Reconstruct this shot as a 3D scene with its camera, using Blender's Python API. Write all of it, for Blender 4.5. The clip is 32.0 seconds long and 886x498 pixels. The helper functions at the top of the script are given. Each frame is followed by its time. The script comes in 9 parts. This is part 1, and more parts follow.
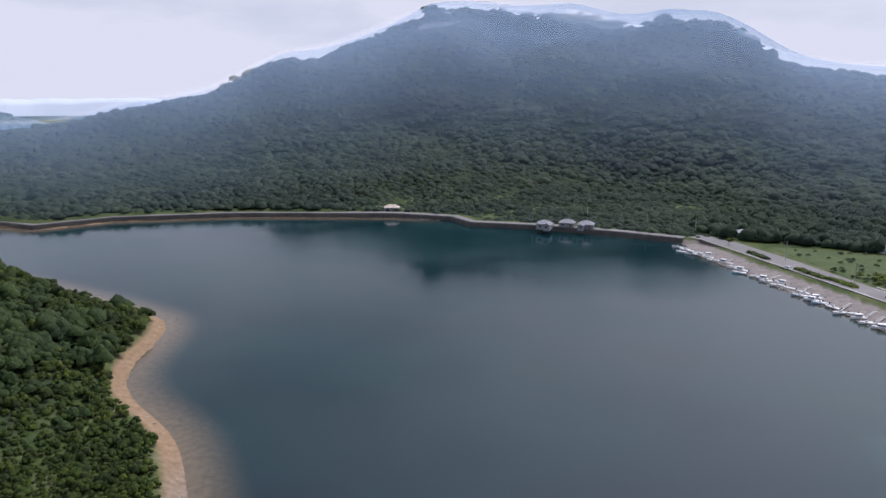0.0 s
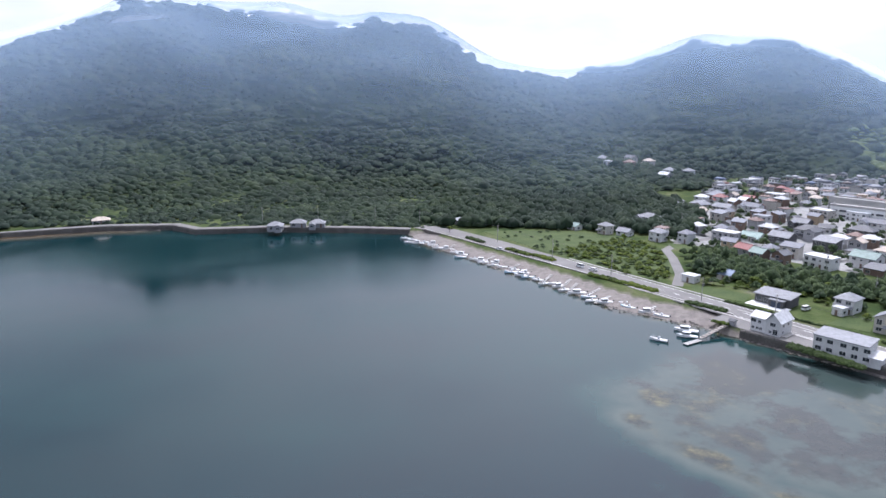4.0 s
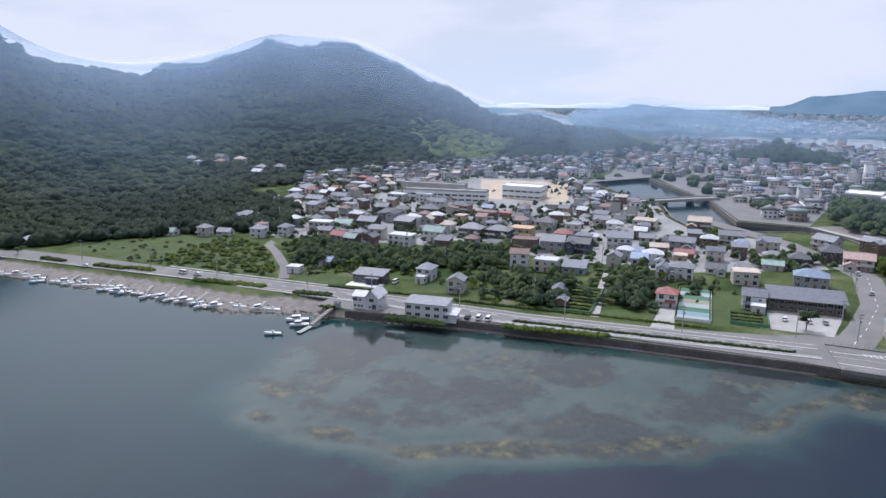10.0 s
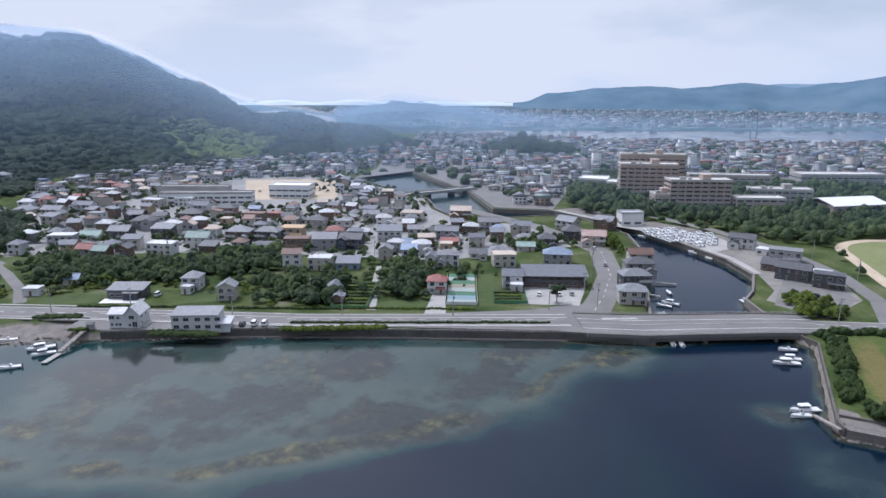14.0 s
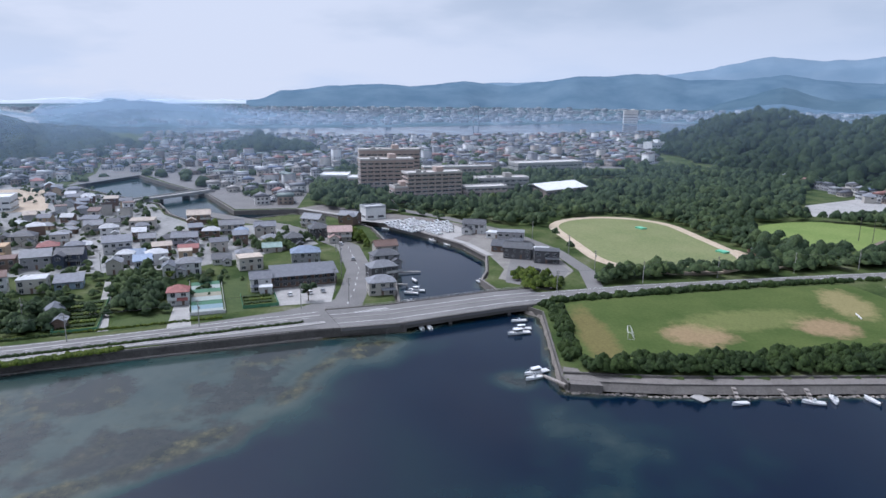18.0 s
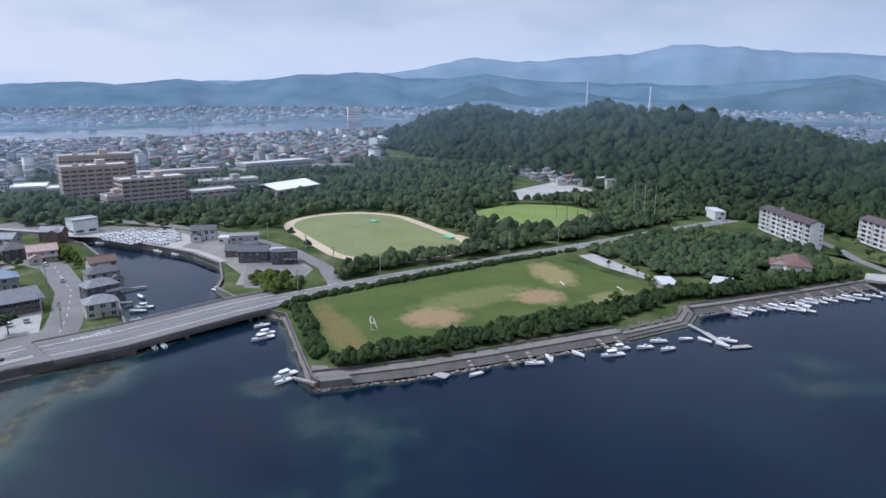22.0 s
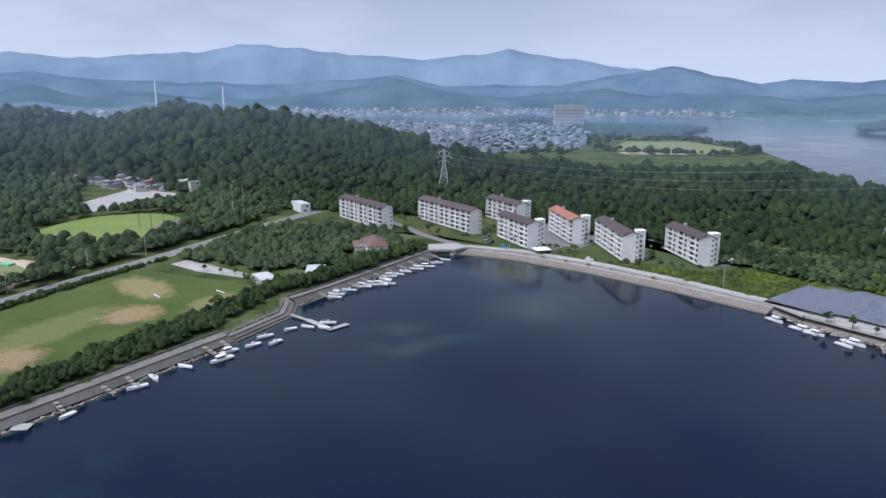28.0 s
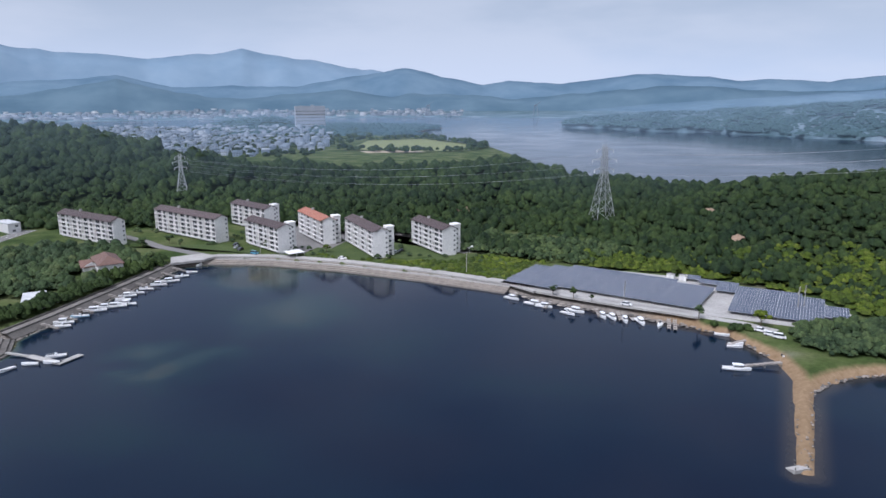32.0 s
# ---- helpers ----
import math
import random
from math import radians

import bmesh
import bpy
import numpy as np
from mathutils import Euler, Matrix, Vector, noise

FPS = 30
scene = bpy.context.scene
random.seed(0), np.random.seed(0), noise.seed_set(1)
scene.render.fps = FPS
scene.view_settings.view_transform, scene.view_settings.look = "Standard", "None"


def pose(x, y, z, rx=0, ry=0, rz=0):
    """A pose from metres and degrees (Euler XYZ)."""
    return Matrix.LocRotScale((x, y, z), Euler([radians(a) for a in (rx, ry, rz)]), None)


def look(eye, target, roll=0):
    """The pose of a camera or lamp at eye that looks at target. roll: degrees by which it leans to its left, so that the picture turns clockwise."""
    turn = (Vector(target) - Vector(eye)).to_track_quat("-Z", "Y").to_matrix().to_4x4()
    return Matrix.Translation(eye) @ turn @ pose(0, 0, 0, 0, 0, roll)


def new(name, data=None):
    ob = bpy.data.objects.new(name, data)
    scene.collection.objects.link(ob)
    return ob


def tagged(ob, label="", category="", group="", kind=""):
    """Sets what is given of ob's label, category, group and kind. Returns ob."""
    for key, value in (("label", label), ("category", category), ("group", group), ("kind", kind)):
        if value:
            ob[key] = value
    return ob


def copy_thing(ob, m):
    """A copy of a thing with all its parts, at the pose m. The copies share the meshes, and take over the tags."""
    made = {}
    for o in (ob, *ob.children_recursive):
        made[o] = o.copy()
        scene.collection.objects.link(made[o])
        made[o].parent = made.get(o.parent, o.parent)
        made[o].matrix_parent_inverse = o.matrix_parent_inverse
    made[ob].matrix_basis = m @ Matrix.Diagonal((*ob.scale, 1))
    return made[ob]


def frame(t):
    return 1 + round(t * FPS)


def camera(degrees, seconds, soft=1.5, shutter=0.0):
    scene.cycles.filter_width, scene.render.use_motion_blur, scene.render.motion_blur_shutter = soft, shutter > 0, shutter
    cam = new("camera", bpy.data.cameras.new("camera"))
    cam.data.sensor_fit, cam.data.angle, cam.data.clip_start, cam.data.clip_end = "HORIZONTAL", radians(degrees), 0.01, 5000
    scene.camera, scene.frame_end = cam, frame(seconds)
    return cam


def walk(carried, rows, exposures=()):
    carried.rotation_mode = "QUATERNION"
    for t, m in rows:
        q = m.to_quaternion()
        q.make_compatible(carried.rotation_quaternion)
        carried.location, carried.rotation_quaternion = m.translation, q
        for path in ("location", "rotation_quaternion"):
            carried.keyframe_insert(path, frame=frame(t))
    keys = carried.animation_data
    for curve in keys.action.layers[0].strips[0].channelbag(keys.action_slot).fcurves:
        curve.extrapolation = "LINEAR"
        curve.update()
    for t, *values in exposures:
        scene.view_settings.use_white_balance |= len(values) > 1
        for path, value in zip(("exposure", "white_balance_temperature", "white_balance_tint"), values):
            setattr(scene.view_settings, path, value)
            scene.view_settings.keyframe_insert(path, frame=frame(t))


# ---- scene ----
# ---------------------------------------------------------------- camera
EYE_Z = 85.0
cam = camera(66.0, 32.0, soft=1.55)
# seconds, tilt from straight down, lean, heading
PATH = (
    (0.0, 77.1, -0.3, 0.0), (1.0, 77.09, -0.2, -5.67), (2.0, 77.1, -0.22, -11.4), (3.0, 77.13, -0.23, -17.02),
    (3.5, 77.15, -0.23, -19.87), (5.5, 77.14, -0.25, -30.94), (6.0, 77.17, -0.28, -33.77), (7.0, 77.16, -0.26, -39.41),
    (8.0, 77.13, -0.24, -45.03), (9.0, 77.13, -0.28, -50.41), (10.0, 77.13, -0.3, -55.87), (11.0, 77.13, -0.26, -61.51),
    (12.0, 77.1, -0.22, -66.33), (13.0, 77.05, -0.2, -70.66), (13.5, 77.03, -0.24, -72.91), (15.5, 76.91, -0.43, -82.97),
    (16.0, 76.92, -0.47, -85.71), (17.0, 76.9, -0.49, -91.27), (18.0, 76.92, -0.47, -96.74), (19.0, 76.93, -0.42, -102.51),
    (20.0, 76.96, -0.36, -108.2), (21.0, 76.94, -0.35, -113.8), (22.0, 76.91, -0.31, -119.13), (23.0, 76.88, -0.31, -124.68),
    (24.0, 76.89, -0.33, -130.06), (24.5, 76.89, -0.31, -132.95), (26.5, 76.91, -0.25, -144.3), (27.0, 76.94, -0.2, -147.22),
    (28.0, 76.97, -0.14, -153.1), (29.0, 76.97, -0.06, -158.88), (30.0, 77.0, -0.02, -163.99), (31.0, 77.03, 0.05, -169.18),
    (32.0, 77.06, 0.02, -174.22))
EXPOSURES = ((0.0, 0.08, 5950, 23), (1.0, 0.46, 5900, 22), (2.0, 0.72, 5880, 22), (3.5, 0.68, 5850, 21), (6.0, 0.44, 5800, 19), (10.0, 0.2, 5760, 18), (16.0, 0.08, 5620, 17), (23.0, 0.04, 5500, 18), (32.0, 0.1, 5750, 18))
walk(cam, [(t, pose(0, 0, EYE_Z, rx, ry, rz)) for t, rx, ry, rz in PATH], EXPOSURES)

# ---------------------------------------------------------------- sky and sun
SUN_EL, SUN_AZ = 58.0, 38.0          # azimuth clockwise from +y
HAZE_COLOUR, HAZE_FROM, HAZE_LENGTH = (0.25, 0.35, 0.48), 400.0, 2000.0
SKY_LOW, SKY_HIGH, CLOUD, GLARE = (0.5, 0.61, 0.73), (0.17, 0.25, 0.38), (0.68, 0.71, 0.735), 1.6
world = bpy.data.worlds.new("sky")
scene.world = world
world.use_nodes = True
wn, wl = world.node_tree.nodes, world.node_tree.links
wn.clear()
w_out = wn.new("ShaderNodeOutputWorld")
w_bg = wn.new("ShaderNodeBackground")
w_sky = wn.new("ShaderNodeTexSky")
w_sky.sky_type, w_sky.sun_disc = "NISHITA", False
w_sky.sun_elevation, w_sky.sun_rotation = radians(SUN_EL), radians(SUN_AZ)
w_sky.air_density, w_sky.dust_density, w_sky.altitude = 1.2, 3.0, 80.0
w_co = wn.new("ShaderNodeTexCoord")


def w_math(op, a, b=None, c=None):
    n = wn.new("ShaderNodeMath")
    n.operation = op
    for k, v in enumerate((a, b, c)):
        if v is None:
            continue
        if isinstance(v, (int, float)):
            n.inputs[k].default_value = v
        else:
            wl.new(v, n.inputs[k])
    return n.outputs[0]


def w_range(v, a, b, lo, hi):
    n = wn.new("ShaderNodeMapRange")
    n.interpolation_type = "SMOOTHSTEP"
    for k, q in (("From Min", a), ("From Max", b), ("To Min", lo), ("To Max", hi)):
        n.inputs[k].default_value = q
    wl.new(v, n.inputs["Value"])
    return n.outputs[0]


def w_mixed(fac, a, b, mode="MIX"):
    n = wn.new("ShaderNodeMix")
    n.data_type, n.blend_type = "RGBA", mode
    for k, v in ((0, fac), (6, a), (7, b)):
        if isinstance(v, (int, float)):
            n.inputs[k].default_value = v
        elif isinstance(v, tuple):
            n.inputs[k].default_value = (*v, 1)
        else:
            wl.new(v, n.inputs[k])
    return n.outputs[2]


w_sep = wn.new("ShaderNodeSeparateXYZ")
wl.new(w_co.outputs["Generated"], w_sep.inputs[0])
up = w_sep.outputs["Z"]
# cosine of the angle to the sun: thin cloud glares round it
w_dot = wn.new("ShaderNodeVectorMath"); w_dot.operation = "DOT_PRODUCT"
wl.new(w_co.outputs["Generated"], w_dot.inputs[0])
w_dot.inputs[1].default_value = (math.cos(radians(SUN_EL)) * math.sin(radians(SUN_AZ)), math.cos(radians(SUN_EL)) * math.cos(radians(SUN_AZ)), math.sin(radians(SUN_EL)))
w_map = wn.new("ShaderNodeMapping")
w_map.inputs["Scale"].default_value = (1.5, 1.5, 5.5)
wl.new(w_co.outputs["Generated"], w_map.inputs[0])
w_noise = wn.new("ShaderNodeTexNoise")
w_noise.inputs["Scale"].default_value, w_noise.inputs["Detail"].default_value, w_noise.inputs["Roughness"].default_value = 2.2, 5.0, 0.5
wl.new(w_map.outputs[0], w_noise.inputs["Vector"])
# clear air: pale at the horizon, deeper blue above
haze = w_range(up, 0.0, 0.42, 0.0, 1.0)
air = w_mixed(haze, SKY_LOW, SKY_HIGH)
air = w_mixed(w_range(up, 0.0, 0.16, 0.0, 0.55), air, w_mixed(1.0, w_sky.outputs[0], (0.075, 0.075, 0.075), "MULTIPLY"))
# the deck of cloud is thick over the mountain and breaks up over the strait
deck = w_range(w_sep.outputs["Y"], -0.9, 0.75, 0.5, 1.25)
cover = w_math("MULTIPLY", deck, w_range(w_noise.outputs["Fac"], 0.36, 0.62, 0.5, 1.05))
tone = w_mixed(cover, air, CLOUD)
glare = w_range(w_dot.outputs["Value"], 0.62, 1.0, 0.0, GLARE)
lit = w_mixed(1.0, tone, w_mixed(1.0, (1.0, 0.99, 0.97), glare, "MULTIPLY"), "ADD")
wl.new(lit, w_bg.inputs[0]); wl.new(w_bg.outputs[0], w_out.inputs[0])
w_bg.inputs[1].default_value = 1.0

sun = new("sun", bpy.data.lights.new("sun", "SUN"))
sun.data.energy, sun.data.angle, sun.data.color = 2.4, radians(1.5), (1.0, 0.96, 0.9)
_el, _az = radians(SUN_EL), radians(SUN_AZ)
SUN_DIR = Vector((math.cos(_el) * math.sin(_az), math.cos(_el) * math.cos(_az), math.sin(_el)))
sun.matrix_world = look(SUN_DIR * 400, (0, 0, 0))
# ---------------------------------------------------------------- materials
def ramp(nt, fac, stops, constant=False):
    r = nt.nodes.new("ShaderNodeValToRGB")
    if constant:
        r.color_ramp.interpolation = "CONSTANT"
    while len(r.color_ramp.elements) < len(stops):
        r.color_ramp.elements.new(0.5)
    for e, (p, c) in zip(r.color_ramp.elements, stops):
        e.position, e.color = p, (*c, 1)
    nt.links.new(fac, r.inputs[0])
    return r.outputs[0]


def fbm(nt, scale, detail=5.0, rough=0.55, coord=None, stretch=None):
    if coord is None:
        coord = nt.nodes.new("ShaderNodeNewGeometry").outputs["Position"]
    if stretch:
        m = nt.nodes.new("ShaderNodeMapping")
        m.inputs["Scale"].default_value = stretch
        nt.links.new(coord, m.inputs[0])
        coord = m.outputs[0]
    n = nt.nodes.new("ShaderNodeTexNoise")
    n.inputs["Scale"].default_value, n.inputs["Detail"].default_value, n.inputs["Roughness"].default_value = scale, detail, rough
    nt.links.new(coord, n.inputs["Vector"])
    return n.outputs["Fac"]


def blend(nt, fac, a, b, mode="MIX"):
    m = nt.nodes.new("ShaderNodeMix")
    m.data_type, m.blend_type = "RGBA", mode
    for k, v in ((0, fac), (6, a), (7, b)):
        if hasattr(v, "default_value"):
            nt.links.new(v, m.inputs[k])
        elif isinstance(v, (int, float)):
            m.inputs[k].default_value = v if k == 0 else (v, v, v, 1)
        else:
            m.inputs[k].default_value = (*v, 1)
    return m.outputs[2]


def base_mat(name, rough=0.8, metal=0.0, spec=0.3):
    m = bpy.data.materials.new(name)
    m.use_nodes = True
    b = m.node_tree.nodes["Principled BSDF"]
    b.inputs["Roughness"].default_value, b.inputs["Metallic"].default_value = rough, metal
    b.inputs["Specular IOR Level"].default_value = spec
    return m, m.node_tree, b


def bump(nt, b, height, strength, dist):
    n = nt.nodes.new("ShaderNodeBump")
    n.inputs["Strength"].default_value, n.inputs["Distance"].default_value = strength, dist
    nt.links.new(height, n.inputs["Height"])
    nt.links.new(n.outputs[0], b.inputs["Normal"])


def worn(name, lo, hi, scale, rough=0.8, metal=0.0, fine=None, bumpy=0.25, vary=0.0, spec=0.3):
    """A surface whose colour wanders between lo and hi at two scales."""
    m, nt, b = base_mat(name, rough, metal, spec)
    a = fbm(nt, scale, 6.0)
    c = ramp(nt, a, ((0.3, lo), (0.7, hi)))
    f = fbm(nt, fine or scale * 9, 4.0, 0.65)
    c = blend(nt, 0.35, c, ramp(nt, f, ((0.3, tuple(v * 0.6 for v in lo)), (0.7, tuple(min(1, v * 1.25) for v in hi)))))
    if vary:
        info = nt.nodes.new("ShaderNodeObjectInfo")
        c = blend(nt, 1.0, c, ramp(nt, info.outputs["Random"], ((0, (1 - vary,) * 3), (1, (1.0, 1.0, 1.0)))), "MULTIPLY")
    nt.links.new(c, b.inputs["Base Color"])
    bump(nt, b, f, bumpy, 0.05)
    return m


def foliage(name, shades, leaf=1.6, patch=0.03, depth=0.5, crisp=0.8, relief=0.6):
    """Leaf masses: every clump has its own shade, with leafy relief and drifts of other growth."""
    m, nt, b = base_mat(name, 0.75, 0.0, 0.12)
    geo = nt.nodes.new("ShaderNodeNewGeometry")
    n = len(shades)
    c = ramp(nt, geo.outputs["Random Per Island"], [(i / max(1, n - 1), s) for i, s in enumerate(shades)])
    leafy = fbm(nt, leaf, 4.0, 0.6)
    c = blend(nt, crisp, c, ramp(nt, leafy, ((0.34, (0.5, 0.52, 0.5)), (0.66, (1.5, 1.48, 1.3)))), "MULTIPLY")
    drift = fbm(nt, patch, 4.0)
    c = blend(nt, 0.7, c, ramp(nt, drift, ((0.35, (0.66, 0.72, 0.8)), (0.65, (1.35, 1.28, 1.0)))), "MULTIPLY")
    nt.links.new(c, b.inputs["Base Color"])
    bump(nt, b, leafy, relief, depth)
    return m


def by_island(name, shades, rough=0.7, metal=0.0, grain=0.6, spec=0.3):
    """Each separate piece takes one of the shades."""
    m, nt, b = base_mat(name, rough, metal, spec)
    geo = nt.nodes.new("ShaderNodeNewGeometry")
    n = len(shades)
    c = ramp(nt, geo.outputs["Random Per Island"], [(i / n, s) for i, s in enumerate(shades)], True)
    g = fbm(nt, grain, 4.0, 0.6)
    c = blend(nt, 0.6, c, ramp(nt, g, ((0.3, (0.75, 0.75, 0.74)), (0.7, (1.1, 1.1, 1.1)))), "MULTIPLY")
    nt.links.new(c, b.inputs["Base Color"])
    return m


M_HILL = foliage("mountain_forest", ((0.011, 0.022, 0.015), (0.02, 0.035, 0.021), (0.015, 0.028, 0.018), (0.029, 0.045, 0.025)), 0.12, 0.009, 2.0, 0.35, 0.25)
M_WOOD = foliage("broadleaf_wood", ((0.018, 0.033, 0.017), (0.033, 0.053, 0.026), (0.055, 0.079, 0.036), (0.022, 0.039, 0.021)), 0.9, 0.03, 0.8)
M_SLOPE = foliage("hillside_wood", ((0.01, 0.021, 0.01), (0.018, 0.033, 0.013), (0.027, 0.044, 0.016), (0.013, 0.026, 0.012)), 0.35, 0.014, 1.5, 0.7)
M_BUSH = foliage("bright_scrub", ((0.036, 0.058, 0.009), (0.062, 0.088, 0.012), (0.024, 0.04, 0.009), (0.085, 0.108, 0.02)), 2.2, 0.06, 0.4)
M_HEAD = foliage("headland_scrub", ((0.016, 0.029, 0.005), (0.028, 0.045, 0.006), (0.01, 0.018, 0.005), (0.044, 0.06, 0.01)), 1.1, 0.05, 0.6)
M_HEDGE = foliage("hedge_leaf", ((0.017, 0.031, 0.011), (0.028, 0.046, 0.015), (0.022, 0.037, 0.012)), 1.4, 0.08, 0.4)
def field_lawn(name, lo, hi, bare):
    """Mown grass with bare or dry places, each (x, y, half sizes, turn, colour, how bare), ragged at the rim."""
    m, nt, b = base_mat(name, 0.95, 0.0, 0.1)
    f = fbm(nt, 0.9, 5.0, 0.65)
    c = ramp(nt, fbm(nt, 0.045, 5.0), ((0.3, lo), (0.7, hi)))
    c = blend(nt, 0.5, c, ramp(nt, f, ((0.3, (0.7, 0.7, 0.65)), (0.7, (1.25, 1.25, 1.2)))), "MULTIPLY")
    pos = nt.nodes.new("ShaderNodeNewGeometry").outputs["Position"]
    rag = fbm(nt, 0.22, 5.0, 0.65)
    for x, y, a, q, turn, col, most in bare:
        mp = nt.nodes.new("ShaderNodeMapping")
        mp.vector_type = "TEXTURE"
        mp.inputs["Location"].default_value = (x, y, 3.08)
        mp.inputs["Rotation"].default_value = (0, 0, radians(turn))
        mp.inputs["Scale"].default_value = (a, q, 50)
        nt.links.new(pos, mp.inputs[0])
        ln = nt.nodes.new("ShaderNodeVectorMath"); ln.operation = "LENGTH"
        nt.links.new(mp.outputs[0], ln.inputs[0])
        ad = nt.nodes.new("ShaderNodeMath"); ad.operation = "MULTIPLY_ADD"
        ad.inputs[1].default_value = 1.1
        nt.links.new(rag, ad.inputs[0]); nt.links.new(ln.outputs["Value"], ad.inputs[2])
        mr = nt.nodes.new("ShaderNodeMapRange")
        mr.inputs["From Min"].default_value, mr.inputs["From Max"].default_value = 1.2, 1.65
        mr.inputs["To Min"].default_value, mr.inputs["To Max"].default_value = most, 0.0
        nt.links.new(ad.outputs[0], mr.inputs["Value"])
        dirt = ramp(nt, f, ((0.3, tuple(v * 0.8 for v in col)), (0.7, tuple(v * 1.12 for v in col))))
        c = blend(nt, mr.outputs[0], c, dirt)
    nt.links.new(c, b.inputs["Base Color"])
    bump(nt, b, f, 0.4, 0.05)
    return m


M_LAWN = worn("lawn", (0.075, 0.13, 0.03), (0.14, 0.19, 0.06), 0.05, 0.95, fine=0.9)
M_MEADOW = worn("rough_grass", (0.026, 0.05, 0.011), (0.066, 0.09, 0.027), 0.1, 0.95, fine=1.2, bumpy=0.6)
M_SAND = worn("pale_sand_yard", (0.37, 0.295, 0.21), (0.48, 0.4, 0.3), 0.1, 0.95)
M_ASPHALT = worn("road_asphalt", (0.125, 0.121, 0.117), (0.19, 0.184, 0.177), 0.08, 0.9, fine=2.0)
M_CONC = worn("weathered_concrete", (0.25, 0.243, 0.23), (0.38, 0.37, 0.35), 0.12, 0.9, fine=1.5)
M_CONC_DK = worn("stained_concrete", (0.065, 0.06, 0.055), (0.14, 0.13, 0.118), 0.2, 0.9, fine=1.5)
M_PATH = worn("old_path_concrete", (0.12, 0.11, 0.1), (0.2, 0.185, 0.17), 0.15, 0.9, fine=1.5)
M_PAINT = worn("road_paint", (0.62, 0.62, 0.6), (0.78, 0.78, 0.76), 0.5, 0.7)
M_WHITE = worn("white_wall", (0.6, 0.6, 0.58), (0.74, 0.74, 0.72), 0.2, 0.8)
M_GLASS = base_mat("dark_window_glass", 0.12, 0.0, 0.5)[0]
M_GLASS.node_tree.nodes["Principled BSDF"].inputs["Base Color"].default_value = (0.03, 0.038, 0.045, 1)
M_BARK = worn("bark", (0.07, 0.055, 0.04), (0.14, 0.11, 0.08), 1.5)
# ---------------------------------------------------------------- helpers for shapes
def mesh_obj(name, verts, faces, mat, parent=None, label="", smooth=False):
    me = bpy.data.meshes.new(name)
    me.from_pydata([tuple(v) for v in verts], [], [tuple(f) for f in faces])
    if mat:
        me.materials.append(mat)
    if smooth:
        me.shade_smooth()
    ob = new(name, me)
    if parent:
        ob.parent = parent
    if label:
        tagged(ob, label)
    return ob


def array_mesh(name, verts, quads, mat, smooth=False):
    """A mesh from arrays: verts (n, 3), faces (m, 3 or 4)."""
    me = bpy.data.meshes.new(name)
    k = quads.shape[1]
    me.vertices.add(len(verts)); me.vertices.foreach_set("co", np.ascontiguousarray(verts, dtype=np.float32).ravel())
    me.loops.add(quads.size); me.loops.foreach_set("vertex_index", np.ascontiguousarray(quads, dtype=np.int32).ravel())
    me.polygons.add(len(quads)); me.polygons.foreach_set("loop_start", np.arange(0, quads.size, k, dtype=np.int32))
    me.update(calc_edges=True)
    me.validate()
    me.materials.append(mat)
    if smooth:
        me.shade_smooth()
    return new(name, me)


def hash2(ix, iy, seed):
    h = (ix.astype(np.int64) * 374761393 + iy.astype(np.int64) * 668265263 + seed * 974634721) & 0xFFFFFFFF
    h = ((h ^ (h >> 13)) * 1274126177) & 0xFFFFFFFF
    return ((h ^ (h >> 16)) & 0xFFFF) / 65535.0


def vnoise(x, y, seed=0):
    ix, iy = np.floor(x), np.floor(y)
    fx, fy = x - ix, y - iy
    fx, fy = fx * fx * (3 - 2 * fx), fy * fy * (3 - 2 * fy)
    a, b, c, d = hash2(ix, iy, seed), hash2(ix + 1, iy, seed), hash2(ix, iy + 1, seed), hash2(ix + 1, iy + 1, seed)
    return (a * (1 - fx) + b * fx) * (1 - fy) + (c * (1 - fx) + d * fx) * fy


def rough2(x, y, size, octaves=4, seed=0):
    """Fractal noise, about -1 to 1, of that feature size."""
    out, amp, tot = 0.0, 1.0, 0.0
    for k in range(octaves):
        out = out + amp * (2 * vnoise(x / size, y / size, seed + k) - 1)
        tot, amp, size = tot + amp, amp * 0.5, size * 0.5
    return out / tot


def step(x, a, b):
    u = np.clip((x - a) / (b - a), 0, 1)
    return u * u * (3 - 2 * u)


def near_line(x, y, pts):
    """Distance to a polyline and the values (columns 2 on) at the nearest place on it."""
    pts = np.asarray(pts, float)
    best = np.full(np.shape(x), 1e12)
    vals = np.zeros(np.shape(x) + (pts.shape[1] - 2,))
    total = np.zeros(np.shape(x))
    for a, b in zip(pts[:-1], pts[1:]):
        d = b - a
        u = np.clip(((x - a[0]) * d[0] + (y - a[1]) * d[1]) / max(1e-9, d[0] ** 2 + d[1] ** 2), 0, 1)
        q = (x - a[0] - u * d[0]) ** 2 + (y - a[1] - u * d[1]) ** 2
        best = np.minimum(q, best)
        if vals.shape[-1]:
            w = (q + 30.0) ** -3
            total += w
            for k in range(vals.shape[-1]):
                vals[..., k] += w * (a[2 + k] + u * d[2 + k])
    if vals.shape[-1]:
        vals /= total[..., None]
    return np.sqrt(best), vals


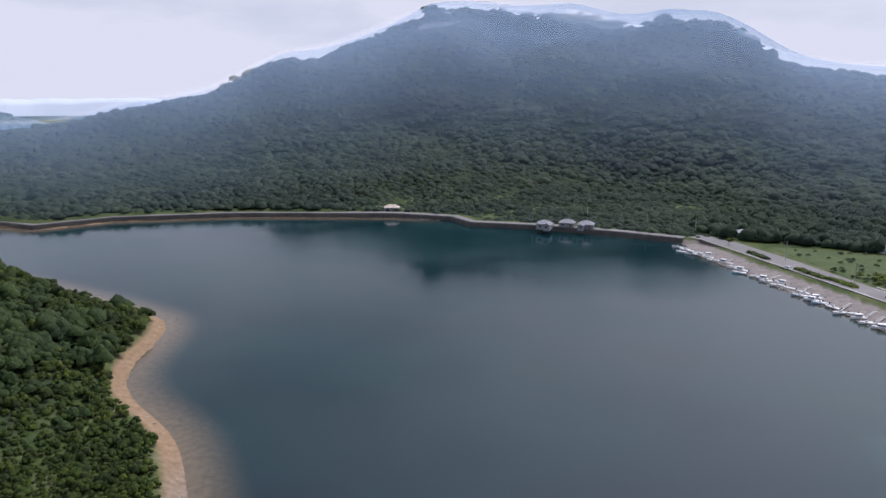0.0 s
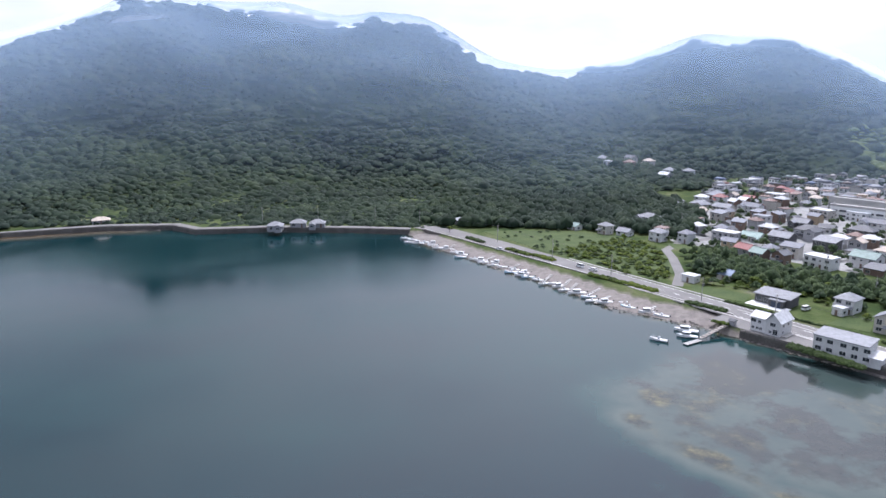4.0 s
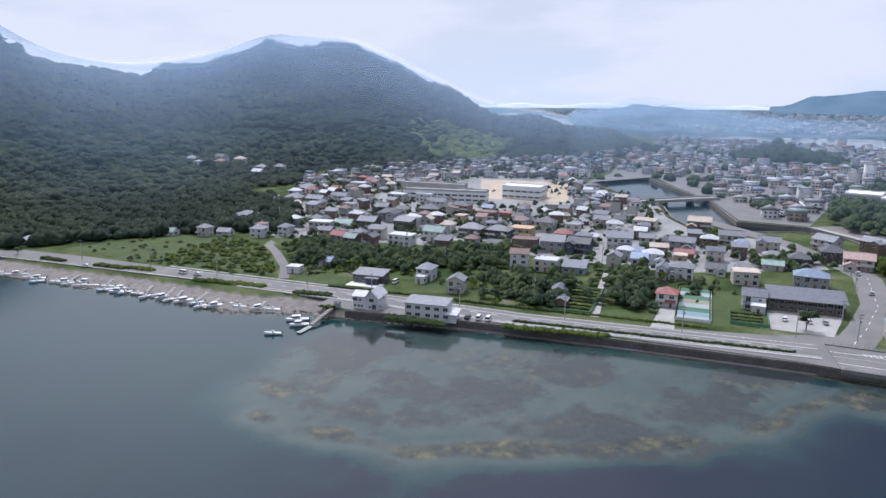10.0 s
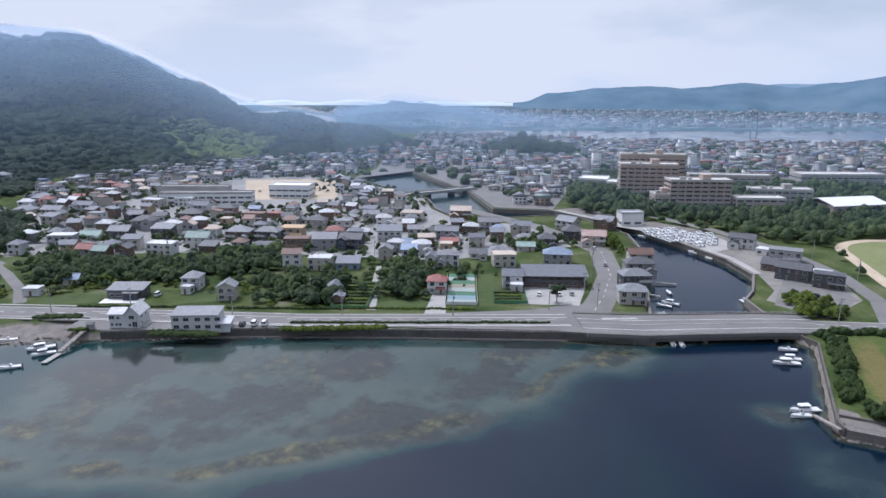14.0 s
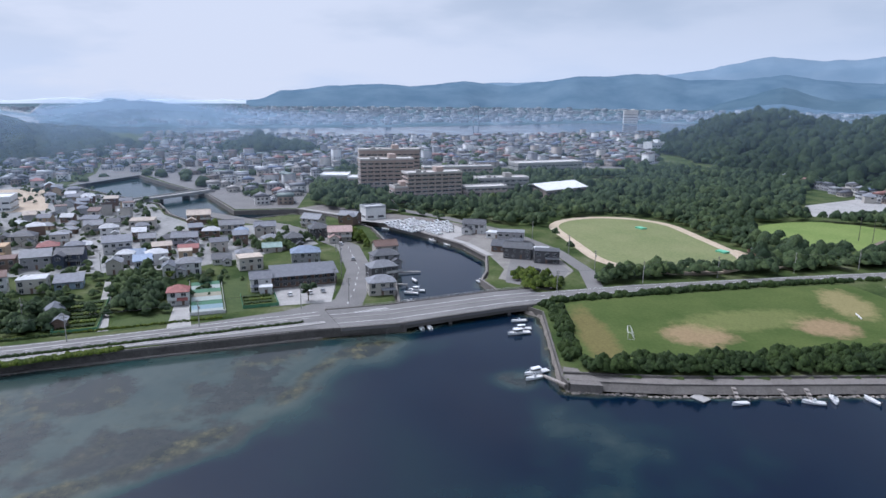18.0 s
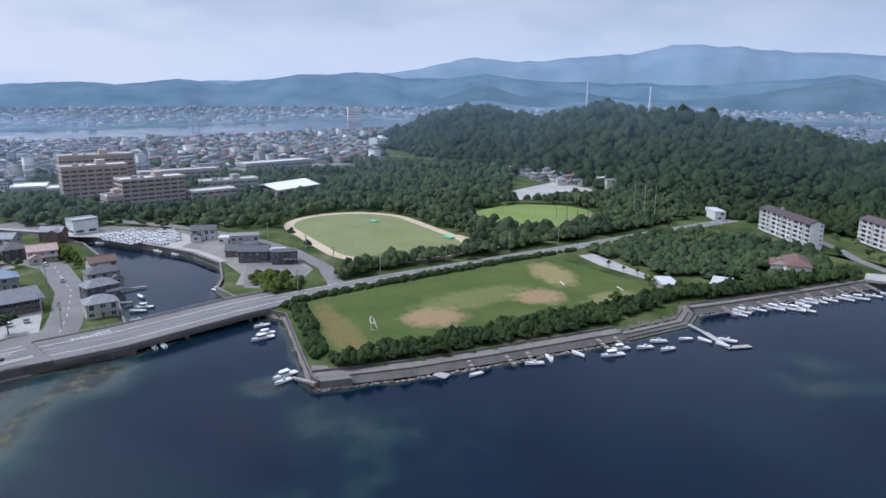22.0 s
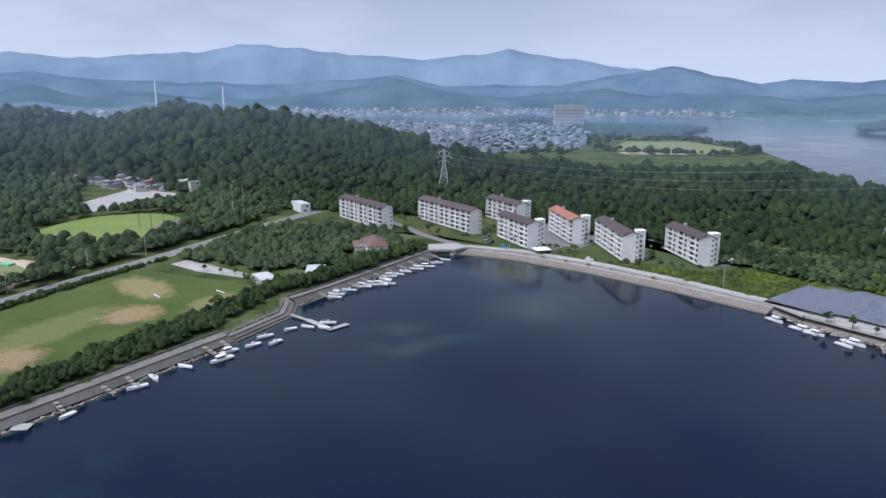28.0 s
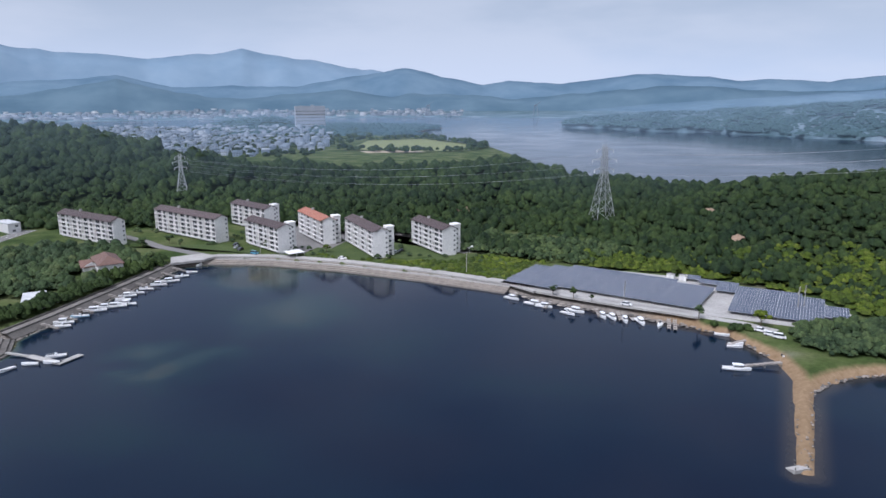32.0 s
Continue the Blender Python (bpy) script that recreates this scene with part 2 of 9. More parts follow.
def inside(x, y, poly):
    hit = np.zeros(np.shape(x), bool)
    n = len(poly)
    for i in range(n):
        (x0, y0), (x1, y1) = poly[i][:2], poly[(i + 1) % n][:2]
        if y0 != y1:
            hit ^= ((y0 > y) != (y1 > y)) & (x < (x1 - x0) * (y - y0) / (y1 - y0) + x0)
    return hit


def outside_by(x, y, poly):
    """Distance to the polygon's edge, negative inside it."""
    d, _ = near_line(x, y, list(poly) + [poly[0]])
    return np.where(inside(x, y, poly), -d, d)


def polar(az, dist):
    return dist * math.sin(radians(az)), dist * math.cos(radians(az))


# ---------------------------------------------------------------- the lie of the land
SHORE_HEAD = [(-40, 93), (-53, 126), (-62, 147), (-71, 161), (-92, 182), (-99, 202), (-99, 222), (-102, 240), (-112, 254), (-213, 312), (-330, 375)]
SHORE_NORTH = [(-330, 420), (-282, 428), (-255, 417), (-219, 447), (-142, 466), (-33, 468), (6, 456), (18, 436), (64, 426), (109, 406), (140, 388)]
SHORE_MARINA = [(134, 370), (145, 318), (156, 273), (165, 216), (184, 180)]
SHORE_ROAD = [(187, 172), (200, 136), (210, 102), (230, 15), (233, -13)]
SHORE_FIELD = [(253, -60), (243, -67), (183, -57), (178, -58), (172, -86), (169, -113), (165, -166), (165, -197), (173, -210), (170, -231), (166, -274), (163, -312)]
SHORE_SOUTH = [(152, -320), (122, -321), (82, -313), (39, -299), (0, -285), (-13, -273.5), (-31, -264.5), (-49, -256), (-62, -249.5), (-78, -241), (-86, -219)]
SHORE_SPIT = [(-86.6, -203), (-66.6, -147), (-69.2, -147), (-88, -193), (-101, -204), (-118, -209), (-190, -215), (-260, -120), (-240, 10), (-120, 70)]
def eased(line, rounds=2):
    """A line with its corners rounded off."""
    for _ in range(rounds):
        out = [line[0]]
        for a, b in zip(line[:-1], line[1:]):
            out += [(a[0] * 0.75 + b[0] * 0.25, a[1] * 0.75 + b[1] * 0.25), (a[0] * 0.25 + b[0] * 0.75, a[1] * 0.25 + b[1] * 0.75)]
        line = out + [line[-1]]
    return line


SHORE_HEAD, SHORE_SPIT = eased(SHORE_HEAD), SHORE_SPIT[:3] + eased(SHORE_SPIT[3:7], 1) + SHORE_SPIT[7:]
BAY = SHORE_HEAD + SHORE_NORTH + SHORE_MARINA + SHORE_ROAD + SHORE_FIELD + SHORE_SOUTH + SHORE_SPIT
CANAL = [(233, -14), (274, -14), (325, -13), (371, -13), (412, -6), (456, 22), (464, 48), (430, 100), (469, 128), (512, 146), (560, 196),
         (606, 238), (674, 248), (690, 215), (625, 172), (556, 122), (478, 88), (482, 45), (431, -10), (393, -36), (362, -54), (333, -62), (304, -57), (290, -52), (253, -60)]
STRAIT_NEAR = [(2300, 1500), (1700, 900), (1340, 410), (1316, 215), (1260, 10), (1240, -160), (1333, -432), (1350, -700), (1330, -1200), (1170, -1513),
               (880, -1534), (655, -1663), (360, -1832), (165, -1665), (215, -1436), (130, -1250), (33, -1082), (0, -950), (-30, -820), (-17, -713), (-50, -655),
               (-155, -645), (-300, -690), (-600, -560), (-1400, -500), (-3500, -600)]
STRAIT_FAR = [(-3500, -2900), (-1500, -2500), (-231, -2330), (90, -2410), (320, -2400), (742, -2240), (1180, -1985), (1437, -1830), (1830, -1250), (1840, -930),
              (1850, -597), (1660, -114), (1570, 304), (1640, 565), (2100, 900), (2900, 1500)]
STRAIT = STRAIT_NEAR + STRAIT_FAR

# crests: azimuth, distance, elevation angle seen from the camera, reach of the slope
CREST_WEST = [(-60, 1000, -2.0, 420), (-29.2, 950, -2.6, 420), (-24.2, 980, -0.95, 450), (-18.1, 1020, -0.3, 480), (-13.7, 1060, 2.4, 520), (-9.7, 1080, 2.95, 540),
              (-6.5, 1100, 4.3, 560), (-2.9, 1120, 5.6, 630), (0.2, 1130, 6.35, 655), (2.9, 1140, 6.05, 655), (7, 1150, 5.2, 665), (11.4, 1160, 5.15, 690),
              (16.6, 1170, 4.4, 690), (19.9, 1180, 4.8, 700), (23.5, 1200, 3.1, 665), (28.3, 1230, 1.85, 560), (32.9, 1250, 1.3, 520)]
CREST_TOWN = [(32.9, 1250, 1.3, 562), (34.5, 1250, 2.2, 562), (37.2, 1240, 2.25, 572), (40, 1220, 2.9, 583), (45.3, 1200, 3.65, 605), (48.5, 1190, 3.8, 605), (51.3, 1180, 2.8, 562),
              (54.7, 1170, 1.0, 497), (60.4, 1160, -1.6, 356), (63.6, 1160, -1.6, 313), (66.4, 1170, -2.4, 270), (69.2, 1180, -2.6, 238), (73.2, 1190, -4.3, 151)]
CREST_EAST = [(114, 1180, -4.2, 90), (118, 1120, -2.1, 130), (122.6, 1050, -1.3, 178), (126.4, 980, -2.5, 175), (128.2, 960, -1.85, 190), (132.8, 900, -1.15, 212), (136, 820, -2.3, 191),
              (139, 780, -1.6, 183), (142.6, 740, -2.5, 193), (146, 680, -3.1, 168), (149.3, 620, -4.6, 126)]
CREST_SOUTH = [(149.3, 620, -4.6, 150), (153.3, 600, -5.2, 140), (160, 590, -5.9, 135), (165.6, 570, -6.2, 140), (170.3, 560, -6.5, 140), (175, 550, -6.3, 150), (178.7, 545, -5.8, 150),
               (181.6, 530, -7.1, 135), (184.9, 515, -8.3, 125), (189.8, 500, -7.4, 130), (193.3, 480, -8.1, 118), (198.5, 465, -6.5, 118), (202, 455, -6.1, 118), (205.5, 445, -5.4, 122),
               (212, 440, -5.5, 140), (225, 430, -6, 150), (250, 420, -6, 170)]
KNOLL = [(80.6, 985, -4.4, 55), (81.8, 985, -3.5, 62), (83.6, 980, -4.2, 60)]
FAR_ISLE = [(68, 1950, -2.1, 90), (69.6, 1960, -1.1, 170), (71.4, 1970, -0.7, 200), (73.7, 1980, -0.9, 180), (77.4, 2000, -1.3, 140), (80, 2000, -1.9, 90)]
SOUTH_ISLE = [(183.3, 1830, -2.55, 130), (186.4, 1830, -1.95, 180), (197, 1800, -1.25, 260), (206.6, 1750, -0.6, 330), (225, 1700, -0.6, 330)]
FAR_KNOLL = [(157, 1840, -2.2, 70), (160.5, 1850, -2.0, 70)]
WEST_CAPE = [(-40, 1500, -1.0, 350), (-32.5, 1500, -1.5, 300), (-30.8, 1500, -1.9, 250), (-29, 1500, -2.7, 200)]


def crest_line(crest, lower):
    return [(*polar(a, d), EYE_Z + d * math.tan(radians(e)) - lower, w) for a, d, e, w in crest]


RIDGES = [(crest_line(c, low), sharp) for c, low, sharp in (
    (CREST_WEST, 11, 1.15), (CREST_TOWN, 11, 1.2), (CREST_EAST, 8, 1.0), (CREST_SOUTH, 7, 1.0), (KNOLL, 6, 0.7), (FAR_ISLE, 6, 1.0),
    (SOUTH_ISLE, 5, 1.0), (FAR_KNOLL, 5, 0.9), (WEST_CAPE, 8, 1.1))]
# the wooded head beside the beach
HEAD_HILL = ([(-150, 90, 13, 80), (-150, 170, 13, 62), (-160, 222, 8, 48), (-230, 258, 7, 55)], 1.0)
RIDGES.append(HEAD_HILL)

WEED_ARC = [(113, 136), (113, 122), (122, 90), (142, 62), (167, 32), (190, 20), (212, 10), (222, -8)]
SHALLOWS = [(108, 150), (112, 128), (120, 92), (140, 62), (166, 32), (188, 18), (214, 6), (233, 14), (210, 102), (187, 172), (150, 172)]
WEED_SHOAL = [(128, 142), (150, 132), (172, 108)]
WEED_DEEP = [(118, -40), (135, -52), (160, -52), (137, -78)]


def height(x, y):
    """The height of the ground, above the water or on its bed."""
    r = np.hypot(x, y)
    hill = np.zeros(np.shape(x))
    for line, sharp in RIDGES:
        d, v = near_line(x, y, line)
        wob = 1 + 0.22 * rough2(x, y, 170, 4, 3) * step(d, 0, 60)
        u = np.clip(1 - d / (v[..., 1] * wob), 0, 1)
        spur = 1 + 0.42 * rough2(x + 900, y, 110, 4, 11) * step(d, 8, 90)
        hill = np.maximum(hill, v[..., 0] * (0.35 * u + 0.65 * u * u * (3 - 2 * u)) ** sharp * spur)
    bay, canal, strait = outside_by(x, y, BAY), outside_by(x, y, CANAL), outside_by(x, y, STRAIT)
    isle = np.maximum.reduce([step(hill, 1.0, 5.0)])
    wet = np.minimum(np.minimum(bay, canal), np.where(isle > 0.5, 60, strait))
    beach = np.clip(step(-x, 10, 50) * step(y, 60, 110) + step(-x, 40, 60) * step(-y, 100, 140) * step(-y, 240, 215), 0, 1)
    slope = 2.0 + np.where(y > 0, 5.5, 4.0) * beach + np.clip(r - 600, 0, 3000) * 0.01
    dry = 3.0 * step(wet, -0.2 * slope, slope)
    # open slips and aprons fall gently to the water
    for reach, x0, x1, y0, y1 in ((17, 120, 200, 182, 386), (6.5, 150, 190, -312, -60), (8, 2, 152, -330, -278), (9, -70, 2, -290, -244)):
        slip = (x > x0) & (x < x1) & (y > y0) & (y < y1) & (bay < reach) & (bay > -1)
        dry = np.where(slip, np.minimum(dry, bay / reach * 2.0 - 0.3), dry)
    bed = -0.25 - np.clip(-wet, 0, 80) * np.where((y > 60) & (x < 0), 0.34, np.where((x < -40) & (y < -100), 0.9, 3.0))
    d, _ = near_line(x, y, WEED_ARC)
    bed = np.maximum(bed, -7 + (3.2 + 1.0 * rough2(x, y, 30, 4, 8)) * step(-outside_by(x, y, SHALLOWS), -9, 16))
    bed = np.maximum(bed, -7 + 4.2 * np.exp(-(d / 7.5) ** 2) + 2.2 * rough2(x, y, 14, 3, 5) * np.exp(-(d / 22) ** 2))
    d, _ = near_line(x, y, WEED_SHOAL)
    bed = np.maximum(bed, -7 + 3.9 * np.exp(-(d / 20) ** 2) + 1.5 * rough2(x, y, 18, 3, 6) * np.exp(-(d / 30) ** 2))
    d, _ = near_line(x, y, WEED_DEEP)
    bed = np.maximum(bed, -7 + 1.0 * np.exp(-(d / 14) ** 2) + 1.5 * rough2(x, y, 12, 3, 7) * np.exp(-(d / 22) ** 2))
    for sx, sy, sr, top in ((216, 0, 11, 5.6), (188, -45, 7, 3.2), (116, -302, 18, 4.4), (86, -250, 26, 1.6), (110, -200, 22, 1.4)):
        bed = np.maximum(bed, -7 + top * np.exp(-((x - sx) ** 2 + (y - sy) ** 2) / sr ** 2) + 1.2 * rough2(x, y, 12, 3, 9) * np.exp(-((x - sx) ** 2 + (y - sy) ** 2) / (1.6 * sr ** 2)))
    bed = np.where(wet < 0, np.clip(bed, -7, -0.2), 0)
    return np.where(wet > -0.2 * slope, dry + np.where(wet > 0, hill, 0) - 0.2 * (1 - step(wet, -0.2 * slope, 0)), bed)


def ground_z(x, y):
    return height(np.asarray(x, float), np.asarray(y, float))


m, nt, b = base_mat("ground", 0.95, 0.0, 0.1)
geo = nt.nodes.new("ShaderNodeNewGeometry")
sep = nt.nodes.new("ShaderNodeSeparateXYZ")
nt.links.new(geo.outputs["Position"], sep.inputs[0])
coarse, fine = fbm(nt, 0.05, 6.0), fbm(nt, 0.6, 5.0, 0.65)
grass = ramp(nt, coarse, ((0.35, (0.026, 0.046, 0.013)), (0.5, (0.055, 0.077, 0.024)), (0.62, (0.085, 0.1, 0.042)), (0.76, (0.15, 0.145, 0.11))))
grass = blend(nt, 0.6, grass, ramp(nt, fine, ((0.3, (0.6, 0.6, 0.6)), (0.7, (1.3, 1.3, 1.25)))), "MULTIPLY")
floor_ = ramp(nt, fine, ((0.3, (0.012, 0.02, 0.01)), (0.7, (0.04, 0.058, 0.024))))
def z_fac(lo, hi):
    r = nt.nodes.new("ShaderNodeMapRange")
    r.inputs["From Min"].default_value, r.inputs["From Max"].default_value = lo, hi
    nt.links.new(sep.outputs["Z"], r.inputs["Value"])
    return r.outputs[0]
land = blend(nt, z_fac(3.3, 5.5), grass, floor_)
sand = ramp(nt, fine, ((0.3, (0.17, 0.115, 0.065)), (0.7, (0.26, 0.185, 0.115))))
def x_fac(lo, hi):
    r = nt.nodes.new("ShaderNodeMapRange")
    r.inputs["From Min"].default_value, r.inputs["From Max"].default_value = lo, hi
    nt.links.new(sep.outputs["X"], r.inputs["Value"])
    return r.outputs[0]
rubble = ramp(nt, fine, ((0.3, (0.1, 0.092, 0.082)), (0.7, (0.24, 0.215, 0.19))))
sand = blend(nt, x_fac(-64, -46), sand, rubble)
land = blend(nt, z_fac(1.6, 2.6), sand, land)
bed = blend(nt, z_fac(-2.0, -0.2), ramp(nt, fine, ((0.3, (0.012, 0.02, 0.018)), (0.7, (0.03, 0.036, 0.03)))), sand)
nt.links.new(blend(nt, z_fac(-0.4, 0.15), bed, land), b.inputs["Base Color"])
bump(nt, b, fine, 0.5, 0.3)
M_GROUND = m

az = np.concatenate([np.arange(-42, 216, 0.38), np.arange(216, 318, 1.7)])
rad = [40.0]
while rad[-1] < 4850:
    rad.append(rad[-1] * (1.0085 if 370 < rad[-1] < 720 else 1.0175))
rad = np.array(rad)
A, Rr = np.meshgrid(np.radians(az), rad, indexing="ij")
gx, gy = Rr * np.sin(A), Rr * np.cos(A)
gz = height(gx, gy)
na, nr = gx.shape
idx = np.arange(na * nr).reshape(na, nr)
nxt = np.roll(idx, -1, axis=0)
quads = np.stack([idx[:, :-1], idx[:, 1:], nxt[:, 1:], nxt[:, :-1]], -1).reshape(-1, 4)
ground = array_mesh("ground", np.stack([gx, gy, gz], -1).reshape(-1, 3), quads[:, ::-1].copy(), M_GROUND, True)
# distant land: haze is painted in as blue tint and weak emission
m, nt, b = base_mat("far_shore_ground_haze", 1.0, 0.0, 0.0)
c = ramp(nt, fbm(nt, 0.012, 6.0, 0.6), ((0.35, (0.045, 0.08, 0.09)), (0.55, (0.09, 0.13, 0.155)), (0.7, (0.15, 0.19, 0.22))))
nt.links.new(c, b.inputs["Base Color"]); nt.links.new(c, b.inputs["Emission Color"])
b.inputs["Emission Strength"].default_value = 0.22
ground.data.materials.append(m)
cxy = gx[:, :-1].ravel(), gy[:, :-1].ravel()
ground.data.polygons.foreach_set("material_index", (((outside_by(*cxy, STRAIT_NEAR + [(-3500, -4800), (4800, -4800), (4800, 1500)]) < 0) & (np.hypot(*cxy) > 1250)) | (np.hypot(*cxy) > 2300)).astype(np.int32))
tagged(ground, "rolling land with grass, soil, sand and a weedy sea bed", "ground", kind="structure")

# ---------------------------------------------------------------- water
# turbid sea: what is seen of the bed through it depends on the depth, kept on the mesh as an attribute
m, nt, b = base_mat("sea_water", 0.06, 0.0, 0.33)
b.inputs["IOR"].default_value = 1.33
pos = nt.nodes.new("ShaderNodeNewGeometry").outputs["Position"]
sep = nt.nodes.new("ShaderNodeSeparateXYZ")
nt.links.new(pos, sep.inputs[0])
deep_at = nt.nodes.new("ShaderNodeAttribute")
deep_at.attribute_name = "bed"


def span(v, lo, hi, a=0.0, c=1.0):
    r = nt.nodes.new("ShaderNodeMapRange")
    r.interpolation_type = "SMOOTHSTEP"
    for k, q in (("From Min", lo), ("From Max", hi), ("To Min", a), ("To Max", c)):
        r.inputs[k].default_value = q
    nt.links.new(v, r.inputs["Value"])
    return r.outputs[0]


def times(a, c):
    n = nt.nodes.new("ShaderNodeMath"); n.operation = "MULTIPLY"
    nt.links.new(a, n.inputs[0]); nt.links.new(c, n.inputs[1])
    return n.outputs[0]


depth = deep_at.outputs["Fac"]
ragged = nt.nodes.new("ShaderNodeMath"); ragged.operation = "MULTIPLY_ADD"
ragged.inputs[1].default_value = 2.2
nt.links.new(fbm(nt, 0.09, 7.0, 0.65), ragged.inputs[0])
off = nt.nodes.new("ShaderNodeMath"); off.operation = "SUBTRACT"
off.inputs[1].default_value = 1.1
nt.links.new(depth, off.inputs[0]); nt.links.new(off.outputs[0], ragged.inputs[2])
rim = ragged.outputs[0]
drifts = fbm(nt, 0.011, 4.0, 0.55, pos, (1.0, 1.6, 1.0))
navy = ramp(nt, drifts, ((0.35, (0.001, 0.005, 0.017)), (0.55, (0.0014, 0.008, 0.021)), (0.7, (0.0018, 0.012, 0.022))))
teal = ramp(nt, drifts, ((0.35, (0.0016, 0.016, 0.02)), (0.55, (0.0025, 0.022, 0.025)), (0.7, (0.004, 0.028, 0.029))))
deep = blend(nt, span(sep.outputs["Y"], 10.0, 200.0), navy, teal)
# a green edge where the shallows fall away, then grey-green silt, then sand at the beach
green = ramp(nt, fbm(nt, 0.03, 5.0), ((0.35, (0.004, 0.026, 0.029)), (0.65, (0.008, 0.035, 0.035))))
silt = ramp(nt, fbm(nt, 0.05, 6.0, 0.6), ((0.35, (0.032, 0.05, 0.047)), (0.65, (0.046, 0.064, 0.057))))
weed = ramp(nt, fbm(nt, 0.3, 6.0, 0.65), ((0.35, (0.015, 0.022, 0.023)), (0.65, (0.03, 0.034, 0.032))))
olive = ramp(nt, fbm(nt, 0.17, 7.0, 0.68), ((0.42, (0.014, 0.02, 0.018)), (0.53, (0.04, 0.042, 0.026)), (0.63, (0.085, 0.08, 0.04)), (0.75, (0.13, 0.118, 0.06))))
beach_sand = ramp(nt, fbm(nt, 0.5, 5.0), ((0.3, (0.085, 0.07, 0.048)), (0.7, (0.13, 0.104, 0.07))))
c = blend(nt, times(times(span(rim, -6.9, -5.7), span(sep.outputs["X"], 20.0, 80.0)), span(sep.outputs["Y"], -60.0, 70.0, 0.4, 1.0)), deep, green)
c = blend(nt, times(span(rim, -6.3, -3.8), span(sep.outputs["X"], 40.0, 110.0)), c, silt)
c = blend(nt, times(times(span(fbm(nt, 0.022, 7.0, 0.62), 0.47, 0.54), span(rim, -6.2, -4.6)), span(sep.outputs["X"], 40.0, 110.0)), c, weed)
c = blend(nt, times(span(rim, -3.9, -2.7), span(sep.outputs["X"], 60.0, 90.0)), c, olive)
c = blend(nt, times(times(span(depth, -5.5, -0.2), span(sep.outputs["Y"], -120.0, 60.0, 0.3, 1.0)), span(sep.outputs["X"], 10.0, -30.0)), c, beach_sand)
nt.links.new(c, b.inputs["Base Color"])
nt.links.new(span(drifts, 0.35, 0.65, 0.09, 0.16), b.inputs["Roughness"])
ripple = nt.nodes.new("ShaderNodeBump")
ripple.inputs["Strength"].default_value, ripple.inputs["Distance"].default_value = 0.06, 0.06
nt.links.new(fbm(nt, 0.14, 2.0, 0.5, pos, (1.0, 0.5, 1.0)), ripple.inputs["Height"])
nt.links.new(ripple.outputs[0], b.inputs["Normal"])
M_WATER = m
wx_, wy_, wz_ = gx[::2], gy[::2], gz[::2]
n_a, n_r = wx_.shape
wi = np.arange(n_a * n_r).reshape(n_a, n_r)
wn_ = np.roll(wi, -1, axis=0)
wq = np.stack([wi[:, :-1], wi[:, 1:], wn_[:, 1:], wn_[:, :-1]], -1).reshape(-1, 4)
wq = wq[wz_.ravel()[wq].min(axis=1) < 0.6]
verts = np.stack([wx_, wy_, np.zeros_like(wx_)], -1).reshape(-1, 3)
hub = np.concatenate([verts, [(0.0, 0.0, 0.0)]])
fan = np.stack([wi[:, 0], wi[:, 0], wn_[:, 0], np.full(n_a, len(verts))], -1)
water = array_mesh("water", hub, np.concatenate([wq[:, [0, 1, 2]], wq[:, [0, 2, 3]], fan[:, [0, 2, 3]]])[:, ::-1].copy(), M_WATER, True)
water.data.attributes.new("bed", "FLOAT", "POINT").data.foreach_set("value", np.append(wz_.ravel(), -7.0).astype(np.float32))
tagged(water, "calm dark blue sea water of a sheltered bay", "water", kind="structure")

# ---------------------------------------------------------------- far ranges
# haze is put into the surface: blue colour plus emission, though nothing here is a lamp
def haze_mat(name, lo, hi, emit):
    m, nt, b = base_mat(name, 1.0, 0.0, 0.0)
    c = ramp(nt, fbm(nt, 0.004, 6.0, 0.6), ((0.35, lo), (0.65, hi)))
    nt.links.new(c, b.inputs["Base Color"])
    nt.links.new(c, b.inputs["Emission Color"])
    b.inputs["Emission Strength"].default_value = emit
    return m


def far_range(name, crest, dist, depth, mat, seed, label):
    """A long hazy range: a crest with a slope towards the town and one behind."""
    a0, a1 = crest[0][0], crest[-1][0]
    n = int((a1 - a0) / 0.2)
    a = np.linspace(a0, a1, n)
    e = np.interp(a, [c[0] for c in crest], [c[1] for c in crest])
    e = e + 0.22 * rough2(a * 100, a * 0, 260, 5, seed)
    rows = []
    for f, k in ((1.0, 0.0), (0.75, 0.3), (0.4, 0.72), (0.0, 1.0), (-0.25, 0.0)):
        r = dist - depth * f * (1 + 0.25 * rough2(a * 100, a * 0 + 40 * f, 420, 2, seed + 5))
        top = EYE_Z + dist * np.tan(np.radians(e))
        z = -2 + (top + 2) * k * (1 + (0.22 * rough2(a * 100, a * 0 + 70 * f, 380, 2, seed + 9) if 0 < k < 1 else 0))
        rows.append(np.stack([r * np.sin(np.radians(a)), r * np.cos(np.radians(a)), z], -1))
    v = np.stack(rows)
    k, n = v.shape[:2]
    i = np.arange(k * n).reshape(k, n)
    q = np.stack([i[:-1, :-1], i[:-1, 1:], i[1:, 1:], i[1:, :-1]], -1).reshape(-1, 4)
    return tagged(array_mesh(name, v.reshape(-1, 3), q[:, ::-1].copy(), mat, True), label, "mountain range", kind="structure")


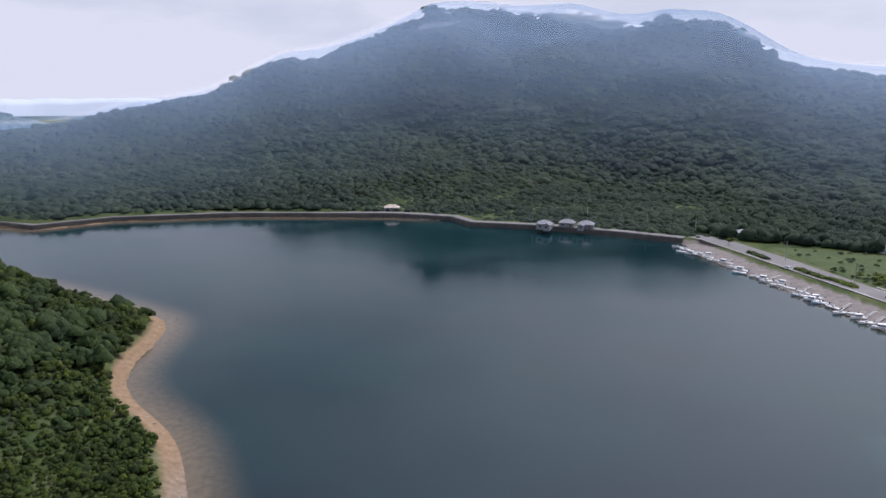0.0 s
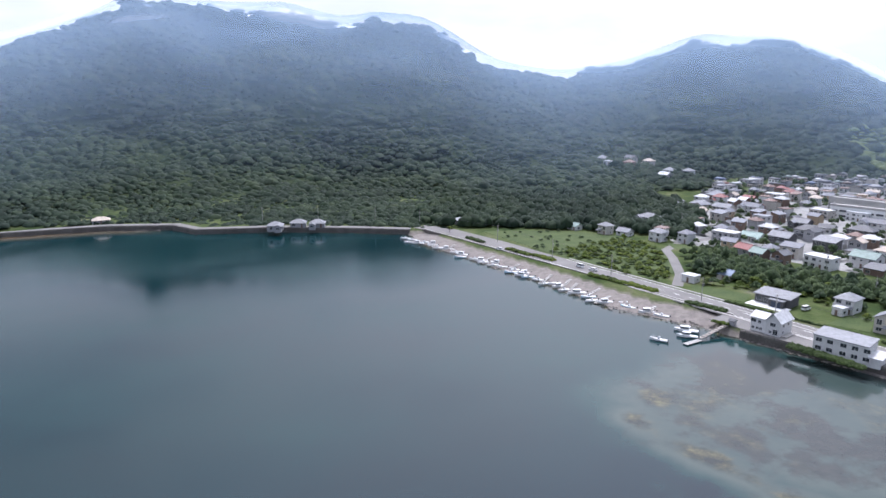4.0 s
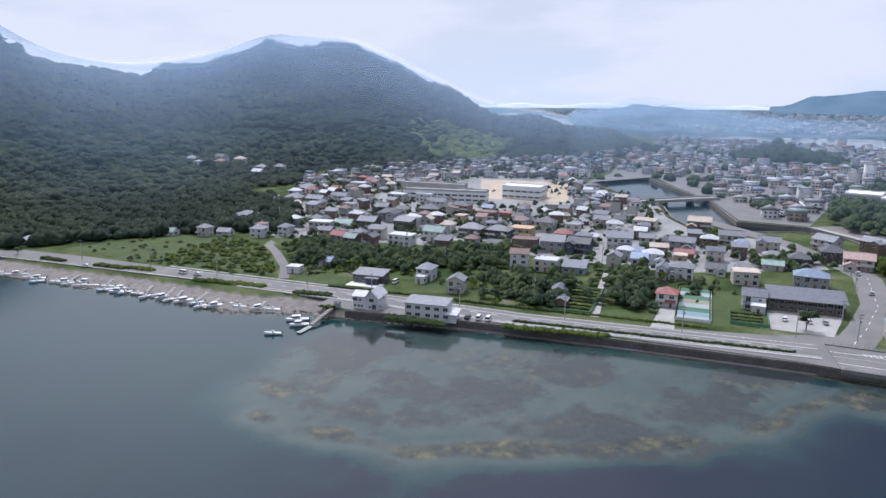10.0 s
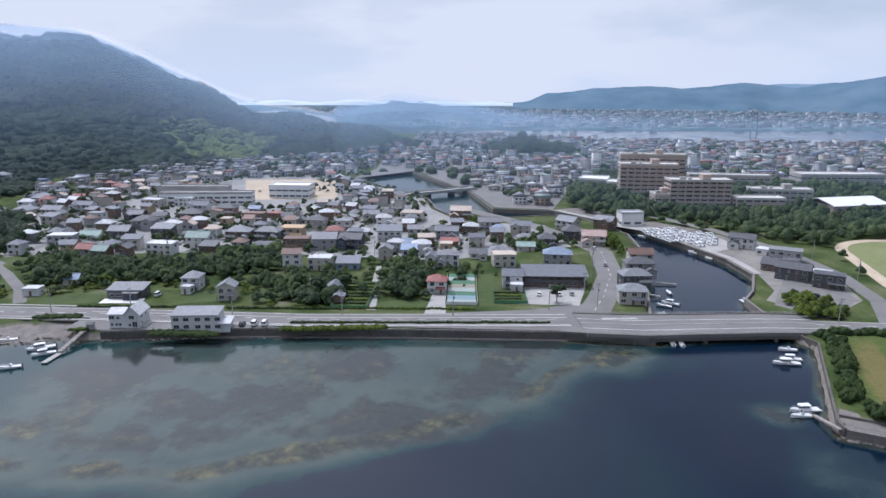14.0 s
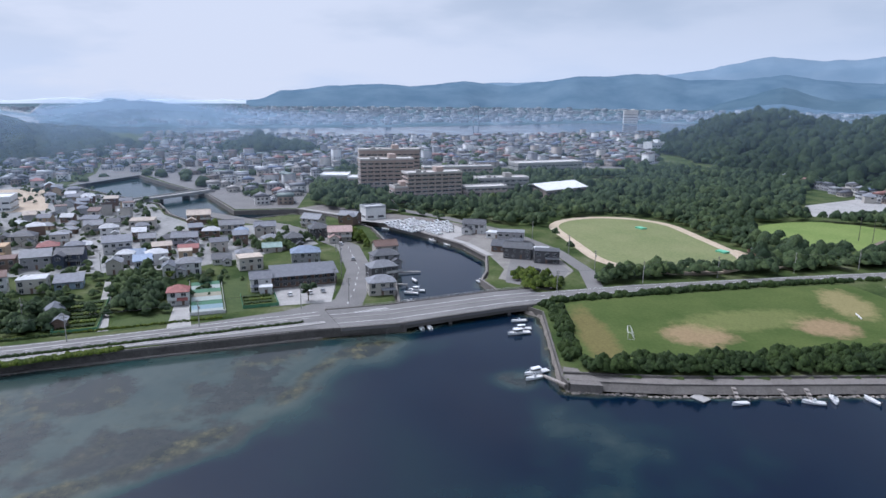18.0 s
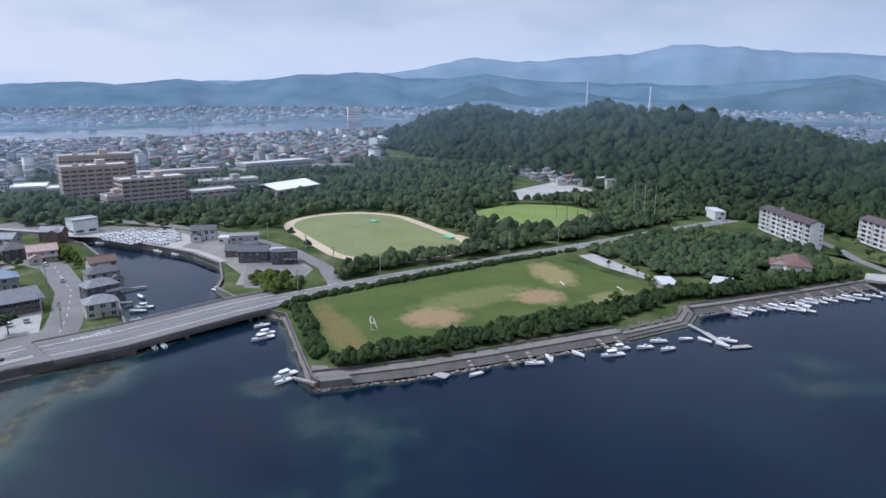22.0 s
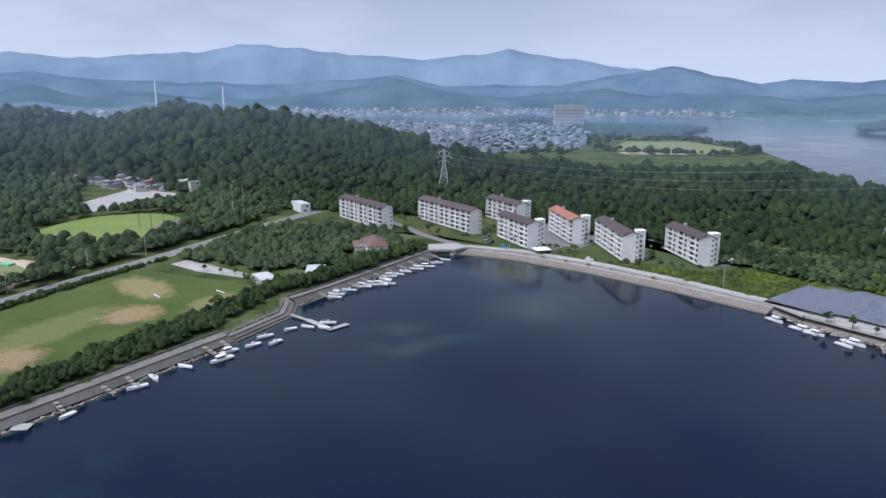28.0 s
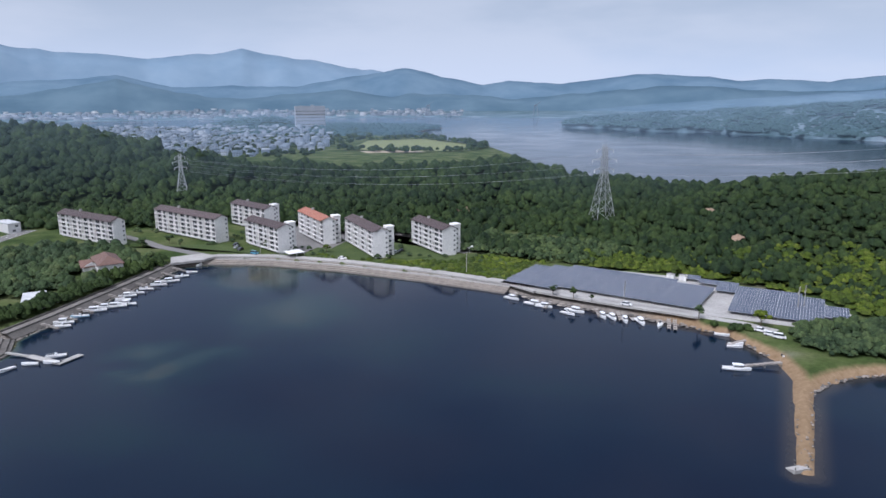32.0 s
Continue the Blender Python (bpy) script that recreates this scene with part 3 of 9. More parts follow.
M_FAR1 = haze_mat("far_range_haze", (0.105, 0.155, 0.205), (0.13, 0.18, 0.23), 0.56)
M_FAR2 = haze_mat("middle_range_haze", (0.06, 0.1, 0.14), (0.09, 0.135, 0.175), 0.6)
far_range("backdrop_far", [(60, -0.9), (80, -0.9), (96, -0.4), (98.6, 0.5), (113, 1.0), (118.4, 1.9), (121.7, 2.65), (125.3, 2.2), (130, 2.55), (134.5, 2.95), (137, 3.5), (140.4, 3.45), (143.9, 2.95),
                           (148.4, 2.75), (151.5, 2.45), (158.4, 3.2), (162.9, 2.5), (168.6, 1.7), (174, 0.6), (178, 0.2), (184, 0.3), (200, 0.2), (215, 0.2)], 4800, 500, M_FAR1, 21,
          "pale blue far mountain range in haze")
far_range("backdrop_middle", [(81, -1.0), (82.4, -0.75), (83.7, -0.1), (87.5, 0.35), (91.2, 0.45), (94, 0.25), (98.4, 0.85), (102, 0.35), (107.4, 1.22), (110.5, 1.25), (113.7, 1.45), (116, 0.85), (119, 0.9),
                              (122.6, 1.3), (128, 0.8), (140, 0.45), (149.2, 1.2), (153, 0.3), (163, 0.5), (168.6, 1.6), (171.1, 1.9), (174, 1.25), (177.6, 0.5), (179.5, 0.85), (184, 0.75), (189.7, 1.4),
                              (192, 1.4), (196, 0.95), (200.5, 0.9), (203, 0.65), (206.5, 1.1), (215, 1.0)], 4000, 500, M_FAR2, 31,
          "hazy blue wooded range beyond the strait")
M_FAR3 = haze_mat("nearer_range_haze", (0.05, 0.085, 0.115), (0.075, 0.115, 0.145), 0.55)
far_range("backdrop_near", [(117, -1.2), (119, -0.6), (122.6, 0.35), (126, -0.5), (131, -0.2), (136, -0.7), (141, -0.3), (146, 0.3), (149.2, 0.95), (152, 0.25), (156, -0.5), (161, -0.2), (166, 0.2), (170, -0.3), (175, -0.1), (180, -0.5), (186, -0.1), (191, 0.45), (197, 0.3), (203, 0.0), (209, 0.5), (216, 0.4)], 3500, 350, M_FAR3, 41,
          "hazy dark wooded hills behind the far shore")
# solid glowing ridges added as stand-ins for haze along the horizon
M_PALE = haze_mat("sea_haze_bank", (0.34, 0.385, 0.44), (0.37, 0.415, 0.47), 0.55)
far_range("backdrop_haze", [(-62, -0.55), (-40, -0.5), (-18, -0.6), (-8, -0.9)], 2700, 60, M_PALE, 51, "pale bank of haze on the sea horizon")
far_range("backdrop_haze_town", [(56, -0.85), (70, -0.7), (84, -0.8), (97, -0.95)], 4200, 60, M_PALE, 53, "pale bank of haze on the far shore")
# ---------------------------------------------------------------- woods
def blob(seed, segs=9, rings=5, squash=0.8):
    """A lumpy crown, open below, radius about 1, resting on its foot."""
    rng = np.random.RandomState(seed)
    ph = rng.rand(6) * 6.28
    v = []
    for i in range(rings):
        t = (i + 0.25) / rings * 2.15
        for k in range(segs):
            a = (k + 0.5 * (i % 2)) / segs * 2 * math.pi
            r = 1 + 0.18 * math.sin(3 * a + ph[0] + 2 * t) + 0.14 * math.sin(5 * a + ph[1] - 3 * t) + 0.16 * (rng.rand() - 0.5)
            v.append((r * math.sin(t) * math.cos(a), r * math.sin(t) * math.sin(a), squash * (r * math.cos(t) + 0.45)))
    f = []
    for i in range(rings - 1):
        for k in range(segs):
            a, b, c, d = i * segs + k, i * segs + (k + 1) % segs, (i + 1) * segs + (k + 1) % segs, (i + 1) * segs + k
            if i % 2:
                f += [(a, d, c), (a, c, b)]
            else:
                f += [(a, d, b), (b, d, c)]
    v.append((0, 0, squash * 1.5))
    f += [(len(v) - 1, k, (k + 1) % segs) for k in range(segs)]
    return np.array(v), np.array(f)


BLOBS = [blob(s) for s in range(8)]
MEDIUM = [blob(s + 20, 7, 3, 0.72) for s in range(8)]


def cluster(seed, n=7):
    """A tree crown of several lumps, some high, some hanging at the side."""
    rng = np.random.RandomState(seed)
    V, F, base = [], [], 0
    for k in range(n):
        v, f = blob(seed * 31 + k, 6, 3, 0.85)
        a = k * 2.4 + rng.rand()
        r = 0.62 * math.sqrt((k + 0.2) / n)
        s = 0.36 + 0.2 * rng.rand()
        V.append(v * s + (r * math.cos(a), r * math.sin(a), 0.75 - 0.75 * r + 0.25 * rng.rand()))
        F.append(f + base)
        base += len(v)
    return np.concatenate(V), np.concatenate(F)


CLUSTERS = [cluster(s + 3) for s in range(6)]
LUMPS = [cluster(s + 13, 4) for s in range(6)]
SMALL = [blob(s + 50, 7, 3) for s in range(6)]


def tuft(seed, n=3):
    """A full crown of three uneven lumps reaching down to the ground, for woods far off."""
    rng = np.random.RandomState(seed)
    V, F, base = [], [], 0
    for k in range(n):
        v, f = blob(seed * 17 + k, 6, 3, 1.0)
        a, r = k * 2.1 + rng.rand(), 0.5 * math.sqrt(k / n)
        v = v * (0.58 + 0.2 * rng.rand()) + (r * math.cos(a), r * math.sin(a), 0.3 - 0.5 * r + 0.25 * rng.rand())
        V.append(v)
        F.append(f + base)
        base += len(v)
    return np.concatenate(V), np.concatenate(F)


TUFTS = [tuft(s + 5) for s in range(9)]


def crowns(name, pts, size, tall, mat, seed, shapes=BLOBS, label="", smooth=True, tags=True):
    """One mass of crowns at pts (n, 3); size: radius of each; tall: height against radius."""
    rng = np.random.RandomState(seed)
    pick = rng.randint(0, len(shapes), len(pts))
    turn = rng.rand(len(pts)) * 6.283
    V, F, base = [], [], 0
    for k, (sv, sf) in enumerate(shapes):
        sel = np.where(pick == k)[0]
        if not len(sel):
            continue
        c, s = np.cos(turn[sel])[:, None], np.sin(turn[sel])[:, None]
        x = (sv[None, :, 0] * c - sv[None, :, 1] * s) * size[sel][:, None] + pts[sel][:, 0:1]
        y = (sv[None, :, 0] * s + sv[None, :, 1] * c) * size[sel][:, None] + pts[sel][:, 1:2]
        z = sv[None, :, 2] * (size[sel] * tall[sel])[:, None] + pts[sel][:, 2:3]
        V.append(np.stack([x, y, z], -1).reshape(-1, 3))
        F.append((sf[None] + (np.arange(len(sel)) * len(sv))[:, None, None] + base).reshape(-1, 3))
        base += len(sel) * len(sv)
    ob = array_mesh(name, np.concatenate(V), np.concatenate(F), mat, smooth)
    if tags:
        tagged(ob, label, "trees", kind="stuff")
    return ob


def scatter(az0, az1, r0, r1, grain, seed, least=0.0):
    """Places in a sector, spaced in proportion to their distance: x, y and spacing."""
    rng = np.random.RandomState(seed)
    out = []
    r = r0
    while r < r1:
        gap = max(least, r * grain)
        n = max(1, int(radians(az1 - az0) * r / gap))
        a = np.radians(az0 + (np.arange(n) + rng.rand() + 0.7 * (rng.rand(n) - 0.5)) * (az1 - az0) / n)
        rr = r + gap * 0.8 * (rng.rand(n) - 0.5)
        out.append(np.stack([rr * np.sin(a), rr * np.cos(a), np.full(n, gap)], -1))
        r += gap * 0.86
    return np.concatenate(out)


def wood(name, az0, az1, r0, r1, grain, low, seed, mat, label, least=0.0, keep=None, shapes=None, flat=1.0, roll=0.75):
    p = scatter(az0, az1, r0, r1, grain, seed, least)
    z = ground_z(p[:, 0], p[:, 1])
    ok = z > low
    if keep is not None:
        ok &= keep(p[:, 0], p[:, 1])
    p, z = p[ok], z[ok]
    rng = np.random.RandomState(seed + 1)
    size = p[:, 2] * (0.42 + 0.6 * rng.rand(len(p)) ** 2) * (1 + 0.3 * rough2(p[:, 0], p[:, 1], 48, 2, seed + 5))
    size = np.minimum(size, 9.5)
    z = z + np.clip(p[:, 2], 2, 8) * roll * rough2(p[:, 0], p[:, 1], 38, 3, seed)
    tall = flat * (0.8 + 0.5 * rng.rand(len(p)))
    return crowns(name, np.stack([p[:, 0], p[:, 1], z - 0.15 * size], -1), size, tall, mat, seed + 2, shapes or MEDIUM, label=label)


SCARS = ((-114, -352, 4.5), (32, -452, 5), (-113, -404, 4.5))
OFF_SOLAR = [(8, -285), (-12, -325), (-36, -328), (-84, -312), (-126, -282), (-133, -255), (-118, -236), (-60, -240)]
wood("mountain_wood", -37, 23, 420, 1260, 0.0098, 2.9, 100, M_HILL, "dense dark evergreen wood on the misty mountain", keep=lambda x, y: (outside_by(x, y, BAY) > 9) & (np.hypot(x - 64, y - 420) > 12) & (np.hypot(x - 82, y - 421) > 15), flat=0.75, roll=0.5)
wood("mountain_wood", 23, 34, 440, 1260, 0.0098, 2.9, 105, M_HILL, "dense dark evergreen wood on the misty mountain", flat=0.75, roll=0.5)
# inside this outline the crowns are a paler yellow-green
PALE_GROVE = [(715, 545), (785, 532), (830, 490), (850, 462), (778, 436), (690, 420), (672, 470)]
wood("mountain_wood", 34, 75, 560, 1260, 0.0098, 3.6, 110, M_HILL, "dense wood on the hill behind the town", keep=lambda x, y: (outside_by(x, y, PALE_GROVE) > 0) | (rough2(x, y, 30, 3, 4) > 0.25), flat=0.75, roll=0.5)
M_PALE_GROVE = foliage("pale_grove_leaf", ((0.085, 0.115, 0.05), (0.115, 0.14, 0.06), (0.07, 0.1, 0.05)), 0.5, 0.02, 1.0)
wood("bamboo_grove", 48, 64, 700, 1000, 0.0085, 3.6, 115, M_PALE_GROVE, "pale yellow-green grove on the hillside", keep=lambda x, y: outside_by(x, y, PALE_GROVE) < 4, flat=0.75, roll=0.5)
wood("hill_wood", 112, 152, 380, 1200, 0.0125, 3.6, 120, M_SLOPE, "dense broadleaf wood on low hills", keep=lambda x, y: np.hypot(x, y) > 560, shapes=TUFTS)
wood("hill_wood", 138, 210, 250, 660, 0.0118, 3.2, 130, M_SLOPE, "dense broadleaf wood on the hills behind the flats", 3.0, keep=lambda x, y: (outside_by(x, y, OFF_SOLAR) > 0) & (np.minimum.reduce([np.hypot(x - a, y - b) - r for a, b, r in SCARS]) > 0), shapes=TUFTS)
M_SCAR = worn("bare_rock_face", (0.16, 0.11, 0.075), (0.3, 0.22, 0.16), 0.3, 0.95, fine=1.2, bumpy=0.8)
for x0, y0, r0 in SCARS:
    q = np.array([(0.0, 0.0)] + [(r0 * k / 4 * (1 + 0.25 * math.sin(3 * a + x0)) * math.cos(a), r0 * k / 4 * (1 + 0.25 * math.sin(2 * a + y0)) * math.sin(a)) for k in (1, 2, 3, 4) for a in np.linspace(0, 2 * math.pi, 18, endpoint=False)])
    zz = ground_z(q[:, 0] + x0, q[:, 1] + y0) + 0.7 + 1.6 * rough2(q[:, 0] + x0, q[:, 1] + y0, 5, 3, 3) + np.clip(1 - np.hypot(q[:, 0], q[:, 1]) / r0, 0, 1) * 1.5
    f = [(0, 1 + k, 1 + (k + 1) % 18) for k in range(18)] + [(1 + j * 18 + k, 19 + j * 18 + k, 19 + j * 18 + (k + 1) % 18, 1 + j * 18 + (k + 1) % 18) for j in range(3) for k in range(18)]
    tagged(mesh_obj("bare_slope", np.column_stack([q[:, 0] + x0, q[:, 1] + y0, zz]), f, M_SCAR), "bare tan rock and earth on the wooded slope", "bare slope", kind="structure")
wood("knoll_wood", 79, 86, 880, 1060, 0.009, 3.4, 140, M_SLOPE, "round wooded knoll among the houses")
# leaf colour of island and cape includes painted haze and a glow
M_FARWOOD = haze_mat("far_isle_wood_haze", (0.085, 0.125, 0.155), (0.1, 0.145, 0.175), 0.6)
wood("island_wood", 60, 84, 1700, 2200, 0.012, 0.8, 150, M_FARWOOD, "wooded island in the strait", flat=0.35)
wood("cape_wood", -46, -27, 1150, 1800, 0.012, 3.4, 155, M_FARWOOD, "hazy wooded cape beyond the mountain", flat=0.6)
# darker leaf tone, again with haze and emission put into it
M_FARWOOD2 = haze_mat("south_isle_wood_haze", (0.035, 0.06, 0.068), (0.045, 0.075, 0.08), 0.4)
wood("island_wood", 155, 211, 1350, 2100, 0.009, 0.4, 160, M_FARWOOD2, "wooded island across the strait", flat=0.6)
wood("head_scrub", -42, -8, 95, 420, 0.0135, 2.3, 170, M_HEAD, "bright green scrub on the head above the beach", 1.6, shapes=LUMPS)
wood("head_trees", -42, -8, 95, 420, 0.02, 3.0, 175, M_HEDGE, "dark leafy trees standing in the scrub", 4.0, shapes=CLUSTERS, keep=lambda x, y: rough2(x, y, 20, 3, 77) > 0.05)

# thin haze lying over the land, thicker with distance, with wisps of cloud round the summits
# one mesh sheet imitates it: haze sits in its colour and opacity
m = bpy.data.materials.new("thin_haze")
m.use_nodes = True
nt = m.node_tree
nt.nodes.clear()


def h_math(op, a, b=None):
    n = nt.nodes.new("ShaderNodeMath")
    n.operation = op
    for k, v in enumerate((a, b)):
        if v is None:
            continue
        if isinstance(v, (int, float)):
            n.inputs[k].default_value = v
        else:
            nt.links.new(v, n.inputs[k])
    return n.outputs[0]


def h_range(v, a, b, lo, hi):
    n = nt.nodes.new("ShaderNodeMapRange")
    n.interpolation_type = "SMOOTHSTEP"
    for k, q in (("From Min", a), ("From Max", b), ("To Min", lo), ("To Max", hi)):
        n.inputs[k].default_value = q
    nt.links.new(v, n.inputs["Value"])
    return n.outputs[0]


out = nt.nodes.new("ShaderNodeOutputMaterial")
mx = nt.nodes.new("ShaderNodeMixShader")
tr_ = nt.nodes.new("ShaderNodeBsdfTransparent")
df = nt.nodes.new("ShaderNodeBsdfDiffuse")
even = nt.nodes.new("ShaderNodeCombineXYZ"); even.inputs[2].default_value = 1.0
nt.links.new(even.outputs[0], df.inputs["Normal"])
pos = nt.nodes.new("ShaderNodeNewGeometry").outputs["Position"]
sp_ = nt.nodes.new("ShaderNodeSeparateXYZ")
nt.links.new(pos, sp_.inputs[0])
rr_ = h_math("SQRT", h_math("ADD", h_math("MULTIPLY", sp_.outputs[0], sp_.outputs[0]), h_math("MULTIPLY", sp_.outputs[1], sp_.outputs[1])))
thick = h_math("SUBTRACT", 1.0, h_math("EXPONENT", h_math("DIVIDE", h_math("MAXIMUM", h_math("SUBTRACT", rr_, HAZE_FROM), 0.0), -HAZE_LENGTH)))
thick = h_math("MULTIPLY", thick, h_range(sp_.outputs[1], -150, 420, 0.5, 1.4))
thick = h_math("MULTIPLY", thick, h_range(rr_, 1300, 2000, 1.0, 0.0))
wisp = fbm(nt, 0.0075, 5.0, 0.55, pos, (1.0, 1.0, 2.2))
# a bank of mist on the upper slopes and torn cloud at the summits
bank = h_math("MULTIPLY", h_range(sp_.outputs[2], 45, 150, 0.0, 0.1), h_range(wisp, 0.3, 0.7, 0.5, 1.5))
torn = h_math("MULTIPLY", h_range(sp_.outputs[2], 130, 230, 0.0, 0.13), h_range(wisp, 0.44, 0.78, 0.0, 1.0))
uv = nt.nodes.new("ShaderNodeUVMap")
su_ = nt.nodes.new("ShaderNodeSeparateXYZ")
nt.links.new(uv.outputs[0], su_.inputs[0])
# rim and wisps are coloured pale so they match the sky behind
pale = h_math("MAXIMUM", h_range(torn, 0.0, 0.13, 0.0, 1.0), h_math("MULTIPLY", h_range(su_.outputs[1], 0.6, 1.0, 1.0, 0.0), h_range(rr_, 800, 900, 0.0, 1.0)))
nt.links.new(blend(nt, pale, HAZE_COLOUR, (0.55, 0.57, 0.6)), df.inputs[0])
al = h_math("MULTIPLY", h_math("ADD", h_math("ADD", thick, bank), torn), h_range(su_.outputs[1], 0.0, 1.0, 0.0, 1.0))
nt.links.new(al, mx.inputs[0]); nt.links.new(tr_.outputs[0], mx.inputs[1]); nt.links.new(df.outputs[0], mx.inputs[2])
nt.links.new(mx.outputs[0], out.inputs[0])
HAZE = m


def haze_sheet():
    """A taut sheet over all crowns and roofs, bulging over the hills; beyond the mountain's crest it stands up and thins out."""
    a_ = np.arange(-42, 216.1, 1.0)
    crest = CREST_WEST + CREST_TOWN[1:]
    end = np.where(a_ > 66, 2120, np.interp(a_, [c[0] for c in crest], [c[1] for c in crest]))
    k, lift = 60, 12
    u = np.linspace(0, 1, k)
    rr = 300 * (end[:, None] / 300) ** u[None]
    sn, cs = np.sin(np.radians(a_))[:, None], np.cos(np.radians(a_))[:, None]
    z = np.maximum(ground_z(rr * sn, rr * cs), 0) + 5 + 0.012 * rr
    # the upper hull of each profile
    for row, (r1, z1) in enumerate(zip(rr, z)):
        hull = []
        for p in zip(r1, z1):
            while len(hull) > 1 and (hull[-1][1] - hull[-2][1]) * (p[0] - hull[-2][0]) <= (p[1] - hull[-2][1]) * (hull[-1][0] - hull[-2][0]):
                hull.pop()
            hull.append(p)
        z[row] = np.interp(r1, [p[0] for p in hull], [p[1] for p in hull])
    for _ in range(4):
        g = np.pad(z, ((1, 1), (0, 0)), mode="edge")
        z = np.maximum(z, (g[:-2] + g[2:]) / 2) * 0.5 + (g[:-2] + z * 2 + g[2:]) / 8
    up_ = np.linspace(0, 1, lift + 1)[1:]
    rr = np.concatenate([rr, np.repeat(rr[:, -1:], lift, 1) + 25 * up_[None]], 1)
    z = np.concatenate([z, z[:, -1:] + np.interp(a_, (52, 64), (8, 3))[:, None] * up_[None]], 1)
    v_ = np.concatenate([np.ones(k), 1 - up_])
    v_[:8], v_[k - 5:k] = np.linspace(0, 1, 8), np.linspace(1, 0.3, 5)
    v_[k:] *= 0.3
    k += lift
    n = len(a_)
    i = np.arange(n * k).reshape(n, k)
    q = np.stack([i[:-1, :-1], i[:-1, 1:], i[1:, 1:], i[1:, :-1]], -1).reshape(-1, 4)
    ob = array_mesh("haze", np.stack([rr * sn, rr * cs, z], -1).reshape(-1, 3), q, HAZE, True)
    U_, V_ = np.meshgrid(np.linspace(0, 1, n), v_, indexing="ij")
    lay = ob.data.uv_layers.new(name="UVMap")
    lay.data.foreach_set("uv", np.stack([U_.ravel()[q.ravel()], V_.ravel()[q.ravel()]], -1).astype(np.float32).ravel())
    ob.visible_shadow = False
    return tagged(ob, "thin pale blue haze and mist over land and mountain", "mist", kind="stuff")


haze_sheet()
# ---------------------------------------------------------------- building blocks
class Shape:
    """Collects boxes and prisms into one mesh; each face keeps a material slot."""

    def __init__(self):
        self.v, self.f, self.s = [], [], []

    def faces(self, verts, faces, slot=0):
        n = len(self.v)
        self.v += [tuple(p) for p in verts]
        self.f += [tuple(n + i for i in f) for f in faces]
        self.s += [slot] * len(faces)
        return self

    def box(self, x0, x1, y0, y1, z0, z1, slot=0):
        v = [(x, y, z) for z in (z0, z1) for x, y in ((x0, y0), (x1, y0), (x1, y1), (x0, y1))]
        return self.faces(v, [(3, 2, 1, 0), (4, 5, 6, 7), (0, 1, 5, 4), (1, 2, 6, 5), (2, 3, 7, 6), (3, 0, 4, 7)], slot)

    def prism(self, poly, z0, z1, slot=0):
        n = len(poly)
        v = [(p[0], p[1], z0) for p in poly] + [(p[0], p[1], z1) for p in poly]
        f = [tuple(range(n))[::-1], tuple(range(n, 2 * n))] + [(i, (i + 1) % n, n + (i + 1) % n, n + i) for i in range(n)]
        return self.faces(v, f, slot)

    def loft(self, rings, slot=0, caps=True):
        n = len(rings[0])
        v = [p for r in rings for p in r]
        f = [(k * n + i, k * n + (i + 1) % n, (k + 1) * n + (i + 1) % n, (k + 1) * n + i) for k in range(len(rings) - 1) for i in range(n)]
        if caps:
            f += [tuple(range(n))[::-1], tuple(range((len(rings) - 1) * n, len(rings) * n))]
        return self.faces(v, f, slot)

    def tube(self, a, b, r0, r1=None, sides=6, slot=0):
        a, b = Vector(a), Vector(b)
        z = (b - a).normalized()
        x = z.orthogonal().normalized()
        y = z.cross(x)
        r1 = r0 if r1 is None else r1
        return self.loft([[p + (x * math.cos(k * 2 * math.pi / sides) + y * math.sin(k * 2 * math.pi / sides)) * r for k in range(sides)] for p, r in ((a, r0), (b, r1))], slot)

    def mesh(self, name, mats, smooth=False):
        me = bpy.data.meshes.new(name)
        me.from_pydata(self.v, [], self.f)
        for mt in (mats if isinstance(mats, (list, tuple)) else [mats]):
            me.materials.append(mt)
        if max(self.s, default=0):
            me.polygons.foreach_set("material_index", self.s)
        b = bmesh.new()
        b.from_mesh(me)
        bmesh.ops.recalc_face_normals(b, faces=b.faces)
        b.to_mesh(me)
        b.free()
        if smooth:
            me.shade_smooth()
        return me


def part(name, shape, mats, parent, label="", at=None, turn=0.0, smooth=False):
    """One part under a thing: a Shape, or a mesh that is shared."""
    me = shape.mesh(name, mats, smooth) if isinstance(shape, Shape) else shape
    ob = new(name, me)
    ob.parent = parent
    if at is not None:
        ob.matrix_basis = pose(at[0], at[1], at[2], 0, 0, turn)
    if label:
        tagged(ob, label)
    return ob


def thing(name, x, y, z, turn, label, category, group="", kind=""):
    ob = new(name)
    ob.empty_display_size = 0.5
    ob.matrix_basis = pose(x, y, z, 0, 0, turn)
    return tagged(ob, label, category, group, kind)


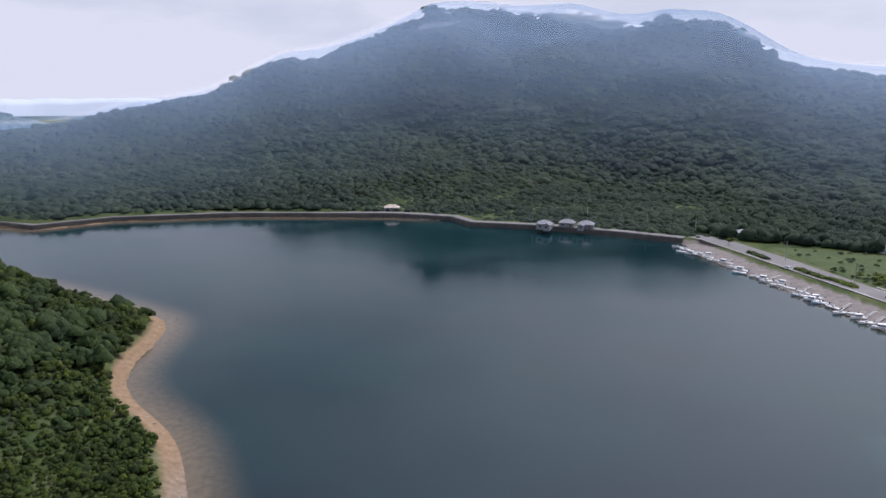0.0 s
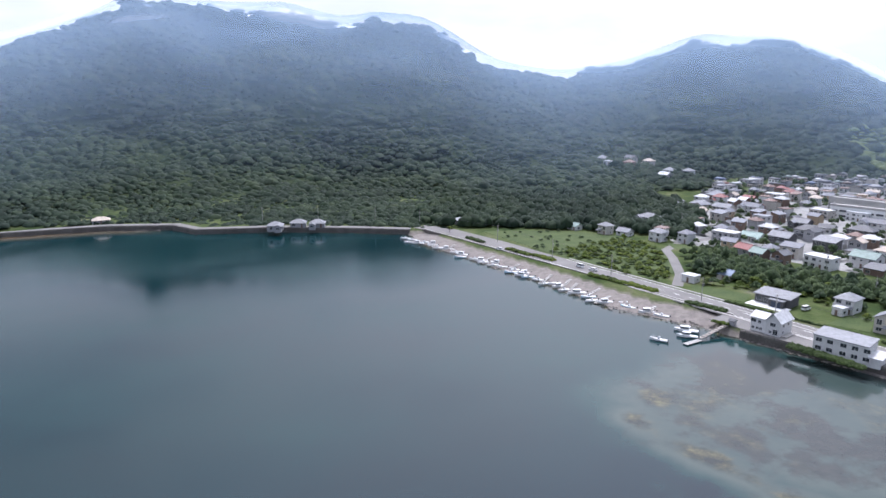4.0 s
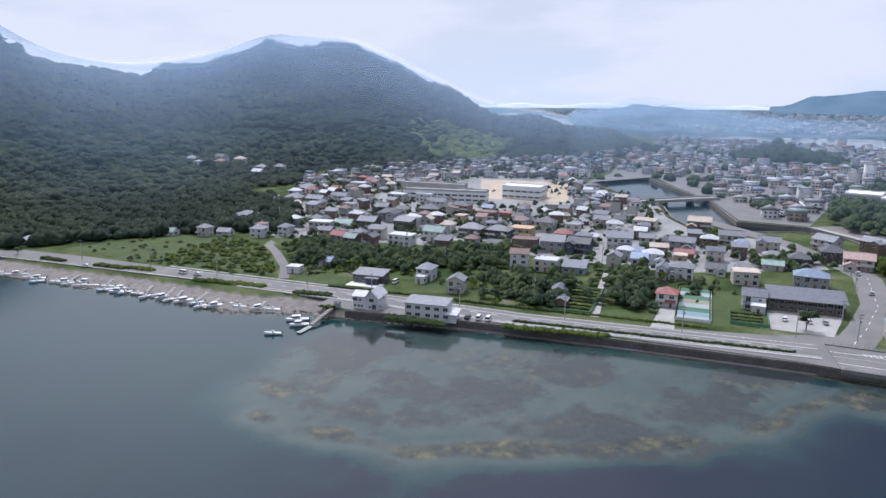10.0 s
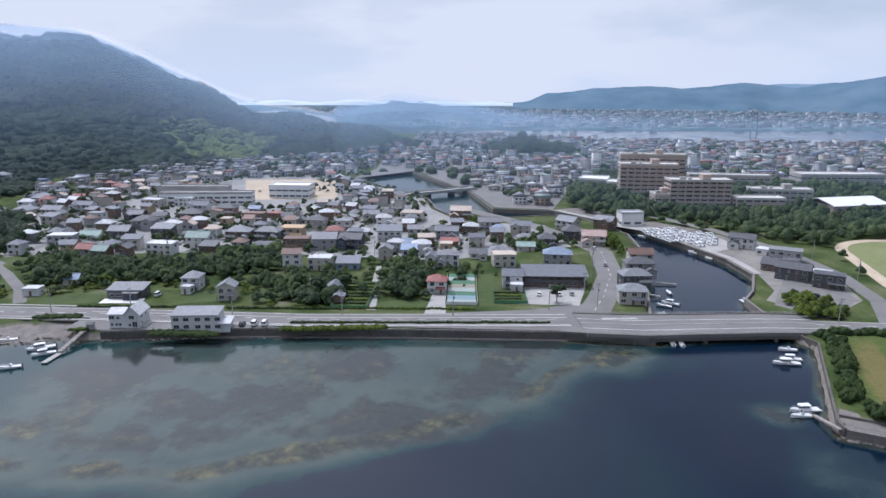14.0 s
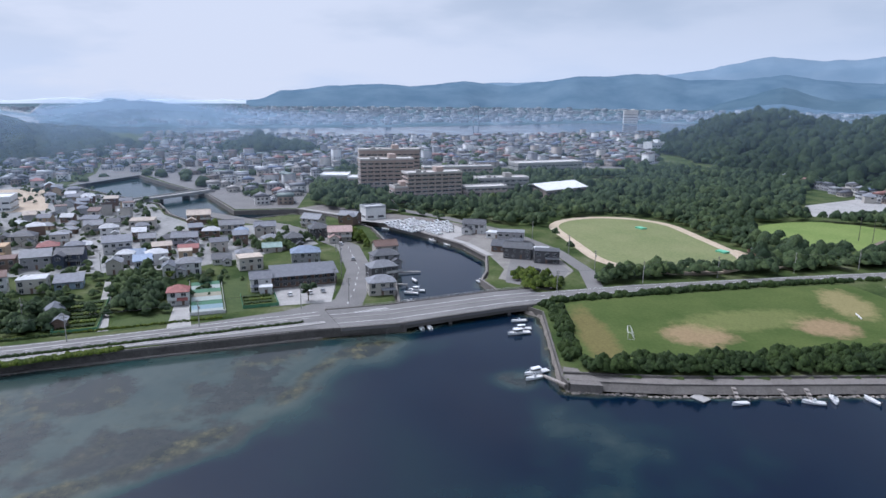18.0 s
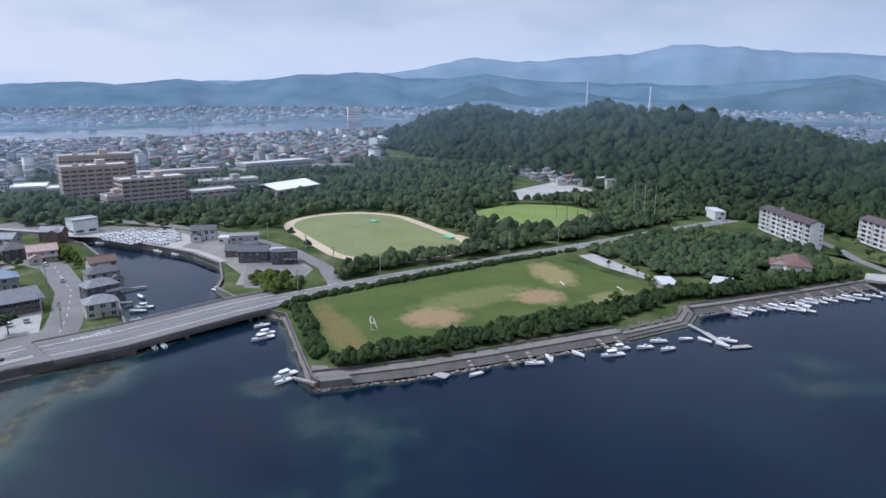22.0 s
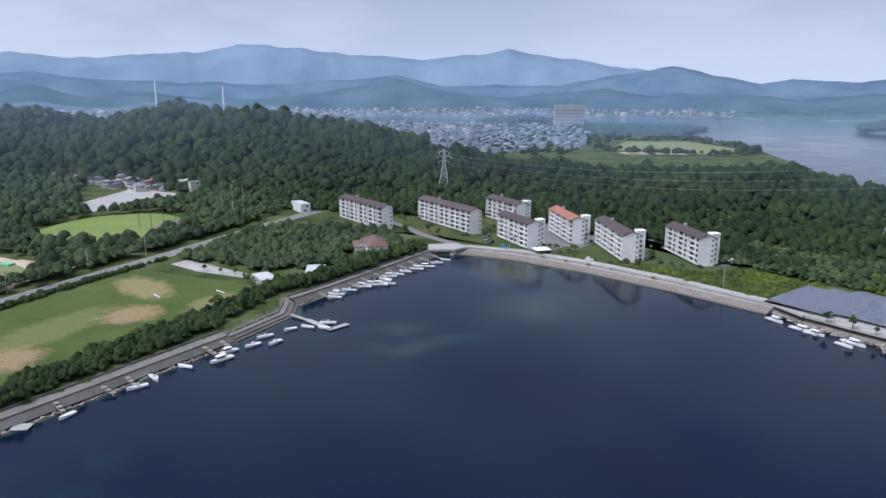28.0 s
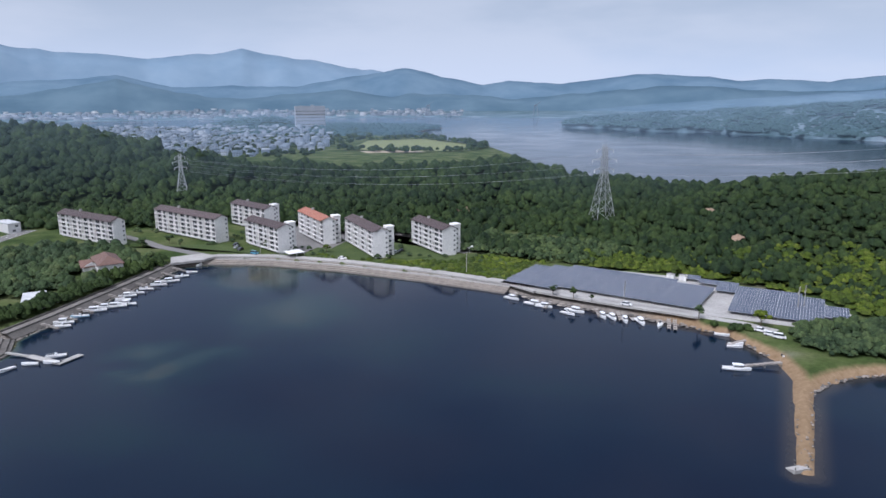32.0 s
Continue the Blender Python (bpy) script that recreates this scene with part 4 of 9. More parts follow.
def sweep(line, profile, close=False):
    """Run a profile of (offset to the right of the way, z) along a line."""
    pts = [Vector((p[0], p[1])) for p in line]
    sh = Shape()
    rows = []
    for i, p in enumerate(pts):
        a = (pts[i] - pts[max(0, i - 1)]) if i else (pts[1] - pts[0])
        b = (pts[min(len(pts) - 1, i + 1)] - pts[i]) if i < len(pts) - 1 else a
        a, b = a.normalized(), b.normalized()
        t = (a + b).normalized()
        k = 1 / max(0.5, t.dot(b))
        nrm = Vector((t.y, -t.x)) * k
        rows.append([(p.x + nrm.x * o, p.y + nrm.y * o, z) for o, z in profile])
    n = len(profile)
    v = [q for r in rows for q in r]
    m = n if close else n - 1
    f = [(k * n + i, k * n + (i + 1) % n, (k + 1) * n + (i + 1) % n, (k + 1) * n + i) for k in range(len(rows) - 1) for i in range(m)]
    if close:
        f += [tuple(range(n)), tuple(range((len(rows) - 1) * n, len(rows) * n))[::-1]]
    return sh.faces(v, f)


def bar(o0, o1, z0, z1):
    return [(o0, z0), (o0, z1), (o1, z1), (o1, z0)]


def along(line, gap, start=0.0):
    """Places every gap metres on a line: x, y, heading in degrees."""
    out, left = [], start
    for a, b in zip(line[:-1], line[1:]):
        d = math.hypot(b[0] - a[0], b[1] - a[1])
        h = math.degrees(math.atan2(b[1] - a[1], b[0] - a[0]))
        while left < d:
            out.append((a[0] + (b[0] - a[0]) * left / d, a[1] + (b[1] - a[1]) * left / d, h))
            left += gap
        left -= d
    return out


def structure(name, shape, mats, label, category):
    return tagged(new(name, shape.mesh(name, mats)), label, category, kind="structure")


def patch(name, poly, z, mat, label, category="ground", thick=0.25):
    return structure(name, Shape().prism(poly, z - thick, z), mat, label, category)


def ellipse(cx, cy, a, b, turn=0.0, n=40, wob=0.0, seed=0):
    rng = random.Random(seed)
    ph = [rng.random() * 6.28 for _ in range(3)]
    out = []
    for k in range(n):
        t = 2 * math.pi * k / n
        r = 1 + wob * (math.sin(2 * t + ph[0]) + 0.7 * math.sin(3 * t + ph[1]) + 0.6 * math.sin(5 * t + ph[2]))
        u, v = a * r * math.cos(t), b * r * math.sin(t)
        c, s = math.cos(radians(turn)), math.sin(radians(turn))
        out.append((cx + u * c - v * s, cy + u * s + v * c))
    return out


# ---------------------------------------------------------------- roads and walls
ROAD_LINE = [(150, 396), (160, 380), (172, 335), (182, 285), (193, 235), (203, 190), (218, 110), (244, 16)]
FIELD_ROAD = [(262, -70), (270, -118), (276, -190), (280, -250), (287, -310), (292, -380), (304, -450)]
CANAL_ROAD = [(268, -98), (300, -104), (340, -101), (373, -91), (401, -79), (440, -55), (480, -20)]
STREET = [(248, 8), (279, 4), (312, 2), (360, 8), (385, 23), (420, 50), (470, 108)]
SIDE_LANE = [(206, 226), (221, 241), (240, 268), (250, 285), (268, 296), (300, 300)]
structure("road", sweep(ROAD_LINE, bar(-6.5, 6.5, 2.6, 3.10)), M_ASPHALT, "grey asphalt coast road with a worn surface", "road")
structure("road_2", sweep(FIELD_ROAD, bar(-4.6, 4.6, 2.6, 3.12)), M_ASPHALT, "grey asphalt road beside the playing field", "road")
structure("road_3", sweep(CANAL_ROAD, bar(-3.6, 3.6, 2.6, 3.09)), M_ASPHALT, "narrow asphalt road beside the boat yard", "road")
structure("road_4", sweep(STREET, bar(-6, 6, 2.6, 3.08)), M_ASPHALT, "wide asphalt street into the town", "road")
structure("road_5", sweep(SIDE_LANE, bar(-2.4, 2.4, 2.6, 3.07)), M_ASPHALT, "narrow lane into the green land", "road")
patch("forecourt", [(186, 186), (190, 168), (203, 128), (215, 100), (221, 106), (208, 150), (199, 189)], 3.06, M_ASPHALT, "asphalt forecourt along the sea wall", "pavement")
patch("forecourt_2", [(270, -78), (300, -96), (330, -95), (328, -74), (300, -66), (284, -62)], 3.07, M_ASPHALT, "bare asphalt yard beside the bridge", "pavement")
patch("gravel_lot", [(150, 388), (155, 372), (169, 314), (182, 262), (193, 214), (198, 190), (199, 215), (190, 262), (178, 316), (162, 380)], 3.05, worn("gravel", (0.17, 0.16, 0.145), (0.31, 0.295, 0.27), 0.15, 0.95, fine=2.0), "pale gravel lot above the boat slip", "pavement")

patch("junction", [(214.5, 96), (223, 56), (231, 18), (231.5, 6), (256, 8), (266, 10), (262, 18), (252, 30), (240, 60), (224, 100)], 3.05, M_ASPHALT, "wide asphalt road junction at the bridge", "road")
# white lines
lines = tagged(new("lane_marking"), "white painted lane lines on the coast road", "road marking", kind="structure")
dash_me = Shape().box(-1.6, 1.6, -0.1, 0.1, 0, 0.012).mesh("dash", M_PAINT)
for line, gap, z in ((ROAD_LINE[4:], 8, 3.104), (FIELD_ROAD, 9, 3.124), (STREET[:5], 9, 3.084)):
    for x, y, h in along(line, gap, 3):
        part("dash", dash_me, None, lines, "", (x, y, z), h)
for off in (-5.6, 5.6):
    part("edge_line", sweep(ROAD_LINE[3:], bar(off - 0.09, off + 0.09, 3.1, 3.112)), M_PAINT, lines)
for off in (-3.9, 3.9):
    part("edge_line", sweep(FIELD_ROAD, bar(off - 0.08, off + 0.08, 3.12, 3.132)), M_PAINT, lines)

# low planted strips between the carriageways and the verge
for off, i0, i1, w in ((-1.4, 5, 8, 0.5), (7.4, 4, 8, 0.7), (-8.2, 3, 6, 0.6)):
    structure("kerb", sweep(ROAD_LINE[i0:i1], bar(off - w, off + w, 2.7, 3.24)), M_CONC, "low concrete kerb of a planted strip", "kerb")

# sea wall of the coast road: face, coping and a low ledge at its foot
seawall = structure("sea_wall", sweep(SHORE_ROAD + [(233.4, -15)], bar(-1.2, 0.2, -2, 2.7), True), M_CONC_DK, "dark stained concrete sea wall", "sea wall")
part("coping", sweep(SHORE_ROAD + [(233.4, -15)], bar(-0.4, 0.12, 2.7, 3.3), True), M_PATH, seawall, "weathered concrete parapet")
part("ledge", sweep([(200, 136), (210, 102), (222, 50), (230, 15)], bar(0.2, 1.6, -1.5, 0.45), True), M_PATH, seawall, "worn brown concrete ledge at the water")
for x, y, h in along(SHORE_ROAD, 5.0, 2):
    part("wall_joint", Shape().box(-0.12, 0.12, -0.34, -0.16, 0.2, 3.5), M_CONC_DK, seawall, "", (x, y, 0), h)

# marina: slip wall and apron
SLIP_WALL = [(149, 386), (152, 374), (167, 314), (180, 262), (191, 215), (198, 186)]
slip = structure("slip_wall", sweep(SLIP_WALL, bar(-0.3, 0.3, 0.6, 3.35), True), M_CONC_DK, "dark weathered retaining wall above the slip", "retaining wall")
part("cap", sweep(SLIP_WALL, bar(-0.4, 0.4, 3.35, 3.5), True), M_CONC, slip)
M_SHINGLE = worn("slip_shingle", (0.1, 0.093, 0.087), (0.23, 0.205, 0.185), 0.4, 0.95, fine=2.5, bumpy=0.3)
structure("slipway", sweep([(140, 388)] + SHORE_MARINA, [(1.5, -0.5), (-6, 0.55), (-16.5, 1.9)]), M_SHINGLE, "shingle and rubble slip below the wall", "slipway")

# north shore: low road wall under the mountain
north = structure("shore_wall", sweep(SHORE_NORTH, bar(0.2, -1.2, -1.5, 2.6), True), M_CONC_DK, "low dark sea wall under the mountain", "sea wall")
part("parapet", sweep(SHORE_NORTH, bar(-0.1, -0.5, 2.6, 3.0), True), M_CONC_DK, north, "dark weathered parapet")
structure("shore_road", sweep(SHORE_NORTH, bar(-1.4, -7.0, 2.5, 3.12), True), M_ASPHALT, "narrow asphalt shore road under the trees", "road")

# bridge over the canal mouth
bridge = thing("road_bridge", 0, 0, 0, 0, "long low concrete road bridge over the canal mouth", "bridge")
DECK = [(229.5, 8), (232.5, -12), (247.5, -55), (251.5, -72), (274, -71), (270, -52), (256, -8), (252, 15)]
part("deck", Shape().prism(DECK, 2.3, 3.22), M_ASPHALT, bridge, "worn asphalt deck")
NEAR_EDGE, FAR_EDGE = [(229.5, 8), (232.5, -12), (247.5, -55), (251.5, -72)], [(252, 15), (256, -8), (270, -52), (274, -71)]
part("girder", sweep(NEAR_EDGE, bar(-0.1, -0.9, 1.1, 3.3), True), M_CONC_DK, bridge, "stained concrete edge girder")
part("girder", sweep(FAR_EDGE, bar(0.1, 0.9, 1.1, 3.3), True), M_CONC_DK, bridge)
for k in (0.25, 0.5, 0.75):
    part("girder", sweep([(n[0] + (f[0] - n[0]) * k, n[1] + (f[1] - n[1]) * k) for n, f in zip(NEAR_EDGE, FAR_EDGE)], bar(-0.4, 0.4, 1.2, 2.3), True), M_CONC_DK, bridge)
for e, s in ((NEAR_EDGE, -0.45), (FAR_EDGE, 0.45)):
    part("kerb", sweep(e, bar(s - 0.35, s + 0.35, 3.3, 3.5), True), M_PATH, bridge, "grey concrete kerb")
    for z in (3.85, 4.2):
        part("rail", sweep(e, bar(s - 0.05, s + 0.05, z, z + 0.08), True), M_CONC, bridge, "grey metal hand rail")
    post_me = Shape().box(-0.06, 0.06, -0.06, 0.06, 3.5, 4.25).mesh("post", M_CONC)
    for x, y, h in along(e, 2.5, 1):
        part("post", post_me, None, bridge, "", (x, y, 0), h)
for a, b in (((231, -8), (255, -6)), ((239.5, -32), (263, -30)), ((247.5, -56), (271, -53))):
    h = math.degrees(math.atan2(b[1] - a[1], b[0] - a[0]))
    L = math.hypot(b[0] - a[0], b[1] - a[1])
    part("pier", Shape().box(0.4, L - 0.4, -0.6, 0.6, -5, 1.6), M_CONC_DK, bridge, "dark concrete pier", (a[0], a[1], 0), h)
for off in (6.5, 17):
    part("lane_edge", sweep([(n[0] + (f[0] - n[0]) * off / 24, n[1] + (f[1] - n[1]) * off / 24) for n, f in zip(NEAR_EDGE, FAR_EDGE)], bar(-0.1, 0.1, 3.22, 3.235)), M_PAINT, bridge, "white lane line")
part("median", sweep([(n[0] + (f[0] - n[0]) * 0.5, n[1] + (f[1] - n[1]) * 0.5) for n, f in zip(NEAR_EDGE, FAR_EDGE)], bar(-0.25, 0.25, 3.22, 3.36), True), M_CONC, bridge)
for k in range(9):
    part("hatch", Shape().box(-0.9, 0.9, -0.2, 0.2, 0, 0.014), M_PAINT, bridge, "white hatching", (248 + k * 0.45, 3 - k * 1.4, 3.222), 40)

# canal banks
canal_wall = structure("canal_wall", sweep(CANAL[:12], bar(0.3, -0.7, -3, 3.1), True), M_PATH, "stained concrete canal bank", "quay wall")
part("bank", sweep(CANAL[13:], bar(0.3, -0.7, -3, 3.1), True), M_PATH, canal_wall)
part("quay", sweep([(482, 45), (431, -10), (393, -36), (362, -54), (333, -62)], bar(-0.7, -4.5, 2.5, 3.2), True), M_CONC, canal_wall, "pale concrete quay")
# second bridge up the canal
b2 = thing("canal_bridge", 546, 146, 0, math.degrees(math.atan2(-45, 55)), "low white concrete bridge over the upper canal", "bridge")
part("deck", Shape().box(-36, 36, -5, 5, 3.0, 4.2), M_CONC, b2)
for s in (-5.2, 5.2):
    part("parapet", Shape().box(-36, 36, s - 0.2, s + 0.2, 3.0, 5.2), M_CONC, b2)
for x in (-12, 12):
    part("pier", Shape().box(x - 0.8, x + 0.8, -4, 4, -4, 3), M_CONC_DK, b2)

# ---------------------------------------------------------------- playing fields
FIELD = [(252, -75), (258, -110), (264, -170), (267, -212), (240, -214), (203, -216), (190, -205), (189, -150), (188, -76), (200, -69)]
M_FIELD = field_lawn("playing_field_turf", (0.052, 0.08, 0.021), (0.083, 0.108, 0.033), ((212, -115, 12, 13, 0, (0.27, 0.19, 0.11), 0.85), (214.5, -165, 11.5, 12, 0, (0.27, 0.19, 0.11), 0.85),
    (214, -79, 36, 6.5, 174, (0.17, 0.13, 0.055), 0.65), (241, -192, 22, 10, 160, (0.3, 0.24, 0.12), 0.6), (225, -140, 30, 12, 100, (0.2, 0.2, 0.08), 0.45), (200, -190, 14, 7, 100, (0.26, 0.22, 0.11), 0.5)))
patch("playing_field", FIELD, 3.08, M_FIELD, "large mown playing field with bare patches", "lawn")
TRACK_C = (362, -155)
def stadium(half, r, n=24):
    return [(TRACK_C[0] + half + r * math.sin(a), TRACK_C[1] + r * math.cos(a)) for a in np.linspace(0, math.pi, n)] + \
           [(TRACK_C[0] - half - r * math.sin(a), TRACK_C[1] - r * math.cos(a)) for a in np.linspace(0, math.pi, n)]
patch("running_track", stadium(33, 41.5), 3.15, M_SAND, "pale sandy oval running track", "running track")
M_TRACKLAWN = worn("dry_lawn", (0.13, 0.16, 0.06), (0.19, 0.2, 0.09), 0.04, 0.95, fine=0.8)
patch("track_infield", stadium(33, 35.5), 3.19, M_TRACKLAWN, "dry green infield of the running track", "lawn")
patch("track_spur", [(335, -196), (300, -193), (292, -203), (296, -207), (335, -198)], 3.16, M_SAND, "sandy end of the straight", "running track")
patch("ball_field", ellipse(367, -275, 40, 47, 20, 48, 0.02, 5), 3.15, worn("bright_outfield", (0.11, 0.17, 0.035), (0.17, 0.22, 0.06), 0.04, 0.95, fine=0.8), "bright green baseball outfield", "lawn")
patch("ball_infield", ellipse(337, -298, 13, 20, 30, 40, 0.04, 6), 3.18, worn("dark_infield", (0.13, 0.1, 0.085), (0.2, 0.155, 0.13), 0.1, 0.95), "dark bare baseball infield", "bare soil")
patch("parking_lot", [(430, -300), (470, -330), (500, -400), (470, -420), (430, -380), (415, -330)], 3.12, M_CONC, "pale gravel car park beyond the ball field", "pavement")
patch("green_court", [(600, -175), (640, -190), (630, -240), (590, -225)], 3.12, M_LAWN, "small green lawn among the trees", "lawn")

# shore of the field: sloping apron with a path, then terraces
FIELD_EDGE = [(178.5, -57.5), (172.5, -86), (169.5, -113), (165, -166)]
apron = structure("field_revetment", sweep(FIELD_EDGE, [(-0.8, -1.5), (0.2, 0.6), (-2.4, 2.0), (-2.6, 2.3), (-6.8, 2.35), (-7.0, 3.1), (-7.6, 3.1)][1:]), M_CONC_DK, "sloping stained concrete revetment", "revetment")
part("path", sweep(FIELD_EDGE, bar(-2.5, -6.6, 2.2, 2.5), True), M_PATH, apron, "pale concrete path on the revetment")
patch("corner_pad", [(178, -59), (184, -58), (194, -62), (189, -66), (182, -68), (176, -68)], 2.45, M_PATH, "pale concrete pad at the field's corner", "pavement", 2.6)
structure("field_wall", sweep([(253, -61), (243, -67.5), (183, -57.5), (178, -58)], bar(-0.2, -0.8, -3, 2.9), True), M_CONC_DK, "dark stained wall of the field", "sea wall")
EDGE_2 = [(173, -210), (170, -231), (166, -274), (163, -312)]
apron2 = structure("boat_revetment", sweep(EDGE_2, [(0.2, 0.4), (-2.4, 1.9), (-2.6, 2.3), (-5.4, 2.35), (-5.5, 3.1), (-6, 3.1)]), M_CONC_DK, "sloping stained concrete revetment", "revetment")
part("path", sweep(EDGE_2, bar(-2.5, -5.3, 2.2, 2.5), True), M_PATH, apron2, "pale concrete path on the revetment")
terr = structure("terrace_steps", sweep([(165, -166), (165, -197), (173, -210)], bar(0.6, -12, -1, 0.4), True), M_CONC_DK, "broad stone steps down to the water", "steps")
for k in range(5):
    part("step", sweep([(165.4, -166), (165.4, -197), (173.4, -210)], bar(-0.4 - k * 2.2, -12, 0.4 + k * 0.5, 0.9 + k * 0.5), True), M_PATH if k % 2 else M_CONC_DK, terr)
M_SHORE = worn("tide_stained_concrete", (0.16, 0.14, 0.12), (0.29, 0.26, 0.225), 0.3, 0.92, fine=1.5)
beach = structure("shore_terrace", sweep([(152, -320), (122, -321), (82, -313), (39, -299), (2, -284)], bar(0.5, -9, -1.5, 0.25), True), M_CONC_DK, "long stepped concrete shore terrace", "steps")
for k in range(5):
    part("step", sweep([(152, -320), (122, -321), (82, -313), (39, -299), (2, -284)], bar(-0.6 - k * 1.7, -9, 0.25 + k * 0.45, 0.7 + k * 0.45), True), M_SHORE if k != 3 else M_CONC, beach)
structure("road_6", sweep([(166, -318), (150, -329), (122, -331.5), (82, -324), (39, -310), (0, -293), (-12, -281)], bar(-2.5, 2.6, 2.3, 3.1), True), M_CONC, "pale concrete shore road below the flats", "road")
patch("inlet_deck", [(166, -310), (172, -322), (160, -332), (150, -328), (153, -319)], 3.2, M_CONC, "concrete slab over the inlet", "pavement", 1.2)
structure("road_7", sweep([(-12, -281), (-26, -273.5), (-46, -264), (-64, -256.5), (-84, -246), (-94, -238)], bar(-2.0, 2.0, 2.3, 3.1), True), M_CONC, "gravel track along the solar park", "road")
structure("road_8", sweep([(160, -330), (190, -345), (205, -357), (250, -385), (300, -430)], bar(-2.8, 2.8, 2.5, 3.1), True), M_ASPHALT, "road behind the flats", "road")
patch("flats_yard", [(146, -395), (120, -345), (108, -335), (104, -352), (96, -350), (90, -380), (60, -400), (30, -395), (10, -370), (24, -345), (40, -372), (72, -392), (110, -395), (135, -420)], 3.09, M_ASPHALT, "asphalt yards and car parks between the flats", "pavement")
# ---------------------------------------------------------------- houses
def tiles(name, c, rough=0.55, metal=0.0):
    """A ribbed or tiled roof: courses run across, each a little off in tone."""
    m, nt, b = base_mat(name, rough, metal, 0.35)
    tc = nt.nodes.new("ShaderNodeTexCoord")
    w = nt.nodes.new("ShaderNodeTexWave")
    w.inputs["Scale"].default_value, w.inputs["Distortion"].default_value = 1.1, 0.3
    nt.links.new(tc.outputs["Object"], w.inputs["Vector"])
    g = fbm(nt, 0.7, 5.0, 0.6)
    col = ramp(nt, g, ((0.3, tuple(v * 0.72 for v in c)), (0.7, tuple(min(0.85, v * 1.12) for v in c))))
    info = nt.nodes.new("ShaderNodeObjectInfo")
    col = blend(nt, 1.0, col, ramp(nt, info.outputs["Random"], ((0, (0.8, 0.8, 0.8)), (1, (1.1, 1.1, 1.1)))), "MULTIPLY")
    nt.links.new(col, b.inputs["Base Color"])
    bump(nt, b, w.outputs["Fac"], 0.5, 0.06)
    return m


ROOFS = {k: tiles("roof_" + k, c) for k, c in dict(
    slate=(0.15, 0.16, 0.185),     grey=(0.2, 0.208, 0.225), dark=(0.085, 0.09, 0.1), blue=(0.22, 0.28, 0.38), white=(0.52, 0.53, 0.54), green=(0.24, 0.33, 0.3), red=(0.26, 0.085, 0.075),
    brown=(0.16, 0.095, 0.075), orange=(0.55, 0.38, 0.22), tan=(0.45, 0.38, 0.31), pink=(0.4, 0.28, 0.25)).items()}
WALLS = {k: worn("wall_" + k, tuple(v * 0.85 for v in c), c, 0.3, 0.85, vary=0.18) for k, c in dict(
    white=(0.66, 0.66, 0.65), cream=(0.52, 0.49, 0.44), grey=(0.36, 0.36, 0.37), brown=(0.2, 0.14, 0.11), dark=(0.1, 0.1, 0.105), navy=(0.06, 0.075, 0.11),
    blue=(0.3, 0.38, 0.48), tan=(0.45, 0.35, 0.24), red=(0.36, 0.2, 0.17)).items()}
M_FRAME = worn("window_frame", (0.5, 0.5, 0.5), (0.65, 0.65, 0.65), 1.0, 0.5)


def window_mesh(w, h, bars=1):
    """A framed window as one closed piece: panes set in a grid of frame bars, with reveals back to the wall."""
    xs = [-w / 2 - 0.09, -w / 2] + [q for k in range(bars) for q in (-w / 2 + w * (k + 1) / (bars + 1) - 0.04, -w / 2 + w * (k + 1) / (bars + 1) + 0.04)] + [w / 2, w / 2 + 0.09]
    zs = [-0.1, 0, h, h + 0.1]
    sh = Shape()
    n = len(xs)
    v = [(x, -0.08, z) for z in zs for x in xs]
    for r in range(3):
        for c in range(n - 1):
            pane = r == 1 and c % 2 == 1
            sh.f.append((r * n + c, r * n + c + 1, (r + 1) * n + c + 1, (r + 1) * n + c)); sh.s.append(0 if pane else 1)
    rim = [c for c in range(n)] + [r * n + n - 1 for r in (1, 2)] + [3 * n + c for c in range(n - 1, -1, -1)] + [r * n for r in (2, 1)]
    m = len(v)
    v += [(v[k][0], 0.1, v[k][2]) for k in rim]
    for k in range(len(rim)):
        k2 = (k + 1) % len(rim)
        sh.f.append((rim[k], rim[k2], m + k2, m + k)); sh.s.append(1)
    sh.v = v
    return sh.mesh("window", [M_GLASS, M_FRAME])


WIN = {"wide": window_mesh(1.8, 1.25), "tall": window_mesh(1.6, 1.9), "small": window_mesh(0.9, 0.9)}
DOOR = Shape().box(-0.5, 0.5, -0.06, 0.05, 0, 2.05).box(-0.62, 0.62, -0.5, 0, 2.15, 2.28).mesh("door", WALLS["brown"])


